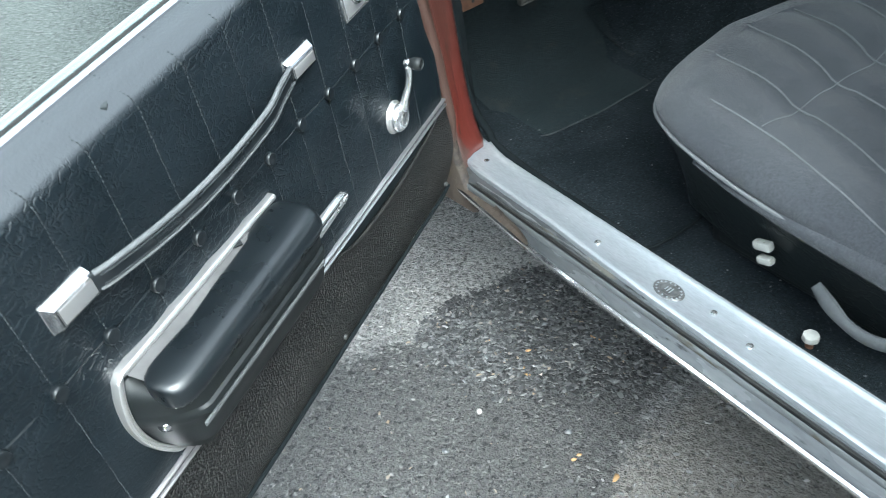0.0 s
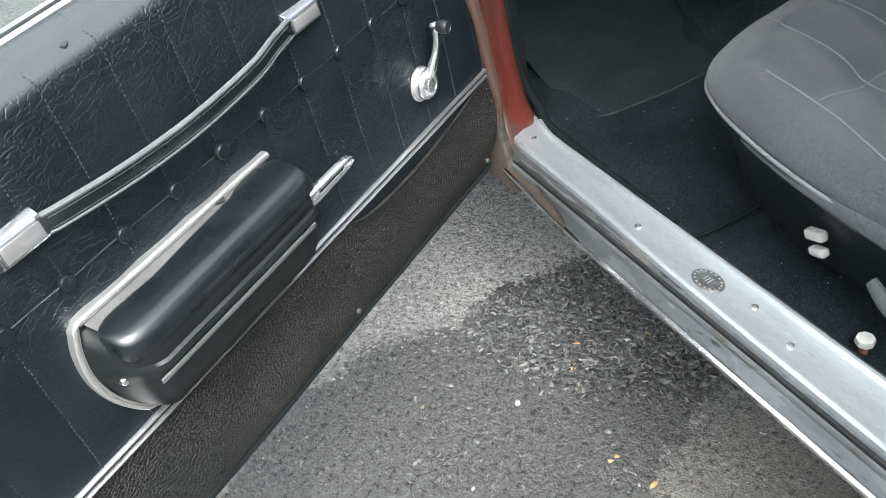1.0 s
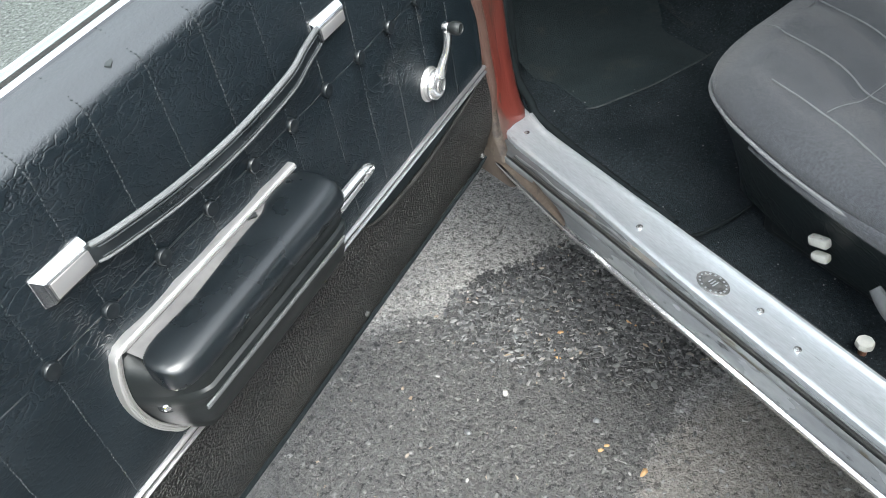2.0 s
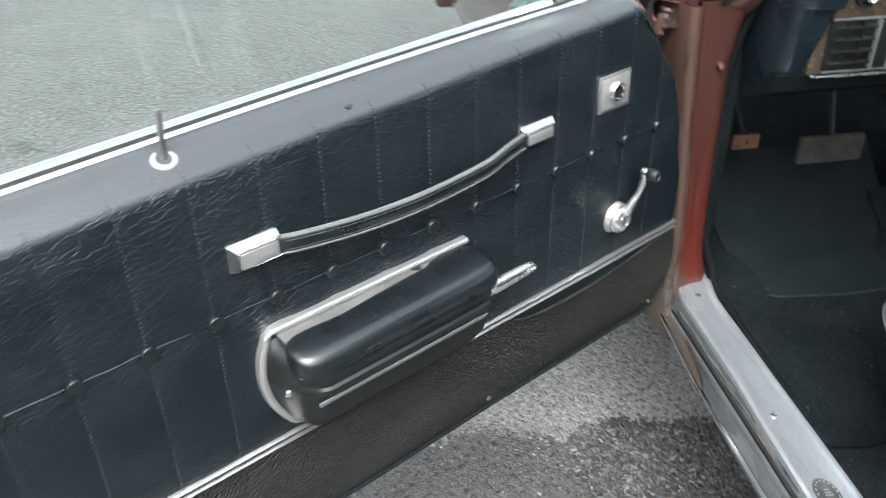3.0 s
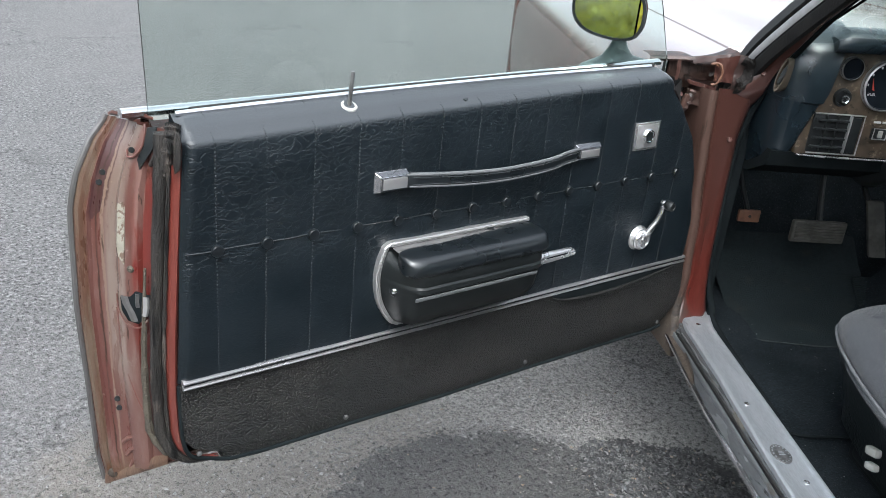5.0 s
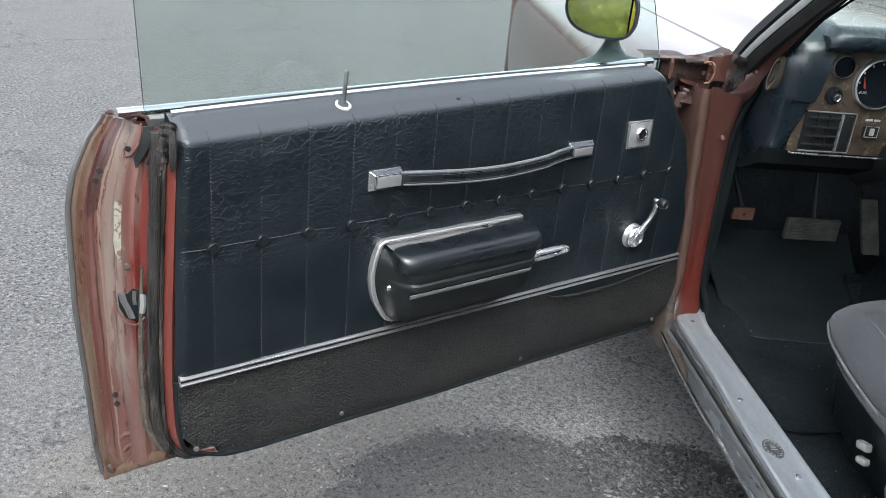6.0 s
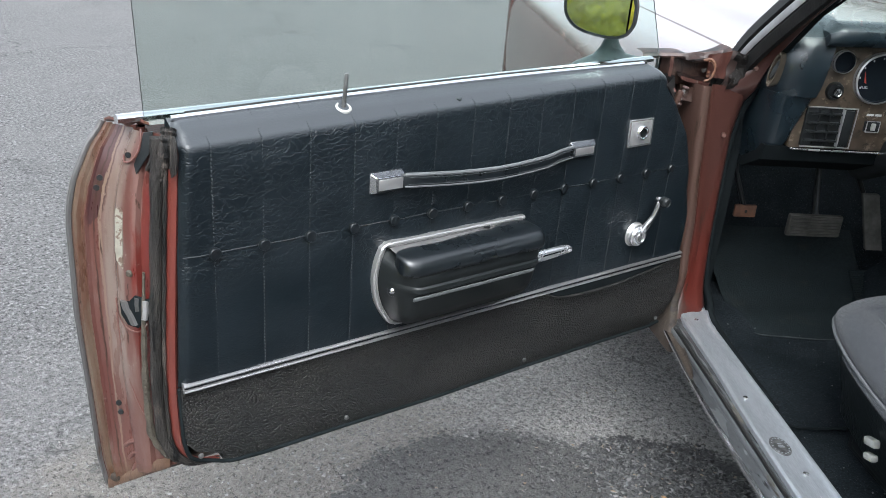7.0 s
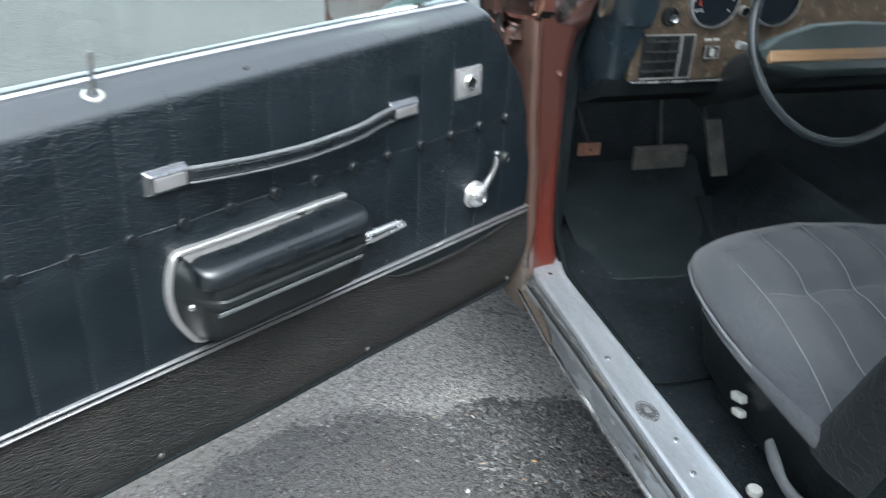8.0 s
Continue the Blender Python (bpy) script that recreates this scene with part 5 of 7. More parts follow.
# ---- the car body; r runs to the car's right, f forward ----
fs = [-0.95, -0.7, -0.45, -0.2, 0.0, 0.15, 0.28, 0.36]
taper = lambda f: 0.020 * max(0.0, (f - 0.08) / 0.30)
section = [(0.060, 0.262), (0.058, 0.300), (0.044, 0.305), (-0.036, 0.303), (-0.044, 0.300), (-0.047, 0.292), (-0.060, 0.286), (-0.074, 0.282), (-0.079, 0.276)]
part("rocker_panel", loft([[(r + (taper(f) if r < -0.05 else 0), f, z) for r, z in section] for f in fs], closed=False), DARKPAINT, car, "dark painted step with grime")
part("rocker_moulding", loft([[(r + taper(f), f, z) for r, z in ((-0.071, 0.279), (-0.0725, 0.2855), (-0.076, 0.2870), (-0.0805, 0.2845), (-0.0808, 0.278), (-0.074, 0.268), (-0.05, 0.25), (-0.03, 0.22))] for f in fs], closed=False), CHROME, car, "thin bright lower moulding")
part("sill_rail", loft([[(r, f, z) for r, z in ((-0.0470, 0.2965), (-0.0480, 0.2985), (-0.0500, 0.2975), (-0.0525, 0.2930), (-0.0530, 0.2890))] for f in np.linspace(-0.95, 0.32, 14)], closed=False), RAIL, car, "narrow grey rail beside the sill plate")
part("sill_overlap", loft([[(r + 0.012 * max(0, (f - 0.32) / 0.05), f, z) for r, z in ((0.043, 0.3180), (0.038, 0.3182), (0.034, 0.3145), (0.028, 0.3132), (-0.006, 0.3132), (-0.014, 0.3126), (-0.019, 0.3110))] for f in (0.286, 0.289, 0.31, 0.34, 0.375)], closed=False), ALU, car, "overlapping end of the sill plate")
part("rocker_gasket", tube([(-0.0445, f, 0.302) for f in np.linspace(-0.95, 0.30, 20)], 0.0035, 8), RUBBER, car)
inset = lambda f: lerp([(-0.95, 0.003), (-0.45, 0.004), (-0.123, 0.009), (0.0, 0.013), (0.10, 0.018), (0.32, 0.019)], f)
plate_rows = [[(r + (inset(f) if r < 0 else -0.003), f, z) for r, z in ((0.050, 0.296), (0.0485, 0.3135), (0.046, 0.3165), (0.042, 0.3165), (0.039, 0.3135), (0.034, 0.3115), (-0.028, 0.3115), (-0.032, 0.3130), (-0.036, 0.3130), (-0.040, 0.3105), (-0.042, 0.303))] for f in (-0.95, -0.6, -0.3, -0.123, 0.0, 0.10, 0.20, 0.32)]
plate_rows.append([(r + (0.012 if r > 0 else 0.008), 0.372 + 0.03 * (r > 0), z) for r, f, z in plate_rows[-1]])
part("seam_sealer", tube([(-0.0365 + 0.0012 * math.sin(61 * f), f, 0.3045) for f in np.linspace(-0.02, 0.30, 30)], [0.0022 + 0.0008 * math.sin(97 * f) for f in np.linspace(-0.02, 0.30, 30)], 7), RAIL, car, "cracked pale seam sealer beside the sill plate")
sill = part("sill_plate", loft(plate_rows, closed=False), ALU, car, "worn bright aluminium sill plate with raised edges")
first = None
for f, r in ((0.335, 0.014), (0.0, 0.0), (-0.245, 0.012), (-0.325, -0.002), (-0.65, 0.0)):
    if first is None:
        first = part("sill_screw", lathe([(0.0, -0.001), (0.0062, -0.001), (0.0055, 0.0018), (0.002, 0.0026), (0.0, 0.0022)], (r, f, 0.3115), (0, 0, 1), 14), BRIGHT, sill)
        p0 = Vector((r, f, 0))
    else:
        again(first, Vector((r, f, 0)) - p0)
oval = lambda k, z: [(0.000 + 0.0185 * k * math.cos(a), -0.164 + 0.029 * k * math.sin(a), z) for a in (i * math.tau / 28 for i in range(28))]
badge = part("sill_badge", loft([oval(1.0, 0.311), oval(1.0, 0.3128), oval(0.96, 0.3134), oval(0.9, 0.3128)]), STEEL, sill, "oval embossed metal badge, dark with pale marks")
part("badge_ring", loft([oval(0.9, 0.3128), oval(0.88, 0.3132), oval(0.72, 0.3132), oval(0.70, 0.3128)], caps=False), STEEL, badge)
for k in range(3):
    part("badge_bar", box(-0.006 + 0.001 * k, 0.006 - 0.001 * k, -0.170 + 0.005 * k, -0.168 + 0.005 * k, 0.3142, 0.3150), ALU, badge, smooth=False)
part("badge_centre", loft([oval(0.62, 0.3126), oval(0.60, 0.3139), oval(0.5, 0.3142)]), STEEL, badge)
for k in range(16):
    a = math.tau * k / 16
    part("badge_mark", box(0.0148 * math.cos(a) - 0.0012, 0.0148 * math.cos(a) + 0.0012, -0.164 + 0.0232 * math.sin(a) - 0.0014, -0.164 + 0.0232 * math.sin(a) + 0.0014, 0.3130, 0.3141), ALU, badge, smooth=False)

# hinge pillar
PL = [(0.24, -0.062), (0.28, -0.060), (0.32, -0.053), (0.42, -0.040), (0.55, -0.048), (0.66, -0.057), (0.78, -0.067), (0.86, -0.07)]
PR = [(0.24, 0.075), (0.29, 0.066), (0.33, 0.054), (0.40, 0.045), (0.48, 0.040), (0.62, 0.037), (0.763, 0.036), (0.84, 0.048), (0.90, 0.066)]
flange, red = [], []
for z in (0.25, 0.28, 0.30, 0.315, 0.335, 0.37, 0.42, 0.48, 0.55, 0.62, 0.70, 0.76, 0.81, 0.845, 0.875):
    l, r = lerp(PL, z), lerp(PR, z)
    low = max(0.0, 0.355 - z) * 0.75
    d = 0.04 * max(0, z - 0.8)
    w = 0.003 * noise.noise(Vector((0.3, z * 14, 5)))
    flange.append([(l - 0.03, 0.48, z), (l - 0.012, 0.40, z), (l - 0.002, 0.368 - low, z), (l + 0.004 + w, 0.362 - low, z), (l + 0.012, 0.363 - low + w, z), (l + 0.019, 0.366 - low, z), (l + 0.023 + w, 0.374 - low, z), (l + 0.027, 0.388 - low * 0.95, z), (l + 0.031, 0.392 - low * 0.9, z)])
    red.append([(l + 0.029, 0.390 - low * 0.9, z), (l + 0.034, 0.386 - low * 0.8, z), (l + 0.042, 0.387 - low * 0.7, z), (r - 0.034, 0.394 - low * 0.5 - d, z), (r - 0.026, 0.3932 - low * 0.45 - d, z), (r - 0.018, 0.394 - low * 0.4 - d, z), (r - 0.008, 0.401 - low * 0.3 - d, z),
                (r - 0.002, 0.408 - low * 0.2 - d, z), (r, 0.420 - d, z), (r + 0.02, 0.46, z)])
part("hinge_pillar", loft(red, closed=False), RED, car, "faded red painted hinge pillar")
bm = loft(flange, closed=False)
bm.faces.ensure_lookup_table()
for k, face in enumerate(bm.faces):
    face.material_index = 1 if k // 8 < 5 else 0
part("pillar_flange", bm, [FLANGE, RUST], car, "weathered brown outer flange, rusty at its foot", sharp=75)
head = [((-0.030, 0.404, 0.850), (0.044, 0.418, 0.825)), ((-0.022, 0.394, 0.866), (0.048, 0.402, 0.842)), ((0.004, 0.388, 0.888), (0.053, 0.376, 0.872)), ((0.036, 0.388, 0.922), (0.058, 0.362, 0.906)), ((0.044, 0.330, 0.982), (0.062, 0.322, 0.960)), ((0.052, 0.218, 1.068), (0.068, 0.224, 1.050)), ((0.064, 0.09, 1.155), (0.078, 0.10, 1.140))]
part("pillar_head", loft([[Vector(a) + Vector((0.02, 0.03, 0.01)), Vector(a), Vector(a).lerp(Vector(c), 0.25) + Vector((-0.002, -0.004, 0)), Vector(a).lerp(Vector(c), 0.6) + Vector((-0.003, -0.003, 0)), Vector(c) + Vector((-0.003, -0.002, 0)), Vector(c), Vector(c) + Vector((0.012, 0.02, 0))] for a, c in head], closed=False), RED, car, "dark red-brown root of the windscreen pillar")
rows = []
for k in range(15):
    f = 0.385 - 0.02 * k
    w = (1 - k / 14) ** 0.6
    lift = 0.026 * max(0, (f - 0.31) / 0.075) ** 2
    o = -0.0795 + taper(f)
    ripple = 0.0008 * noise.noise(Vector((f * 60, 0, 0)))
    rows.append([(o - 0.001, f, 0.278), (o + 0.003, f, 0.2875 + lift * 0.5), (o + 0.006 + 0.009 * w, f, 0.2885 + lift + ripple), (o + 0.006 + 0.017 * w, f, 0.2915 + lift), (o + 0.006 + 0.022 * w, f + 0.004 * math.sin(k * 2), 0.297 + lift * 0.8)])
part("rusty_corner", loft(rows, closed=False), RUST, car, "rusty brown sill corner", sharp=85)
seal = curve([(0.058, -0.02, 0.298), (0.058, 0.20, 0.300), (0.064, 0.36, 0.306), (0.070, 0.40, 0.325), (0.056, 0.420, 0.38), (0.048, 0.427, 0.48), (0.043, 0.427, 0.62), (0.044, 0.424, 0.763), (0.062, 0.402, 0.86), (0.072, 0.372, 0.914), (0.076, 0.328, 0.968), (0.082, 0.222, 1.066), (0.088, 0.10, 1.16)], 6)
part("opening_seal", tube(seal, 0.0085, 10), LINING, car, "black rubber seal round the door opening")
for p in ((0.008, 0.389, 0.761), (0.042, 0.374, 0.918)):
    part("pillar_bolt", lathe([(0.0, -0.006), (0.0056, -0.006), (0.006, 0.003), (0.0045, 0.007), (0.0025, 0.0072), (0.0, 0.0062)], p, (-0.2, -1, 0.1), 10), JAMB, car)

# windscreen pillar
post = curve([(0.030, 0.43, 0.88), (0.036, 0.36, 0.955), (0.045, 0.22, 1.06), (0.055, 0.08, 1.155), (0.07, -0.06, 1.24)], 5)
def post_part(name, offs, material, label=""):
    part(name, loft([[(p.x + r, p.y + f, p.z + z) for r, f, z in offs] for p in post]), material, car, label)
post_part("windscreen_pillar", ((-0.012, 0.004, -0.008), (0.016, 0.004, -0.012), (0.040, 0.022, -0.004), (0.048, 0.06, 0.03), (0.0, 0.055, 0.03), (-0.016, 0.02, 0.01)), BODY, "dark red-brown windscreen pillar")
post_part("pillar_seal", ((-0.018, 0.0, 0.002), (-0.008, -0.012, -0.013), (0.004, -0.012, -0.012), (0.002, 0.0, 0.002), (-0.012, 0.010, 0.012)), RUBBER, "black rubber pillar seal")
post_part("drip_rail", ((-0.022, 0.010, 0.010), (-0.019, 0.004, 0.005), (-0.015, 0.006, 0.009), (-0.016, 0.016, 0.018), (-0.020, 0.017, 0.018)), DULL, "dull drip rail")
post_part("screen_moulding", ((-0.012, 0.03, 0.02), (-0.018, 0.03, 0.024), (-0.016, 0.048, 0.038), (-0.004, 0.052, 0.042), (0.004, 0.046, 0.036)), BLACK, "dark windscreen moulding")

# wing, bonnet and cowl
rows = []
for f in (0.455, 0.50, 0.60, 0.80, 1.1, 1.5, 1.9, 2.3, 2.45):
    dz = -0.012 * max(0, f - 0.6) ** 1.3
    w = -0.02 * max(0, f - 1.2)
    rows.append([(r - w, f, z + dz) for r, z in ((-0.15, 0.34), (-0.18, 0.37), (-0.198, 0.47), (-0.205, 0.62), (-0.20, 0.76), (-0.185, 0.84), (-0.15, 0.885), (-0.10, 0.904), (-0.03, 0.915), (0.065, 0.920), (0.069, 0.914), (0.069, 0.89))])
part("front_wing", loft(rows, closed=False), BODY, car, "brown front wing reflecting the sky")
rows = []
for f in (0.665, 0.672, 0.70, 0.9, 1.2, 1.6, 2.0, 2.4, 2.5):
    dz = -0.012 * max(0, f - 0.6) ** 1.3 - (0.012 if f < 0.67 else 0)
    rows.append([(r, f, z + dz) for r, z in ((0.075, 0.89), (0.075, 0.914), (0.079, 0.920), (0.16, 0.928), (0.28, 0.934), (0.31, 0.945), (0.5, 0.955), (0.72, 0.96), (0.94, 0.955), (1.13, 0.945), (1.16, 0.934), (1.36, 0.92), (1.365, 0.89))])
part("bonnet", loft(rows, closed=False), BODY, car, "brown bonnet with a raised centre")
part("cowl_panel", loft([[(r, f, z) for f, z in ((0.44, 0.895), (0.47, 0.905), (0.52, 0.912), (0.58, 0.905), (0.64, 0.895), (0.66, 0.87))] for r in (0.06, 0.10, 0.4, 0.72, 1.0, 1.34, 1.38)], closed=False), BODY, car, "brown cowl below the windscreen")
part("far_wing", loft([[(1.45 - r, f, z - 0.012 * max(0, f - 0.6) ** 1.3) for r, z in ((-0.10, 0.24), (-0.195, 0.45), (-0.20, 0.76), (-0.15, 0.885), (-0.03, 0.915), (0.065, 0.920), (0.069, 0.89))] for f in (0.455, 0.8, 1.5, 2.45)], closed=False), BODY, car)
part("front_end", box(-0.18, 1.63, 2.45, 2.52, 0.25, 0.86, 0.02), BODY, car)
# torn metal at the head of the hinge pillar
lip = curve([(-0.20, 0.43, 0.926), (-0.15, 0.424, 0.929), (-0.11, 0.420, 0.931), (-0.085, 0.418, 0.924), (-0.06, 0.416, 0.927), (-0.03, 0.412, 0.937), (-0.008, 0.405, 0.951)], 4)
part("wing_lip", loft([[(q.x, q.y + 0.06, q.z + 0.001), (q.x, q.y + 0.012, q.z + 0.003), (q.x, q.y - 0.002, q.z + 0.001), (q.x, q.y - 0.006, q.z - 0.004), (q.x, q.y - 0.003, q.z - 0.009), (q.x, q.y + 0.03, q.z - 0.012)] for q in lip], closed=False), TORN, car, "bent brown edge of the wing")
# two dark sheets stand in for the shade in the hollow
part("hollow_shade", plate([(-0.15, 0.46, 0.80), (0.02, 0.46, 0.80), (0.02, 0.46, 0.925), (-0.15, 0.46, 0.915)], (0, 0.02, 0)), BLACK, car, "black sheet put in for the shade inside the wing")
part("cavity_shade", loft([[(x, y, z) for x, y in ((-0.16, 0.44), (-0.14, 0.47), (-0.02, 0.47), (0.02, 0.44))] for z in (0.78, 0.86, 0.90)], closed=False), RUBBER, car, "dark sheet put in for the shaded hollow behind the hinge")
def crumpled(name, quad, nu, nv, amount, material, label=""):
    """A bent, ragged-edged piece of sheet with some thickness, spread between four corners."""
    a, b, c, d = (Vector(q) for q in quad)
    side = (b - a).cross(d - a).normalized()
    seed = 40 * a.x + 17 * b.z
    front, rear = [], []
    for j in range(nv + 1):
        row = []
        for i in range(nu + 1):
            u, v = i / nu, j / nv
            p = a.lerp(b, u).lerp(d.lerp(c, u), v)
            rim = 1.0 if i in (0, nu) or j in (0, nv) else 0.35
            push = noise.noise_vector(Vector((p.x * 55 + seed, p.y * 55, p.z * 55)))
            row.append(p + push * amount * rim + side * amount * 1.6 * noise.noise(Vector((p.x * 38, p.z * 38, seed))))
        front.append(row)
    bm = loft(front, closed=False)
    bmesh.ops.solidify(bm, geom=bm.faces[:], thickness=0.0014)
    part(name, bm, material, car, label, sharp=28)


CRUMB = surface("crumbling_black_sealer", (0.011, 0.010, 0.010), (0.026, 0.022, 0.020), rough=0.6, scale=40, fine=160, bump=1.0, depth=0.004, spots=[((0.060, 0.040, 0.034), 60, 0.58)])
crumpled("bracket_plate", ((-0.057, 0.396, 0.886), (0.002, 0.394, 0.886), (-0.003, 0.396, 0.951), (-0.060, 0.398, 0.937)), 9, 10, 0.0035, JAMB, "flaking red-brown bracket plate")
crumpled("bracket_edge", ((-0.020, 0.390, 0.872), (-0.002, 0.389, 0.872), (0.006, 0.389, 0.950), (-0.010, 0.391, 0.948)), 3, 12, 0.004, TORN, "ragged dark edge of the bracket")
crumpled("sealer_patch", ((-0.012, 0.387, 0.868), (0.030, 0.384, 0.872), (0.058, 0.366, 0.938), (-0.002, 0.389, 0.950)), 12, 14, 0.011, CRUMB, "crumbling black sealer")
crumpled("hollow_floor", ((-0.116, 0.398, 0.886), (-0.048, 0.396, 0.872), (-0.040, 0.448, 0.880), (-0.110, 0.450, 0.892)), 8, 5, 0.003, TORN, "rusty floor of the hollow")
crumpled("hollow_wall", ((-0.150, 0.436, 0.860), (-0.030, 0.430, 0.866), (-0.030, 0.434, 0.930), (-0.150, 0.440, 0.926)), 10, 6, 0.004, FLANGE, "rusty inner wall of the wing")
crumpled("floor_lip", ((-0.114, 0.394, 0.880), (-0.048, 0.392, 0.867), (-0.048, 0.393, 0.876), (-0.114, 0.395, 0.888)), 9, 2, 0.002, JAMB, "bare bent lip")
crumpled("folded_flap", ((-0.108, 0.404, 0.921), (-0.032, 0.400, 0.934), (-0.026, 0.404, 0.949), (-0.112, 0.410, 0.934)), 10, 4, 0.003, BROWN, "folded edge of the wing")
crumpled("loose_plate", ((-0.110, 0.396, 0.838), (-0.066, 0.394, 0.832), (-0.064, 0.396, 0.862), (-0.112, 0.398, 0.870)), 6, 5, 0.005, FLANGE, "bent grey-brown plate")
crumpled("pale_strap", ((-0.143, 0.397, 0.884), (-0.136, 0.396, 0.884), (-0.137, 0.398, 0.930), (-0.145, 0.399, 0.930)), 2, 8, 0.002, JAMB, "pale bent strap")
part("bracket_hook", tube(curve([(-0.070, 0.394, 0.925), (-0.054, 0.388, 0.928), (-0.044, 0.387, 0.908), (-0.050, 0.389, 0.886), (-0.062, 0.392, 0.880)], 5), [0.0028 + 0.0006 * math.sin(1.1 * k) for k in range(21)], 8), ORANGE, car, "curled orange rusty strip")
for k in range(7):
    a = k * 2.1
    c = Vector((-0.058 + 0.012 * math.sin(a), 0.391, 0.900 + 0.018 * math.cos(a * 1.3)))
    part("paint_flake", loft([[c + Vector((0.006 * math.cos(a + q), -0.006 * q / 3, 0.010 * math.sin(a + q) * w)) for w in (0.5, 1.0)] for q in (0, 0.7, 1.4, 2.1)], closed=False), ORANGE if k % 3 == 0 else TORN, car)
part("hinge_arm", tube(curve([(-0.120, 0.402, 0.808), (-0.110, 0.394, 0.828), (-0.104, 0.392, 0.848), (-0.098, 0.394, 0.866)], 4), [0.005 + 0.005 * abs(math.sin(1.3 * k)) for k in range(13)], 7), TORN, car, "worn metal hinge")
part("hinge_knuckle", lathe([(0.0, -0.016), (0.008, -0.016), (0.009, 0.0), (0.007, 0.014), (0.0, 0.016)], (-0.112, 0.392, 0.842), (0.2, -0.1, 1), 12), FLANGE, car)
# windscreen
screen = part("windscreen", plate([(0.07, 0.46, 0.905), (1.36, 0.46, 0.905), (1.28, -0.08, 1.26), (0.12, -0.08, 1.26)], (0, 0.004, 0.005)), DOORGLASS, car, "green-tinted windscreen", smooth=False)
screen.visible_shadow = False
# cabin shell; unseen roof, far side and rear added to keep the inside dark
part("floor_pan", box(0.05, 1.40, -1.9, 0.9, 0.19, 0.22, 0.004), BLACK, car)
part("roof", loft([[(r, f, 1.34 + 0.05 * math.sin(math.pi * (r - 0.1) / 1.2) + (0.02 if i else 0)) for f, i in ((-0.06, 0), (-1.3, 0), (-1.3, 1), (-0.06, 1))] for r in np.linspace(0.09, 1.31, 9)]), BODY, car)
part("far_side", box(1.40, 1.62, -2.3, 0.46, 0.24, 0.90, 0.02), BODY, car)
part("rear_quarter", box(-0.19, 0.06, -2.5, -0.96, 0.24, 0.88, 0.03), BODY, car)
part("boot_lid", loft([[(r, f, 0.935 + 0.02 * math.sin(math.pi * (r - 0.06) / 1.34) - dz) for r in np.linspace(0.06, 1.40, 11)] for f, dz in ((-1.62, 0.0), (-1.9, 0.01), (-2.2, 0.03), (-2.42, 0.055), (-2.47, 0.09), (-2.48, 0.16))], closed=False), BODY, car, "brown boot lid")
part("rear_panel", box(-0.16, 1.60, -2.52, -2.46, 0.28, 0.86, 0.025), BODY, car, "brown rear panel")
rear_glass = part("rear_window", plate([(0.14, -1.30, 1.335), (1.26, -1.30, 1.335), (1.34, -1.66, 0.94), (0.08, -1.66, 0.94)], (0, -0.004, -0.003)), DOORGLASS, car, "green-tinted rear window", smooth=False)
rear_glass.visible_shadow = False
part("rear_bulkhead", box(0.06, 1.40, -2.0, -1.9, 0.22, 1.0, 0.02), BLACK, car)
part("rear_post", loft([[(0.04, -1.0, 0.88), (0.10, -1.0, 0.88), (0.10, -1.6, 0.88), (0.04, -1.6, 0.88)], [(0.08, -1.15, 1.36), (0.13, -1.15, 1.36), (0.13, -1.35, 1.28), (0.08, -1.35, 1.28)]]), BODY, car)
part("far_post", loft([[(1.35, -1.0, 0.88), (1.41, -1.0, 0.88), (1.41, -1.6, 0.88), (1.35, -1.6, 0.88)], [(1.28, -1.15, 1.28), (1.33, -1.15, 1.28), (1.33, -1.35, 1.28), (1.28, -1.35, 1.28)]]), BODY, car)
part("firewall", loft([[(r, f, z) for f, z in ((0.62, 0.23), (0.74, 0.30), (0.86, 0.42), (0.92, 0.56), (0.93, 0.90), (0.97, 0.90), (0.97, 0.23))] for r in (0.06, 0.7, 1.40)]), CARPET, car, "dark carpeted toe board")
part("kick_side", box(0.062, 0.085, 0.45, 0.95, 0.23, 0.90, 0.006), LINING, car, "black side lining")

# ---- carpet and mat ----
rows = []
for f in np.linspace(-0.95, 0.66, 70):
    row = []
    for r in np.linspace(0.051, 1.36, 90):
        z = 0.262 + 0.028 * max(0, 1 - (r - 0.05) / 0.06) ** 2 + 0.17 * math.exp(-((r - 0.76) / 0.12) ** 2) + 0.004 * noise.noise(Vector((r * 9, f * 7, 1))) - 0.01 * max(0, min(1, (f + 0.06) / 0.1))
        z += 0.10 * max(0, (f - 0.56)) ** 1.0
        row.append((r, f, z))
    rows.append(row)
carpet = component("carpet", CAR, (0.3, -0.2, 0.22), loft(rows, closed=False), CARPET, "black loop-pile car carpet with specks of lint")
part("carpet_joint", tube([(r, -0.044 + 0.003 * math.sin(r * 30), 0.270 + 0.02 * max(0, 1 - (r - 0.05) / 0.06) ** 2) for r in np.linspace(0.055, 0.24, 12)], 0.0032, 8), LINING, carpet, "raised carpet joint")
bm = bmesh.new()
for k in range(60):
    r, f = random.uniform(0.07, 0.5), random.uniform(-0.5, 0.5)
    s = random.uniform(0.0007, 0.002)
    z = 0.262 + 0.028 * max(0, 1 - (r - 0.05) / 0.06) ** 2 - 0.01 * max(0, min(1, (f + 0.06) / 0.1)) + 0.004
    bmesh.ops.create_icosphere(bm, subdivisions=1, radius=s, matrix=Matrix.Translation((r, f, z)))
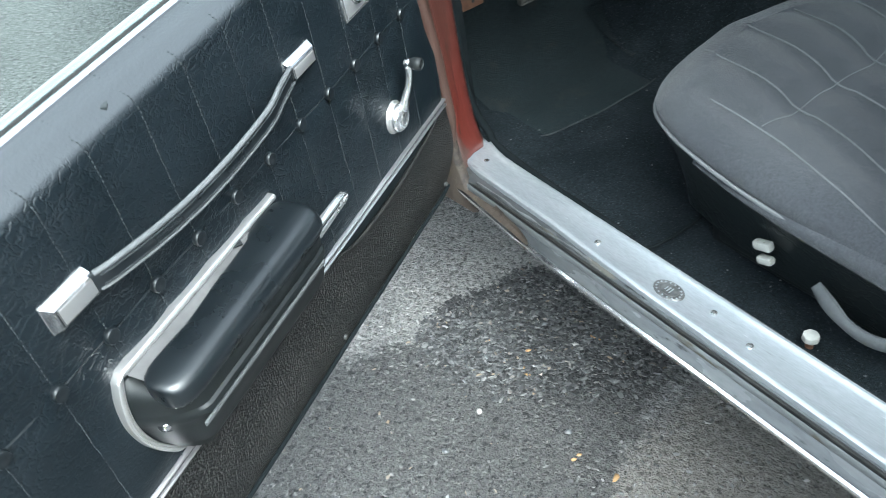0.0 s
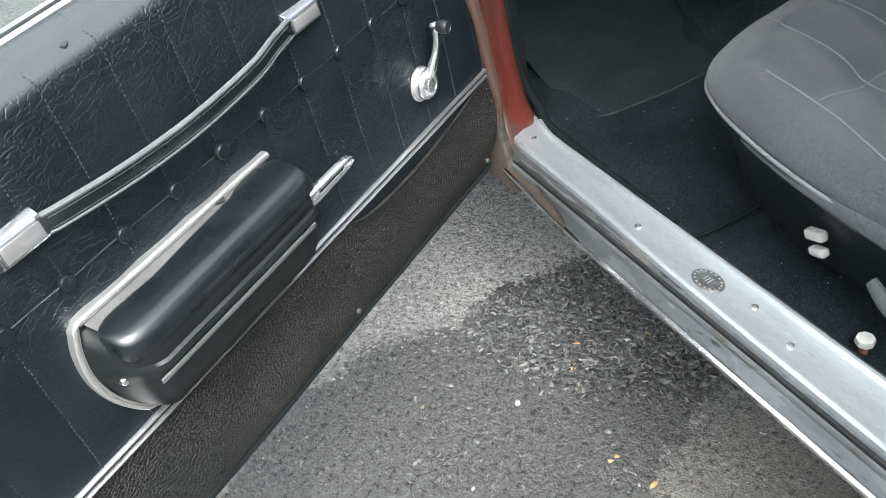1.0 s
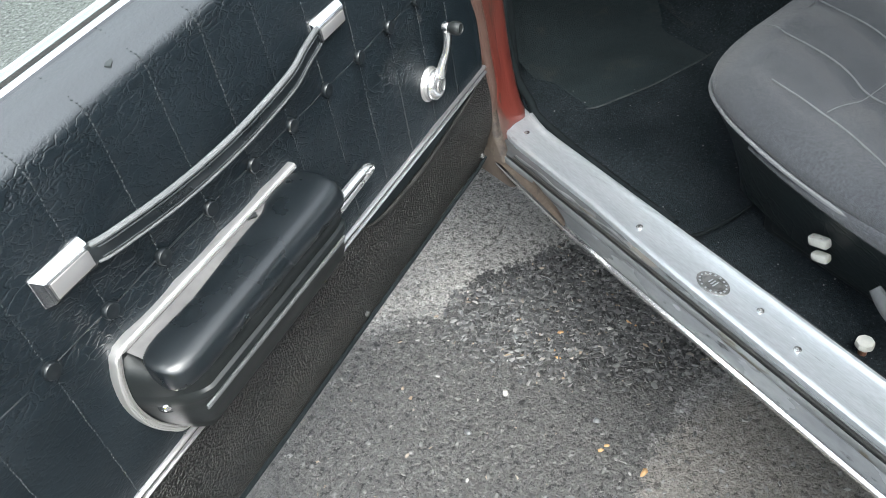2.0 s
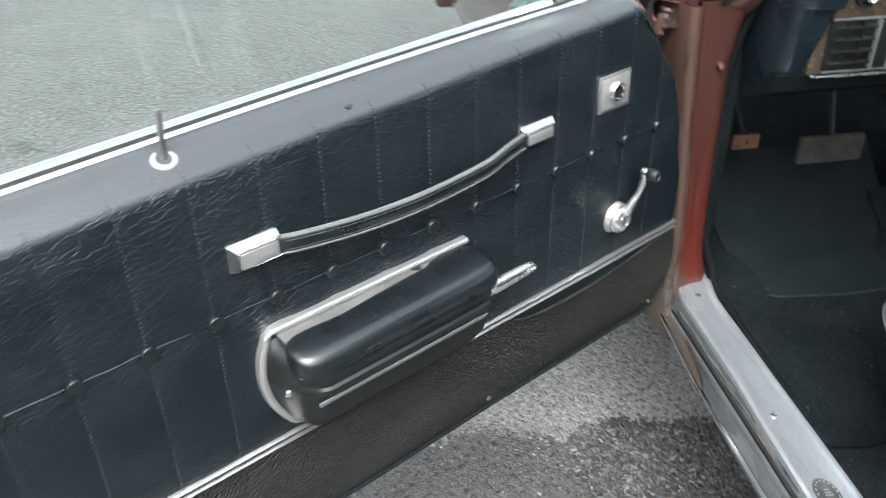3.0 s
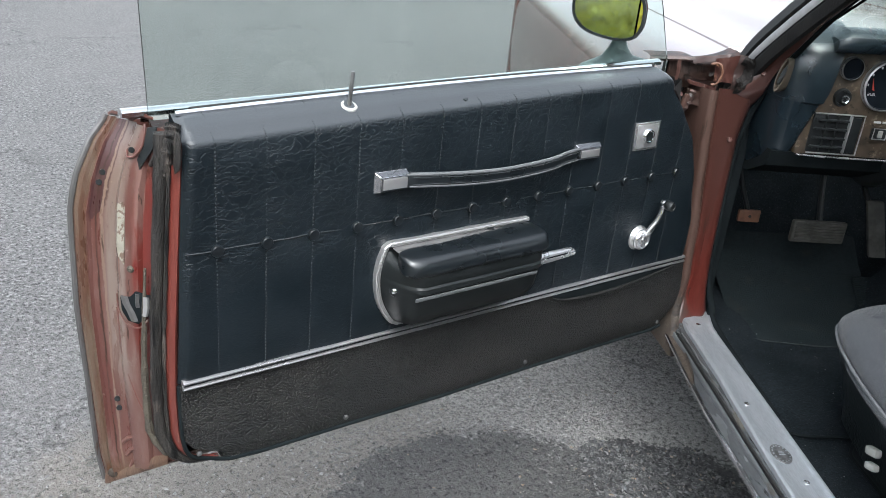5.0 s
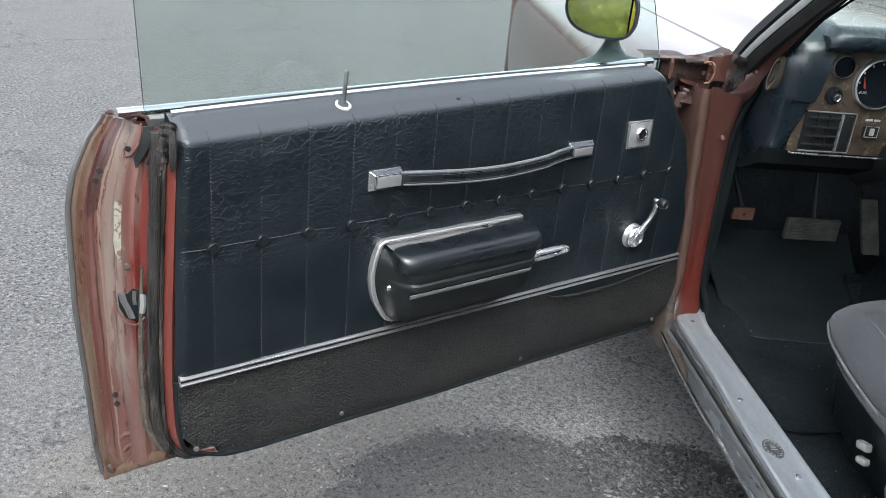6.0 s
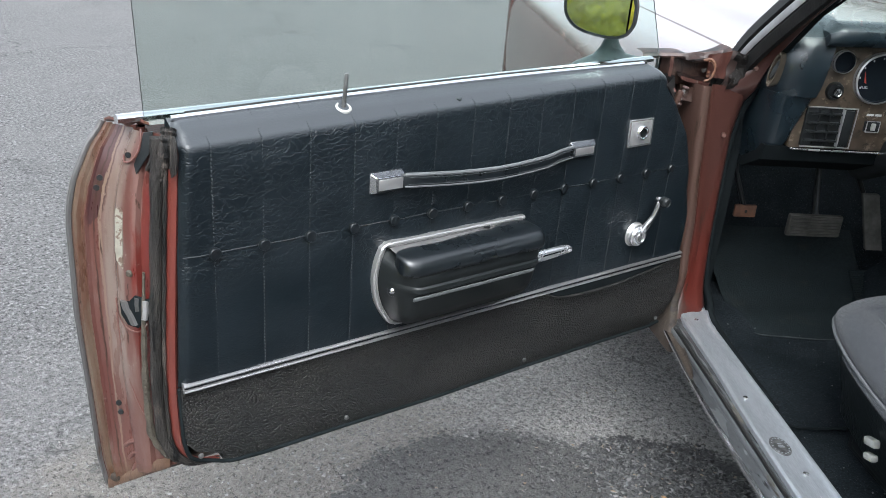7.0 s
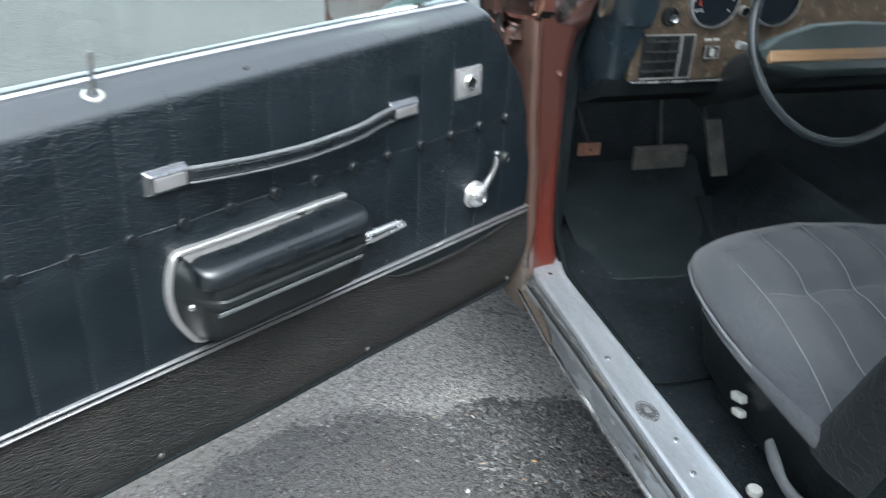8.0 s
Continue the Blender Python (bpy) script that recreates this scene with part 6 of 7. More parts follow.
part("lint", bm, PIPING, carpet, kind="stuff")
mat = thing("floor_mat", CAR, (0.35, 0.5, 0.26), "dusty black rubber floor mat with ribs", "floor mat")
rows = []
for u in np.linspace(0, 1, 30):
    r = 0.185 + 0.44 * u
    f0 = 0.384 - 0.022 * math.sin(math.pi * u) + 0.03 * max(0, 1 - u / 0.08) ** 2
    rows.append([(r, f0 + (0.78 - f0) * v, 0.2540 - 0.006 * max(0, 1 - u / 0.07) + 0.004 * noise.noise(Vector((r * 9, (f0 + (0.78 - f0) * v) * 7, 1))) + 0.028 * max(0, 1 - (r - 0.05) / 0.06) ** 2 + 0.14 * max(0, f0 + (0.78 - f0) * v - 0.52) + 0.30 * max(0, f0 + (0.78 - f0) * v - 0.58) + 0.5 * max(0, f0 + (0.78 - f0) * v - 0.7)) for v in np.linspace(0, 1, 14)])
part("mat_sheet", loft(rows, closed=False), MAT, mat)
part("mat_edge", tube([row[0] for row in rows], 0.0018, 8), MATEDGE, mat, "pale worn edge")
bm = bmesh.new()
for k in range(34):
    f = 0.47 + 0.006 * k
    box(0.545 + 0.0012 * k, 0.66, f, f + 0.003, 0.254 + 0.14 * max(0, f - 0.52) + 0.30 * max(0, f - 0.58), 0.2645 + 0.14 * max(0, f - 0.52) + 0.30 * max(0, f - 0.58), bm=bm)
part("mat_ribs", bm, MAT, mat, smooth=False, kind="stuff")

# ---- loose bolt ----
bolt = thing("bolt", CAR, (0.094, -0.360, 0.262), "loose rusty bolt with a pale capped head", "bolt")
part("bolt_shank", lathe([(0.0, 0.0), (0.006, 0.0), (0.0065, 0.02), (0.0, 0.022)], (0.094, -0.360, 0.262), (0.02, 0.0, 1), 12), ORANGE, bolt)
part("bolt_head", lathe([(0.0, 0.020), (0.0125, 0.020), (0.0135, 0.024), (0.012, 0.030), (0.0, 0.031)], (0.094, -0.360, 0.262), (0.02, 0.0, 1), 8), WHITE, bolt)

# ---- driver's seat ----
def seat_outline(grow, z, back=-0.52):
    """The cushion's plan: straight sides, rounded front corners, a nearly straight front."""
    left, right, front = 0.088 - grow, 0.73 + grow, 0.095 + grow
    side = [(0.002, -0.40), (0.003, -0.28), (0.010, -0.18), (0.026, -0.085), (0.043, -0.030), (0.068, 0.015 + grow * 0.7), (0.110, 0.047 + grow), (0.175, 0.072 + grow), (0.260, 0.087 + grow)]
    path = [(left + 0.002, back)] + [(left + a, c) for a, c in side] + [(0.41, front)] + [(right - a, c) for a, c in side[::-1]] + [(right - 0.002, back)]
    return [Vector((p.x, p.y, z)) for p in curve([(a, c, 0) for a, c in path], 4)]


rings = []
for g, z in ((-0.060, 0.31), (-0.050, 0.36), (-0.030, 0.42), (-0.008, 0.468), (-0.001, 0.484)):
    rings.append(seat_outline(g, z))
seat = component("seat", CAR, (0.36, -0.2, 0.27), loft(rings, closed=True, caps=True), SIDE, "charcoal cloth car seat with pale seams and black vinyl sides")
rings = []
for g, z in ((-0.003, 0.484), (0.002, 0.492), (0.002, 0.502), (-0.006, 0.514), (-0.022, 0.524), (-0.046, 0.531)):
    rings.append([p + Vector((0, 0, 0.010 * math.sin(p.y * 5 + 1))) for p in seat_outline(g, z)])
bm = loft(rings, closed=True, caps=False)
mid, last = rings[-1], len(rings[-1]) - 1
rungs = []
for k in range(last // 2 + 1):
    a, c = mid[k], mid[last - k]
    row = []
    for u in np.linspace(0, 1, 41):
        q = a.lerp(c, u)
        rim = min(1.0, 10 * min(u, 1 - u)) * min(1.0, max(0.0, (last // 2 - k) / 5))
        lean = 0.30 * min(0.0, q.y + 0.02)
        puff = 0.007 * rim * abs(math.sin(math.pi * (q.x - 0.300 - lean) / 0.100))
        dent = 0.011 * rim * math.exp(-((q.y + 0.167) / 0.024) ** 2) * max(0.0, 1 - ((q.x - 0.42) / 0.26) ** 4)
        row.append(q + Vector((0, 0, puff - dent - 0.006 * rim)))
    rungs.append(row)
loft(rungs, closed=False, bm=bm)
bmesh.ops.remove_doubles(bm, verts=bm.verts, dist=0.0008)
cushion = part("seat_cushion", bm, CLOTH, seat, "charcoal ribbed cloth cushion")
edge = [p + Vector((0, 0, 0.010 * math.sin(p.y * 5 + 1) + 0.002)) for p in seat_outline(0.003, 0.485)]
part("seat_piping", tube(edge, 0.0032, 8), SEAM, seat, "pale grey edge piping")
welt = [q for q in seat_outline(-0.004, 0.476) if q.x < 0.12 and q.y < -0.09]
part("seat_welt", tube(welt, [0.004 + 0.016 * min(1.0, (-0.09 - q.y) / 0.36) for q in welt], 12), CLOTH, seat, "rolled grey side bolster")


SEAMS = [[(0.192, -0.062), (0.180, -0.18), (0.155, -0.285), (0.125, -0.39), (0.100, -0.47)], [(0.301, 0.050), (0.296, -0.068), (0.270, -0.170), (0.246, -0.275), (0.212, -0.37), (0.190, -0.45)], [(0.410, 0.062), (0.402, -0.057), (0.367, -0.170), (0.343, -0.28), (0.310, -0.42)],
         [(0.505, 0.062), (0.500, -0.060), (0.462, -0.170), (0.438, -0.30), (0.410, -0.45)], [(0.600, 0.045), (0.592, -0.060), (0.555, -0.170), (0.530, -0.30), (0.500, -0.45)]]


def on_seat(r, f):
    """The height of the cushion at a place, by dropping on it from above."""
    ok, spot, normal, face = cushion.ray_cast(Vector((r, f, 0.70)) - BASE[cushion.name], Vector((0, 0, -1)))
    return (spot if ok else Vector((r, f, 0.53)) - BASE[cushion.name]) + BASE[cushion.name]


for line in SEAMS:
    path = [on_seat(q.x, q.y) + Vector((0, 0, 0.0006)) for q in curve([(a, c, 0) for a, c in line], 6)]
    part("seat_seam", tube(path, 0.0014, 6), SEAM, seat, "pale seam")
part("cross_seam", tube([on_seat(r, -0.167 + 0.003 * math.sin(r * 40)) + Vector((0, 0, -0.0002)) for r in np.linspace(0.19, 0.64, 28)], 0.0009, 6), SEAM, seat)
# backrest
rings = []
for k in range(13):
    v = k / 12
    z, f = 0.46 + 0.52 * v, -0.455 - 0.20 * v
    w = 0.27 * (1 - 0.25 * v ** 3)
    t = 0.11 - 0.05 * v
    e = 0.045
    x0, x1 = 0.37 - w - 0.03, 0.37 + w + 0.03
    rings.append([(x0, f - 0.05, z), (x0 + 0.004, f - 0.01, z), (x0 + 0.02, f + 0.018, z), (x0 + e, f + 0.03, z), (0.37 - 0.12, f + 0.012, z), (0.37, f + 0.008, z), (0.37 + 0.12, f + 0.012, z), (x1 - e, f + 0.03, z), (x1 - 0.02, f + 0.018, z), (x1 - 0.004, f - 0.01, z), (x1, f - 0.05, z), (x1 - 0.01, f - t, z), (x0 + 0.01, f - t, z)])
top = [(0.37 + (x - 0.37) * 0.8, f - 0.02, z + 0.03) for x, f, z in rings[-1]]
part("backrest", loft(rings + [top]), SIDE, seat, "black backrest")
part("seat_rail", box(0.185, 0.225, -0.5, -0.09, 0.262, 0.32, 0.004), BLACK, seat)
part("seat_base", box(0.175, 0.58, -0.50, -0.11, 0.275, 0.33, 0.01), BLACK, seat)
for c, s in (((0.120, -0.241, 0.381), 1.0), ((0.122, -0.247, 0.353), 0.85)):
    bm = box(c[0] - 0.007, c[0] + 0.008, c[1] - 0.016 * s, c[1] + 0.016 * s, c[2] - 0.008 * s, c[2] + 0.008 * s, 0.004)
    bm.transform(Matrix.Translation(c) @ Matrix.Rotation(radians(-18), 4, "X") @ Matrix.Translation(-Vector(c)))
    part("trim_clip", bm, WHITE, seat, "off-white plastic clip")
lever = curve([(0.112, -0.342, 0.372), (0.107, -0.372, 0.355), (0.104, -0.405, 0.341), (0.104, -0.44, 0.338), (0.108, -0.48, 0.348)], 5)
part("recliner_lever", tube(lever, [0.012 + 0.004 * math.sin(math.pi * min(1, i / 9)) for i in range(len(lever))], 10, flat=0.5), PIPING, seat, "pale grey plastic lever")

# ---- dashboard ----
FD = 0.33
top = []
for r in (0.17, 0.20, 0.26, 0.40, 0.60, 0.80, 1.1, 1.38):
    lift = 0.006 * min(1, max(0, (r - 0.1) / 0.2))
    top.append([(r, f, z + lift) for f, z in ((0.62, 0.88), (0.55, 0.935), (0.46, 0.992), (0.39, 1.024), (0.335, 1.037), (0.305, 1.035), (0.288, 1.026), (0.280, 1.012), (0.282, 0.996), (0.292, 0.986), (0.335, 0.982), (0.36, 0.975), (0.60, 0.90))])
top.insert(0, [(0.150, 0.40 + (f - 0.46) * 0.6, 0.985 + (z - 0.985) * 0.62) for r, f, z in top[0]])
dash = component("dashboard", CAR, (0.6, 0.4, 0.70), loft(top), DASH, "black padded dashboard with a burl woodgrain instrument panel")
end = []
for z, r0, r1, f in ((0.70, 0.085, 0.128, 0.40), (0.735, 0.080, 0.130, 0.352), (0.77, 0.076, 0.135, 0.330), (0.82, 0.072, 0.146, 0.318), (0.878, 0.068, 0.160, 0.308)):
    end.append([(r0, 0.47, z), (r0, f + 0.04, z), (r0 + 0.010, f + 0.012, z), (r0 + 0.024, f, z), (r1 - 0.010, f, z), (r1, f + 0.012, z), (r1, 0.47, z)])
part("dash_end_lower", loft(end), DASH, dash, "black moulded end of the dash")
end = []
for z, r0, r1, f in ((0.868, 0.076, 0.158, 0.318), (0.876, 0.066, 0.163, 0.303), (0.90, 0.062, 0.167, 0.297), (0.93, 0.061, 0.171, 0.296), (0.957, 0.062, 0.175, 0.298), (0.980, 0.066, 0.180, 0.304), (0.998, 0.074, 0.186, 0.314), (1.011, 0.085, 0.193, 0.328), (1.022, 0.101, 0.200, 0.348), (1.030, 0.122, 0.208, 0.372), (1.036, 0.150, 0.215, 0.41), (1.037, 0.170, 0.216, 0.44)):
    rear = max(f + 0.080, 0.52 - 1.4 * max(0.0, z - 0.95))
    end.append([(r0, rear, z), (r0, f + 0.075, z), (r0 + 0.005, f + 0.045, z), (r0 + 0.014, f + 0.022, z), (r0 + 0.030, f + 0.006, z), (0.5 * (r0 + r1) + 0.006, f - 0.001, z), (r1 - 0.020, f - 0.002, z), (r1 - 0.006, f + 0.002, z), (r1, f + 0.014, z), (r1, rear, z)])
part("dash_end", loft(end), DASH, dash, "padded black end of the dash")
pod = lambda k, d: [Vector((0.056, 0.316, 0.928)) + Vector((-0.85, -0.50, 0.0)) * d + Vector((-0.50, 0.85, 0.0)) * (0.010 * k * math.cos(a)) + Vector((0.006 * math.sin(a), 0, 0.037 * k * math.sin(a))) for a in (i * math.tau / 24 for i in range(24))]
part("demister_duct", loft([pod(0.9, -0.04), pod(1.0, -0.01), pod(1.02, 0.0), pod(0.95, 0.004), pod(0.78, 0.003), pod(0.7, -0.006)]), DUCT, dash, "tan plastic duct end")
part("duct_hole", loft([pod(0.55, -0.004), pod(0.5, 0.0), pod(0.3, 0.001)]), BLACK, dash)
panel = part("instrument_panel", box(0.134, 0.86, FD, FD + 0.03, 0.757, 0.988, 0.002), WOOD, dash, "brown burl woodgrain panel")
part("panel_trim", tube([(0.136, FD - 0.006, 0.7575), (0.142, FD - 0.008, 0.756), (0.20, FD - 0.008, 0.755), (0.86, FD - 0.008, 0.755)], 0.0024, 8), BRIGHT, panel, "bright lower trim")
part("under_dash", loft([[(r, f, z) for f, z in ((FD + 0.005, 0.757), (FD + 0.02, 0.72), (FD + 0.10, 0.68), (0.60, 0.66), (0.60, 0.757))] for r in (0.085, 0.5, 1.38)]), LINING, dash)
part("glove_side", box(0.87, 1.38, FD, FD + 0.05, 0.70, 0.965, 0.01), DASH, dash)
# vent
part("air_vent", box(0.156, 0.268, FD - 0.006, FD + 0.004, 0.764, 0.852, 0.003), BLACK, panel, "black louvred vent")
part("vent_frame", tube([(0.156, FD - 0.008, 0.852), (0.270, FD - 0.008, 0.852), (0.270, FD - 0.008, 0.763), (0.156, FD - 0.008, 0.763)], 0.0020, 6), DULL, panel, "thin bright frame")
for k in range(4):
    part("louvre", box(0.160, 0.234, FD - 0.015, FD - 0.004, 0.776 + 0.020 * k, 0.7805 + 0.020 * k, 0.0012), BLACK, panel)
for x in (0.182, 0.208):
    part("vent_vane", box(x, x + 0.0025, FD - 0.013, FD - 0.004, 0.768, 0.848), BLACK, panel)
part("vent_divider", box(0.2365, 0.2395, FD - 0.015, FD - 0.004, 0.766, 0.850, 0.0008), DULL, panel)
part("vent_slot", box(0.242, 0.264, FD - 0.011, FD - 0.004, 0.769, 0.847, 0.001), BLACK, panel)


def dial(r, z, radius, name, label):
    g = part(name, lathe([(0.0, 0.002), (radius * 0.93, 0.002), (radius * 0.96, 0.010), (radius, 0.012), (radius * 1.05, 0.008), (radius * 1.06, -0.002)], (r, FD, z), (0, -1, 0), 32), DIAL, panel, label)
    bm = lathe([(radius * 0.95, 0.004), (radius * 0.98, 0.013), (radius * 1.04, 0.011), (radius * 1.07, 0.0)], (r, FD, z), (0, -1, 0), 32)
    part("dial_ring", bm, DULL, panel)
    return g


dial(0.210, 0.952, 0.0235, "gauge", "small round gauge")
part("cigar_lighter", lathe([(0.0, 0.001), (0.013, 0.001), (0.015, 0.008), (0.018, 0.008), (0.020, 0.003), (0.0205, -0.001)], (0.208, FD, 0.888), (0, -1, 0), 24), BLACK, panel, "round knob with a metal centre")
part("lighter_cap", lathe([(0.0, 0.012), (0.004, 0.012), (0.005, 0.009), (0.008, 0.012), (0.0095, 0.010), (0.0095, 0.0)], (0.212, FD, 0.886), (0, -1, 0), 18), CHROME, panel)
dial(0.300, 0.920, 0.053, "fuel_gauge", "large round blue-black fuel gauge with a red needle")
part("fuel_needle", plate([(0.268, FD - 0.004, 0.910), (0.273, FD - 0.004, 0.908), (0.264, FD - 0.004, 0.934)], (0, -0.002, 0)), NEEDLE, panel)
dial(0.445, 0.920, 0.053, "speedometer", "large round dark dial")
dial(0.373, 0.897, 0.010, "warning_lamp", "small dark lamp")
dial(0.560, 0.945, 0.024, "gauge", "small round gauge")
for k in range(9):
    a = radians(210 - 30 * k)
    part("dial_mark", box(0.300 + 0.043 * math.cos(a) - 0.001, 0.300 + 0.043 * math.cos(a) + 0.001, FD - 0.0045, FD - 0.0025, 0.920 + 0.043 * math.sin(a) - 0.002, 0.920 + 0.043 * math.sin(a) + 0.002), PRINT, panel, smooth=False)
part("switch_frame", box(0.296, 0.332, FD - 0.006, FD + 0.002, 0.802, 0.826, 0.003), BLACK, panel)
part("switch_rim", tube([(0.300, FD - 0.006, 0.802), (0.330, FD - 0.006, 0.802), (0.330, FD - 0.006, 0.826), (0.300, FD - 0.006, 0.826), (0.300, FD - 0.006, 0.802)], 0.0015, 6), DULL, panel)
part("rocker_switch", box(0.310, 0.320, FD - 0.010, FD - 0.004, 0.806, 0.822, 0.0015), WHITE, panel, "white rocker switch")
for x0, x1 in ((0.297, 0.313), (0.317, 0.331)):
    part("switch_caption", box(x0, x1, FD - 0.0015, FD + 0.001, 0.837, 0.8415), PRINT, panel, "worn pale caption", smooth=False)
fuel = bpy.data.curves.new("dial_text", "FONT")
fuel.body, fuel.size, fuel.align_x, fuel.extrude = "FUEL", 0.008, "CENTER", 0.0002
word = new("dial_text", fuel)
word.data.materials.append(PRINT)
word.parent = dash
word.matrix_basis = Matrix.Translation(Vector((0.272, FD - 0.0035, 0.897)) - BASE[dash.name]) @ Matrix.Rotation(radians(90), 4, "X")

# ---- steering wheel and column ----
C, TILTW = Vector((0.40, 0.05, 0.89)), Matrix.Rotation(radians(-25), 3, "X")
ring = [Vector((0.390, 0.05, 0.904)) + TILTW @ Vector((0.179 * math.cos(a), 0, 0.179 * math.sin(a))) for a in (k * math.tau / 64 for k in range(65))]
wheel = component("steering_wheel", CAR, (0.40, 0.20, 0.80), tube(ring, 0.0088, 12), WHEEL, "thin black steering wheel with a wood-trimmed horn bar")


def on_wheel(points, depth):
    return [C + TILTW @ Vector((x, -depth, z)) for x, z in points]


bm = bmesh.new()
outline = [(-0.185, 0.000), (-0.17, -0.028), (-0.10, -0.045), (0.10, -0.045), (0.17, -0.028), (0.185, 0.0), (0.15, 0.022), (0.08, 0.042), (0.0, 0.046), (-0.08, 0.042), (-0.15, 0.022)]
loft([on_wheel(outline, -0.02), on_wheel(outline, 0.018), on_wheel([(x * 0.95, z * 0.85) for x, z in outline], 0.028)], bm=bm)
part("horn_bar", bm, HORN, wheel, "dark green padded horn bar")
strip = [(-0.172, -0.024), (0.172, -0.024), (0.174, -0.014), (0.172, -0.004), (-0.172, -0.004), (-0.174, -0.014)]
part("wood_strip", loft([on_wheel(strip, 0.02), on_wheel(strip, 0.031), on_wheel([(x * 0.98, z * 0.9 - 0.001) for x, z in strip], 0.033)]), GRAIN, wheel, "light woodgrain strip")
part("column", tube([C + TILTW @ Vector((0, 0.0, 0)), C + TILTW @ Vector((0, 0.10, 0)), C + TILTW @ Vector((0, 0.45, 0))], [0.035, 0.045, 0.05], 20), BLACK, wheel)
part("indicator_stalk", tube([C + TILTW @ Vector((-0.03, 0.12, 0.01)), C + TILTW @ Vector((-0.09, 0.11, 0.02)), C + TILTW @ Vector((-0.145, 0.10, 0.03))], [0.005, 0.006, 0.008], 10), DULL, wheel, "metal stalk")

# ---- pedals ----
brake = component("brake_pedal", CAR, (0.40, 0.66, 0.47), box(0.325, 0.475, 0.585, 0.603, 0.440, 0.502, 0.006), PEDAL, "worn ribbed rubber brake pedal")
for k in range(7):
    part("pedal_rib", box(0.332, 0.468, 0.581, 0.587, 0.446 + 0.008 * k, 0.450 + 0.008 * k), PEDAL, brake, smooth=False)
part("pedal_arm", tube([(0.40, 0.60, 0.50), (0.40, 0.63, 0.58), (0.40, 0.66, 0.70)], 0.008, 8), BLACK, brake)
gas = component("accelerator_pedal", CAR, (0.56, 0.62, 0.48), plate([(0.553, 0.575, 0.412), (0.602, 0.575, 0.412), (0.572, 0.61, 0.560), (0.524, 0.61, 0.560)], (0, 0.014, 0), 0.004), PEDAL, "worn black accelerator pedal")
part("pedal_arm", tube([(0.56, 0.61, 0.50), (0.53, 0.70, 0.62)], 0.007, 8), BLACK, gas)
park = component("parking_brake_pedal", CAR, (0.20, 0.62, 0.50), box(0.172, 0.232, 0.592, 0.604, 0.486, 0.520, 0.004), ORANGE, "rusty orange parking brake pedal")
part("pedal_hole", lathe([(0.0, 0.0), (0.004, 0.0), (0.0, 0.001)], (0.203, 0.5915, 0.503), (0, -1, 0), 10), BLACK, park)
part("pedal_arm", tube([(0.20, 0.60, 0.51), (0.17, 0.63, 0.60), (0.16, 0.66, 0.72)], 0.007, 8), BLACK, park)

# ---- road wheels ----
for r, f in ((-0.02, 1.35), (1.42, 1.35), (-0.02, -1.50), (1.42, -1.50)):
    hub = Vector((r, f, 0.335 + LOW))
    tyre = part("tyre", lathe([(0.20, -0.09), (0.30, -0.10), (0.33, -0.08), (0.335, -0.03), (0.335, 0.03), (0.33, 0.08), (0.30, 0.10), (0.20, 0.09)], hub, (1, 0, 0), 40), RUBBER, car, "black tyre")
    part("wheel_rim", lathe([(0.0, -0.05), (0.08, -0.06), (0.19, -0.04), (0.205, -0.085), (0.21, -0.05), (0.21, 0.05), (0.205, 0.085), (0.19, 0.04), (0.08, 0.06), (0.0, 0.05)], hub, (1, 0, 0), 40), DULL, tyre)


# ---- stones on the asphalt ----
def stone_material(name, dark, light, rough):
    m, n, l, b = nodes_of(name)
    geo = n.new("ShaderNodeNewGeometry")
    ramp = n.new("ShaderNodeValToRGB")
    e = ramp.color_ramp.elements
    e[0].color, e[1].color = (*dark, 1), (*light, 1)
    mid = e.new(0.8)
    mid.color = (*[(a * 0.6 + c * 0.4) for a, c in zip(dark, light)], 1)
    top = e.new(0.975)
    top.color = (*light, 1)
    tan = e.new(0.985)
    tan.color = (0.24, 0.18, 0.12, 1)
    l.new(geo.outputs["Random Per Island"], ramp.inputs[0])
    tex = n.new("ShaderNodeTexNoise")
    tex.inputs["Scale"].default_value = 300
    mix = n.new("ShaderNodeMix")
    mix.data_type, mix.blend_type = "RGBA", "OVERLAY"
    mix.inputs[0].default_value = 0.5
    l.new(ramp.outputs[0], mix.inputs[6])
    l.new(tex.outputs[0], mix.inputs[7])
    l.new(mix.outputs[2], b.inputs["Base Color"])
    b.inputs["Roughness"].default_value = rough
    return m


PHI = (1 + 5 ** 0.5) / 2
ICO = np.array([(-1, PHI, 0), (1, PHI, 0), (-1, -PHI, 0), (1, -PHI, 0), (0, -1, PHI), (0, 1, PHI), (0, -1, -PHI), (0, 1, -PHI), (PHI, 0, -1), (PHI, 0, 1), (-PHI, 0, -1), (-PHI, 0, 1)]) / 1.9
FACES = [(0, 11, 5), (0, 5, 1), (0, 1, 7), (0, 7, 10), (0, 10, 11), (1, 5, 9), (5, 11, 4), (11, 10, 2), (10, 7, 6), (7, 1, 8), (3, 9, 4), (3, 4, 2), (3, 2, 6), (3, 6, 8), (3, 8, 9), (4, 9, 5), (2, 4, 11), (6, 2, 10), (8, 6, 7), (9, 8, 1)]
rng = np.random.default_rng(5)


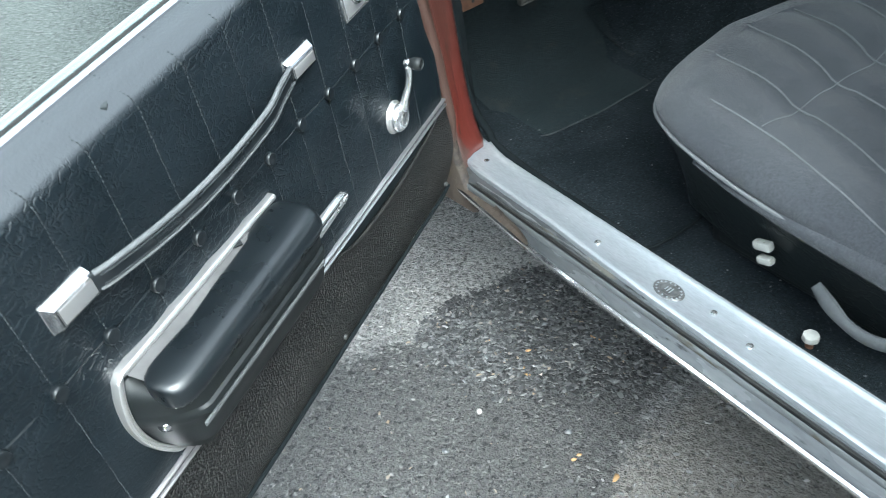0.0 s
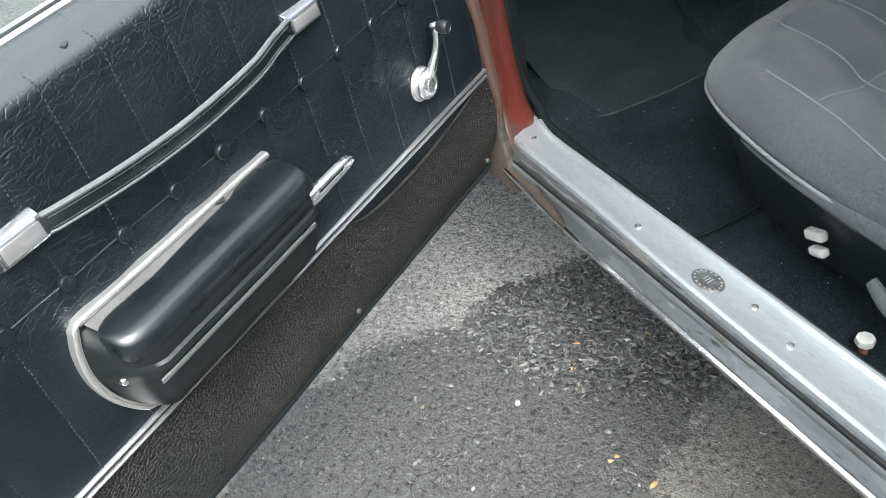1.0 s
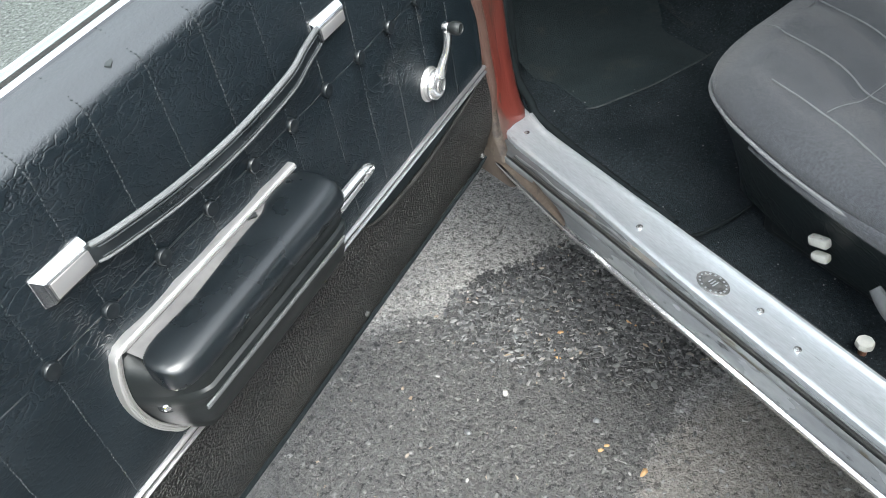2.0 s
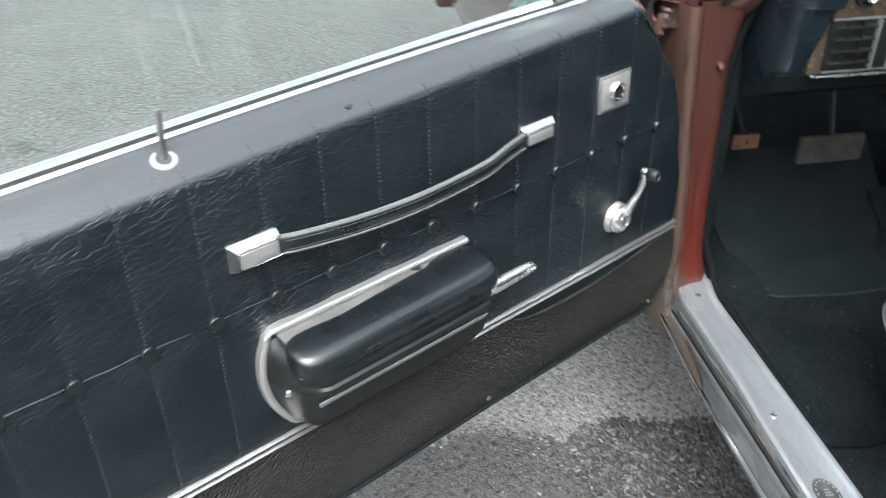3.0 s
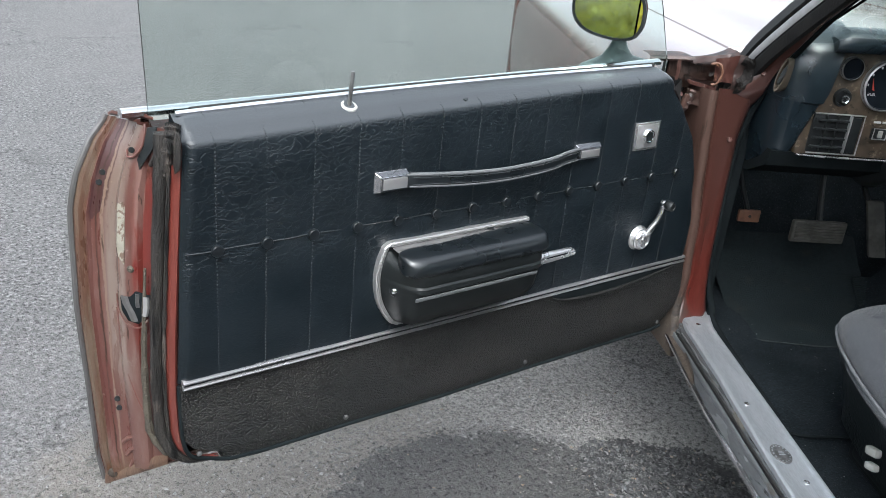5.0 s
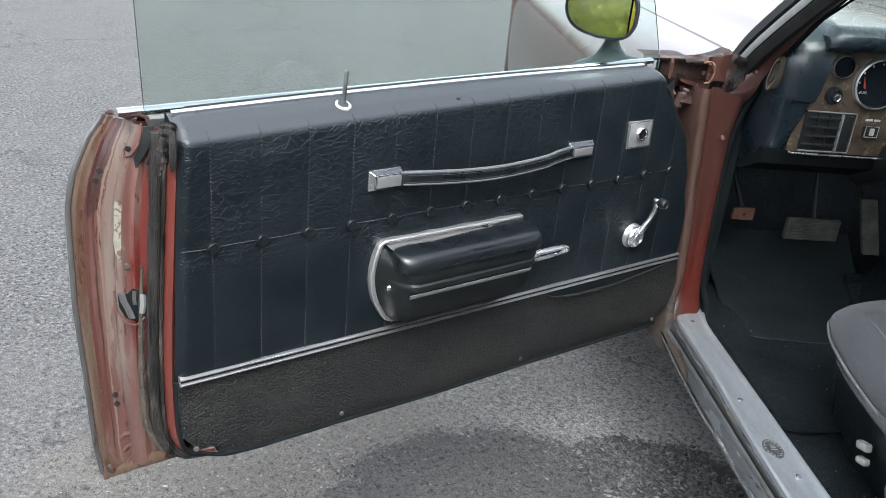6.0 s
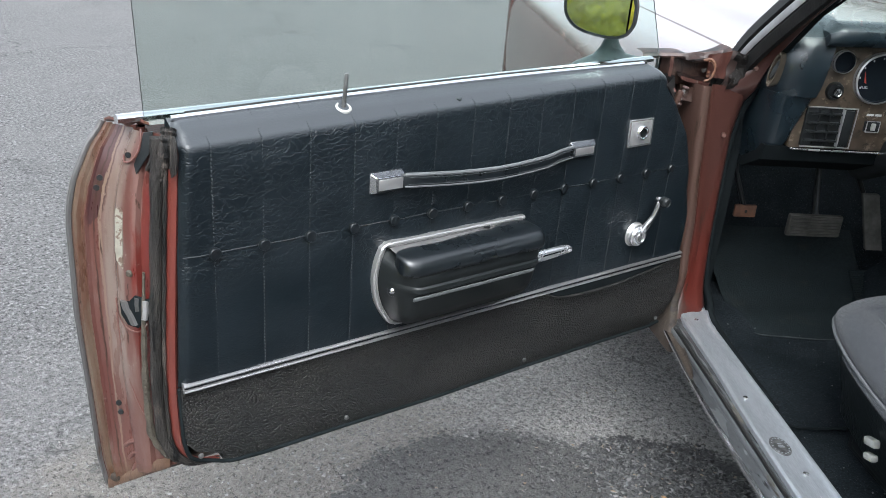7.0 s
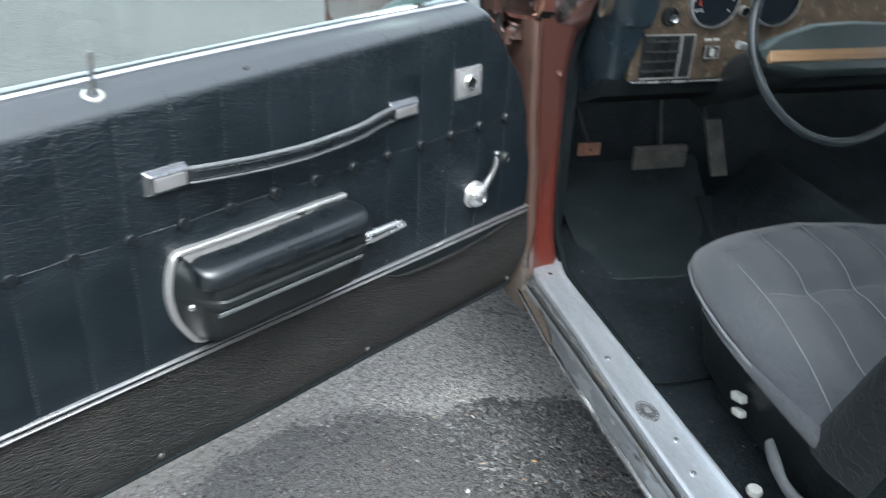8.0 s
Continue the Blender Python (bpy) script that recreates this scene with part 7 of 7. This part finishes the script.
def one_stone(x, y, size):
    a = rng.uniform(0, math.tau)
    body = ICO * (1 + rng.uniform(-0.38, 0.38, (12, 1))) * size * np.array([1, rng.uniform(0.38, 0.8), rng.uniform(0.28, 0.5)])
    c, d = math.cos(a), math.sin(a)
    return body @ np.array([[c, d, 0], [-d, c, 0], [0, 0, 1]]) + [x, y, size * 0.12]


def in_patch(x, y):
    def oval(cx, cy, rx, ry, turn):
        c, d = math.cos(radians(turn)), math.sin(radians(turn))
        u, v = (x - cx) * c + (y - cy) * d, -(x - cx) * d + (y - cy) * c
        return math.hypot(u / rx, v / ry)
    return min(oval(-0.06, -0.22, 0.30, 0.235, -45), oval(-0.22, -0.295, 0.26, 0.140, -20), oval(-0.42, -0.09, 0.40, 0.33, -35)) + 0.4 * noise.noise(Vector((x * 7, y * 7, 0))) < 0.95


def scatter(name, count, area, sizes, test, material, label, skew):
    verts, faces = [], []
    while len(verts) < count:
        x, y = rng.uniform(area[0], area[1]), rng.uniform(area[2], area[3])
        if not test(x, y):
            continue
        size = sizes[0] + (sizes[1] - sizes[0]) * rng.uniform() ** skew
        faces += [tuple(i + 12 * len(verts) for i in t) for t in FACES]
        verts.append(one_stone(x, y, size))
    mesh = bpy.data.meshes.new(name)
    mesh.from_pydata(np.concatenate(verts).tolist(), [], faces)
    mesh.materials.append(material)
    mesh.shade_smooth()
    mesh.set_sharp_from_angle(angle=radians(32))
    heap = new(name, mesh)
    heap.matrix_basis = GROUND
    return tagged(heap, label, "gravel", kind="stuff")


def in_core(x, y):
    """The soaked strip of loose gravel that lies along the sill's drip line."""
    c, d = math.cos(radians(-72)), math.sin(radians(-72))
    u, v = (x - 0.02) * c + (y + 0.26) * d, -(x - 0.02) * d + (y + 0.26) * c
    return math.hypot(u / 0.30, v / 0.15)


scatter("gravel", 8200, (-0.36, 0.26, -0.60, 0.06), (0.0032, 0.0086), lambda x, y: in_patch(x, y) and in_core(x, y) < 0.55 + 0.85 * rng.uniform() ** 1.5, stone_material("wet_stone", (0.022, 0.022, 0.023), (0.215, 0.212, 0.208), 0.34), "dark damp gravel set in the asphalt", 2.0)
scatter("chippings", 3600, (-0.95, 0.10, -0.50, 0.40), (0.0017, 0.0062), in_patch, stone_material("damp_stone", (0.036, 0.035, 0.035), (0.205, 0.200, 0.193), 0.45), "small grey chippings in the damp asphalt", 3.0)
scatter("grit", 14000, (-1.9, 0.6, -0.8, 1.3), (0.0016, 0.0062), lambda x, y: not in_patch(x, y) or rng.uniform() < 0.1, stone_material("dry_stone", (0.11, 0.108, 0.106), (0.36, 0.352, 0.342), 0.8), "pale grit worn out of the asphalt", 3.5)
scatter("loose_grit", 9000, (-1.0, 0.75, 0.02, 0.80), (0.0018, 0.0058), lambda x, y: not in_patch(x, y) and rng.uniform() < 1.15 - math.hypot((x + 0.05) / 0.85, (y - 0.36) / 0.42), stone_material("dusty_stone", (0.12, 0.117, 0.113), (0.36, 0.35, 0.338), 0.85), "loose pale grit lying on the asphalt", 2.2)
TAN = surface("tan_stone", (0.5, 0.32, 0.15), (0.38, 0.22, 0.1), rough=0.5, scale=120, fine=500)
GREYSTONE = surface("grey_stone", (0.17, 0.175, 0.18), (0.115, 0.118, 0.12), rough=0.4, scale=120, fine=500)
PALE = surface("pale_stone", (0.55, 0.53, 0.5), (0.42, 0.4, 0.37), rough=0.5, scale=120, fine=500)
DAMP, DRY = "damp asphalt", "dry asphalt"
for x, y, size, material, kind, where in ((-0.130, -0.214, 0.0072, TAN, "tan", DAMP), (-0.118, -0.204, 0.0060, TAN, "tan", DAMP), (-0.070, -0.196, 0.0078, TAN, "tan", DAMP), (-0.006, -0.325, 0.0080, TAN, "tan", DAMP), (-0.001, -0.310, 0.0068, TAN, "tan", DAMP),
                                          (-0.030, -0.280, 0.0085, PALE, "pale", DAMP), (-0.240, -0.155, 0.0085, PALE, "pale", DAMP), (-0.292, -0.357, 0.0072, TAN, "tan", DAMP), (-0.280, -0.362, 0.0058, TAN, "tan", DAMP), (-0.066, -0.110, 0.0066, TAN, "tan", DAMP),
                                          (-0.015, -0.112, 0.0070, PALE, "pale", DAMP), (-0.308, -0.436, 0.0115, TAN, "tan", DRY), (0.006, -0.204, 0.0085, GREYSTONE, "grey", DAMP), (-0.238, -0.330, 0.0088, GREYSTONE, "grey", DAMP), (-0.110, -0.120, 0.0090, GREYSTONE, "grey", DAMP),
                                          (0.028, -0.190, 0.0075, GREYSTONE, "grey", DAMP), (-0.060, -0.300, 0.0082, GREYSTONE, "grey", DAMP), (-0.035, -0.362, 0.0070, PALE, "pale", DAMP), (-0.180, -0.100, 0.0078, GREYSTONE, "grey", DAMP), (-0.345, -0.128, 0.0072, GREYSTONE, "grey", DAMP)):
    label = f"small {kind} pebble on {where}"
    mesh = bpy.data.meshes.new("pebble")
    mesh.from_pydata(one_stone(x, y, size).tolist(), [], FACES)
    mesh.materials.append(material)
    mesh.shade_smooth()
    pebble = new("pebble", mesh)
    pebble.matrix_basis = GROUND
    tagged(pebble, label, "pebble", "pebbles on the asphalt")

# ---- golden shrub, seen in the mirror, and an unseen hedge added round it ----
LEAF = surface("golden_green_leaf", (0.72, 0.68, 0.13), (0.56, 0.57, 0.09), rough=0.6, scale=3, fine=90)
ln, ll = LEAF.node_tree.nodes, LEAF.node_tree.links
thin, both = ln.new("ShaderNodeBsdfTranslucent"), ln.new("ShaderNodeMixShader")
thin.inputs[0].default_value = (0.78, 0.74, 0.12, 1)
ll.new(ln["Principled BSDF"].outputs[0], both.inputs[1])
ll.new(thin.outputs[0], both.inputs[2])
ll.new(both.outputs[0], ln["Material Output"].inputs[0])
BARK = surface("grey_bark", (0.11, 0.085, 0.06), (0.07, 0.055, 0.04), rough=0.9, scale=30, fine=200)
shrub = thing("shrub", Matrix.Identity(4), (-4.6, -1.4, 0.0), "golden green leafy shrub at the edge of the lot", "shrub")
trunk = bmesh.new()
tips = []
for k in range(24):
    a, lean = k * 2.4, rng.uniform(0.15, 0.85)
    top = Vector((-4.6 + lean * math.cos(a), -1.4 + lean * math.sin(a), rng.uniform(0.65, 1.20) - lean * 0.35))
    mid = Vector((-4.6, -1.4, 0)).lerp(top, 0.5) + Vector((rng.uniform(-0.08, 0.08), rng.uniform(-0.08, 0.08), 0.1))
    tube([(-4.6 + 0.05 * math.cos(a), -1.4 + 0.05 * math.sin(a), -0.01), mid, top], [0.025, 0.014, 0.005], 6, bm=trunk)
    tips += [mid, top, mid.lerp(top, 0.5)]
part("stems", trunk, BARK, shrub, "woody stems")
verts, faces = [], []
for k in range(8000):
    c = tips[rng.integers(len(tips))]
    d = rng.normal(0, 1, 3)
    p = np.array(c) + d / np.linalg.norm(d) * 0.25 * rng.uniform() ** 0.6
    if p[2] < 0.05:
        continue
    u, v = rng.normal(0, 1, 3), rng.normal(0, 1, 3)
    u, v = u / np.linalg.norm(u) * 0.048, v / np.linalg.norm(v) * 0.018
    i = len(verts)
    verts += [p - u, p + v, p + u, p - v]
    faces.append((i, i + 1, i + 2, i + 3))
leaves = bpy.data.meshes.new("leaves")
leaves.from_pydata([tuple(float(q) for q in w) for w in verts], [], faces)
leaves.materials.append(LEAF)
crown = new("crown", leaves)
crown.parent = shrub
crown.matrix_basis = Matrix.Translation((4.6, 1.4, 0.0))
tagged(crown, "dense narrow golden leaves", kind="stuff")

# unseen dark hedge, added to darken the horizon in the car's reflections
DARKLEAF = surface("dark_green_leaf", (0.05, 0.085, 0.03), (0.03, 0.055, 0.02), rough=0.6, scale=3, fine=90)
hedge_rng = np.random.default_rng(11)
dark_crown = leaves.copy()
dark_crown.materials.clear()
dark_crown.materials.append(DARKLEAF)
for k in range(15):
    a = radians(150 + 12.5 * k)
    d = 8.5 + hedge_rng.uniform(-0.6, 0.6)
    size = hedge_rng.uniform(2.1, 2.9)
    bush = copy_thing(shrub, Matrix.Translation((-0.5 + d * math.cos(a), -0.5 + d * math.sin(a), 0)) @ Matrix.Rotation(hedge_rng.uniform(0, 6), 4, "Z"))
    bush.scale = (size, size, size)
    bush.location.z = LOW
    for child in bush.children:
        if child.name.startswith("crown"):
            child.data = dark_crown
            child["label"] = "dense dark green leaves"
    tagged(bush, "unseen green hedge shrub added to darken reflections", "shrub", "hedge round the lot")
shrub.location.z = LOW
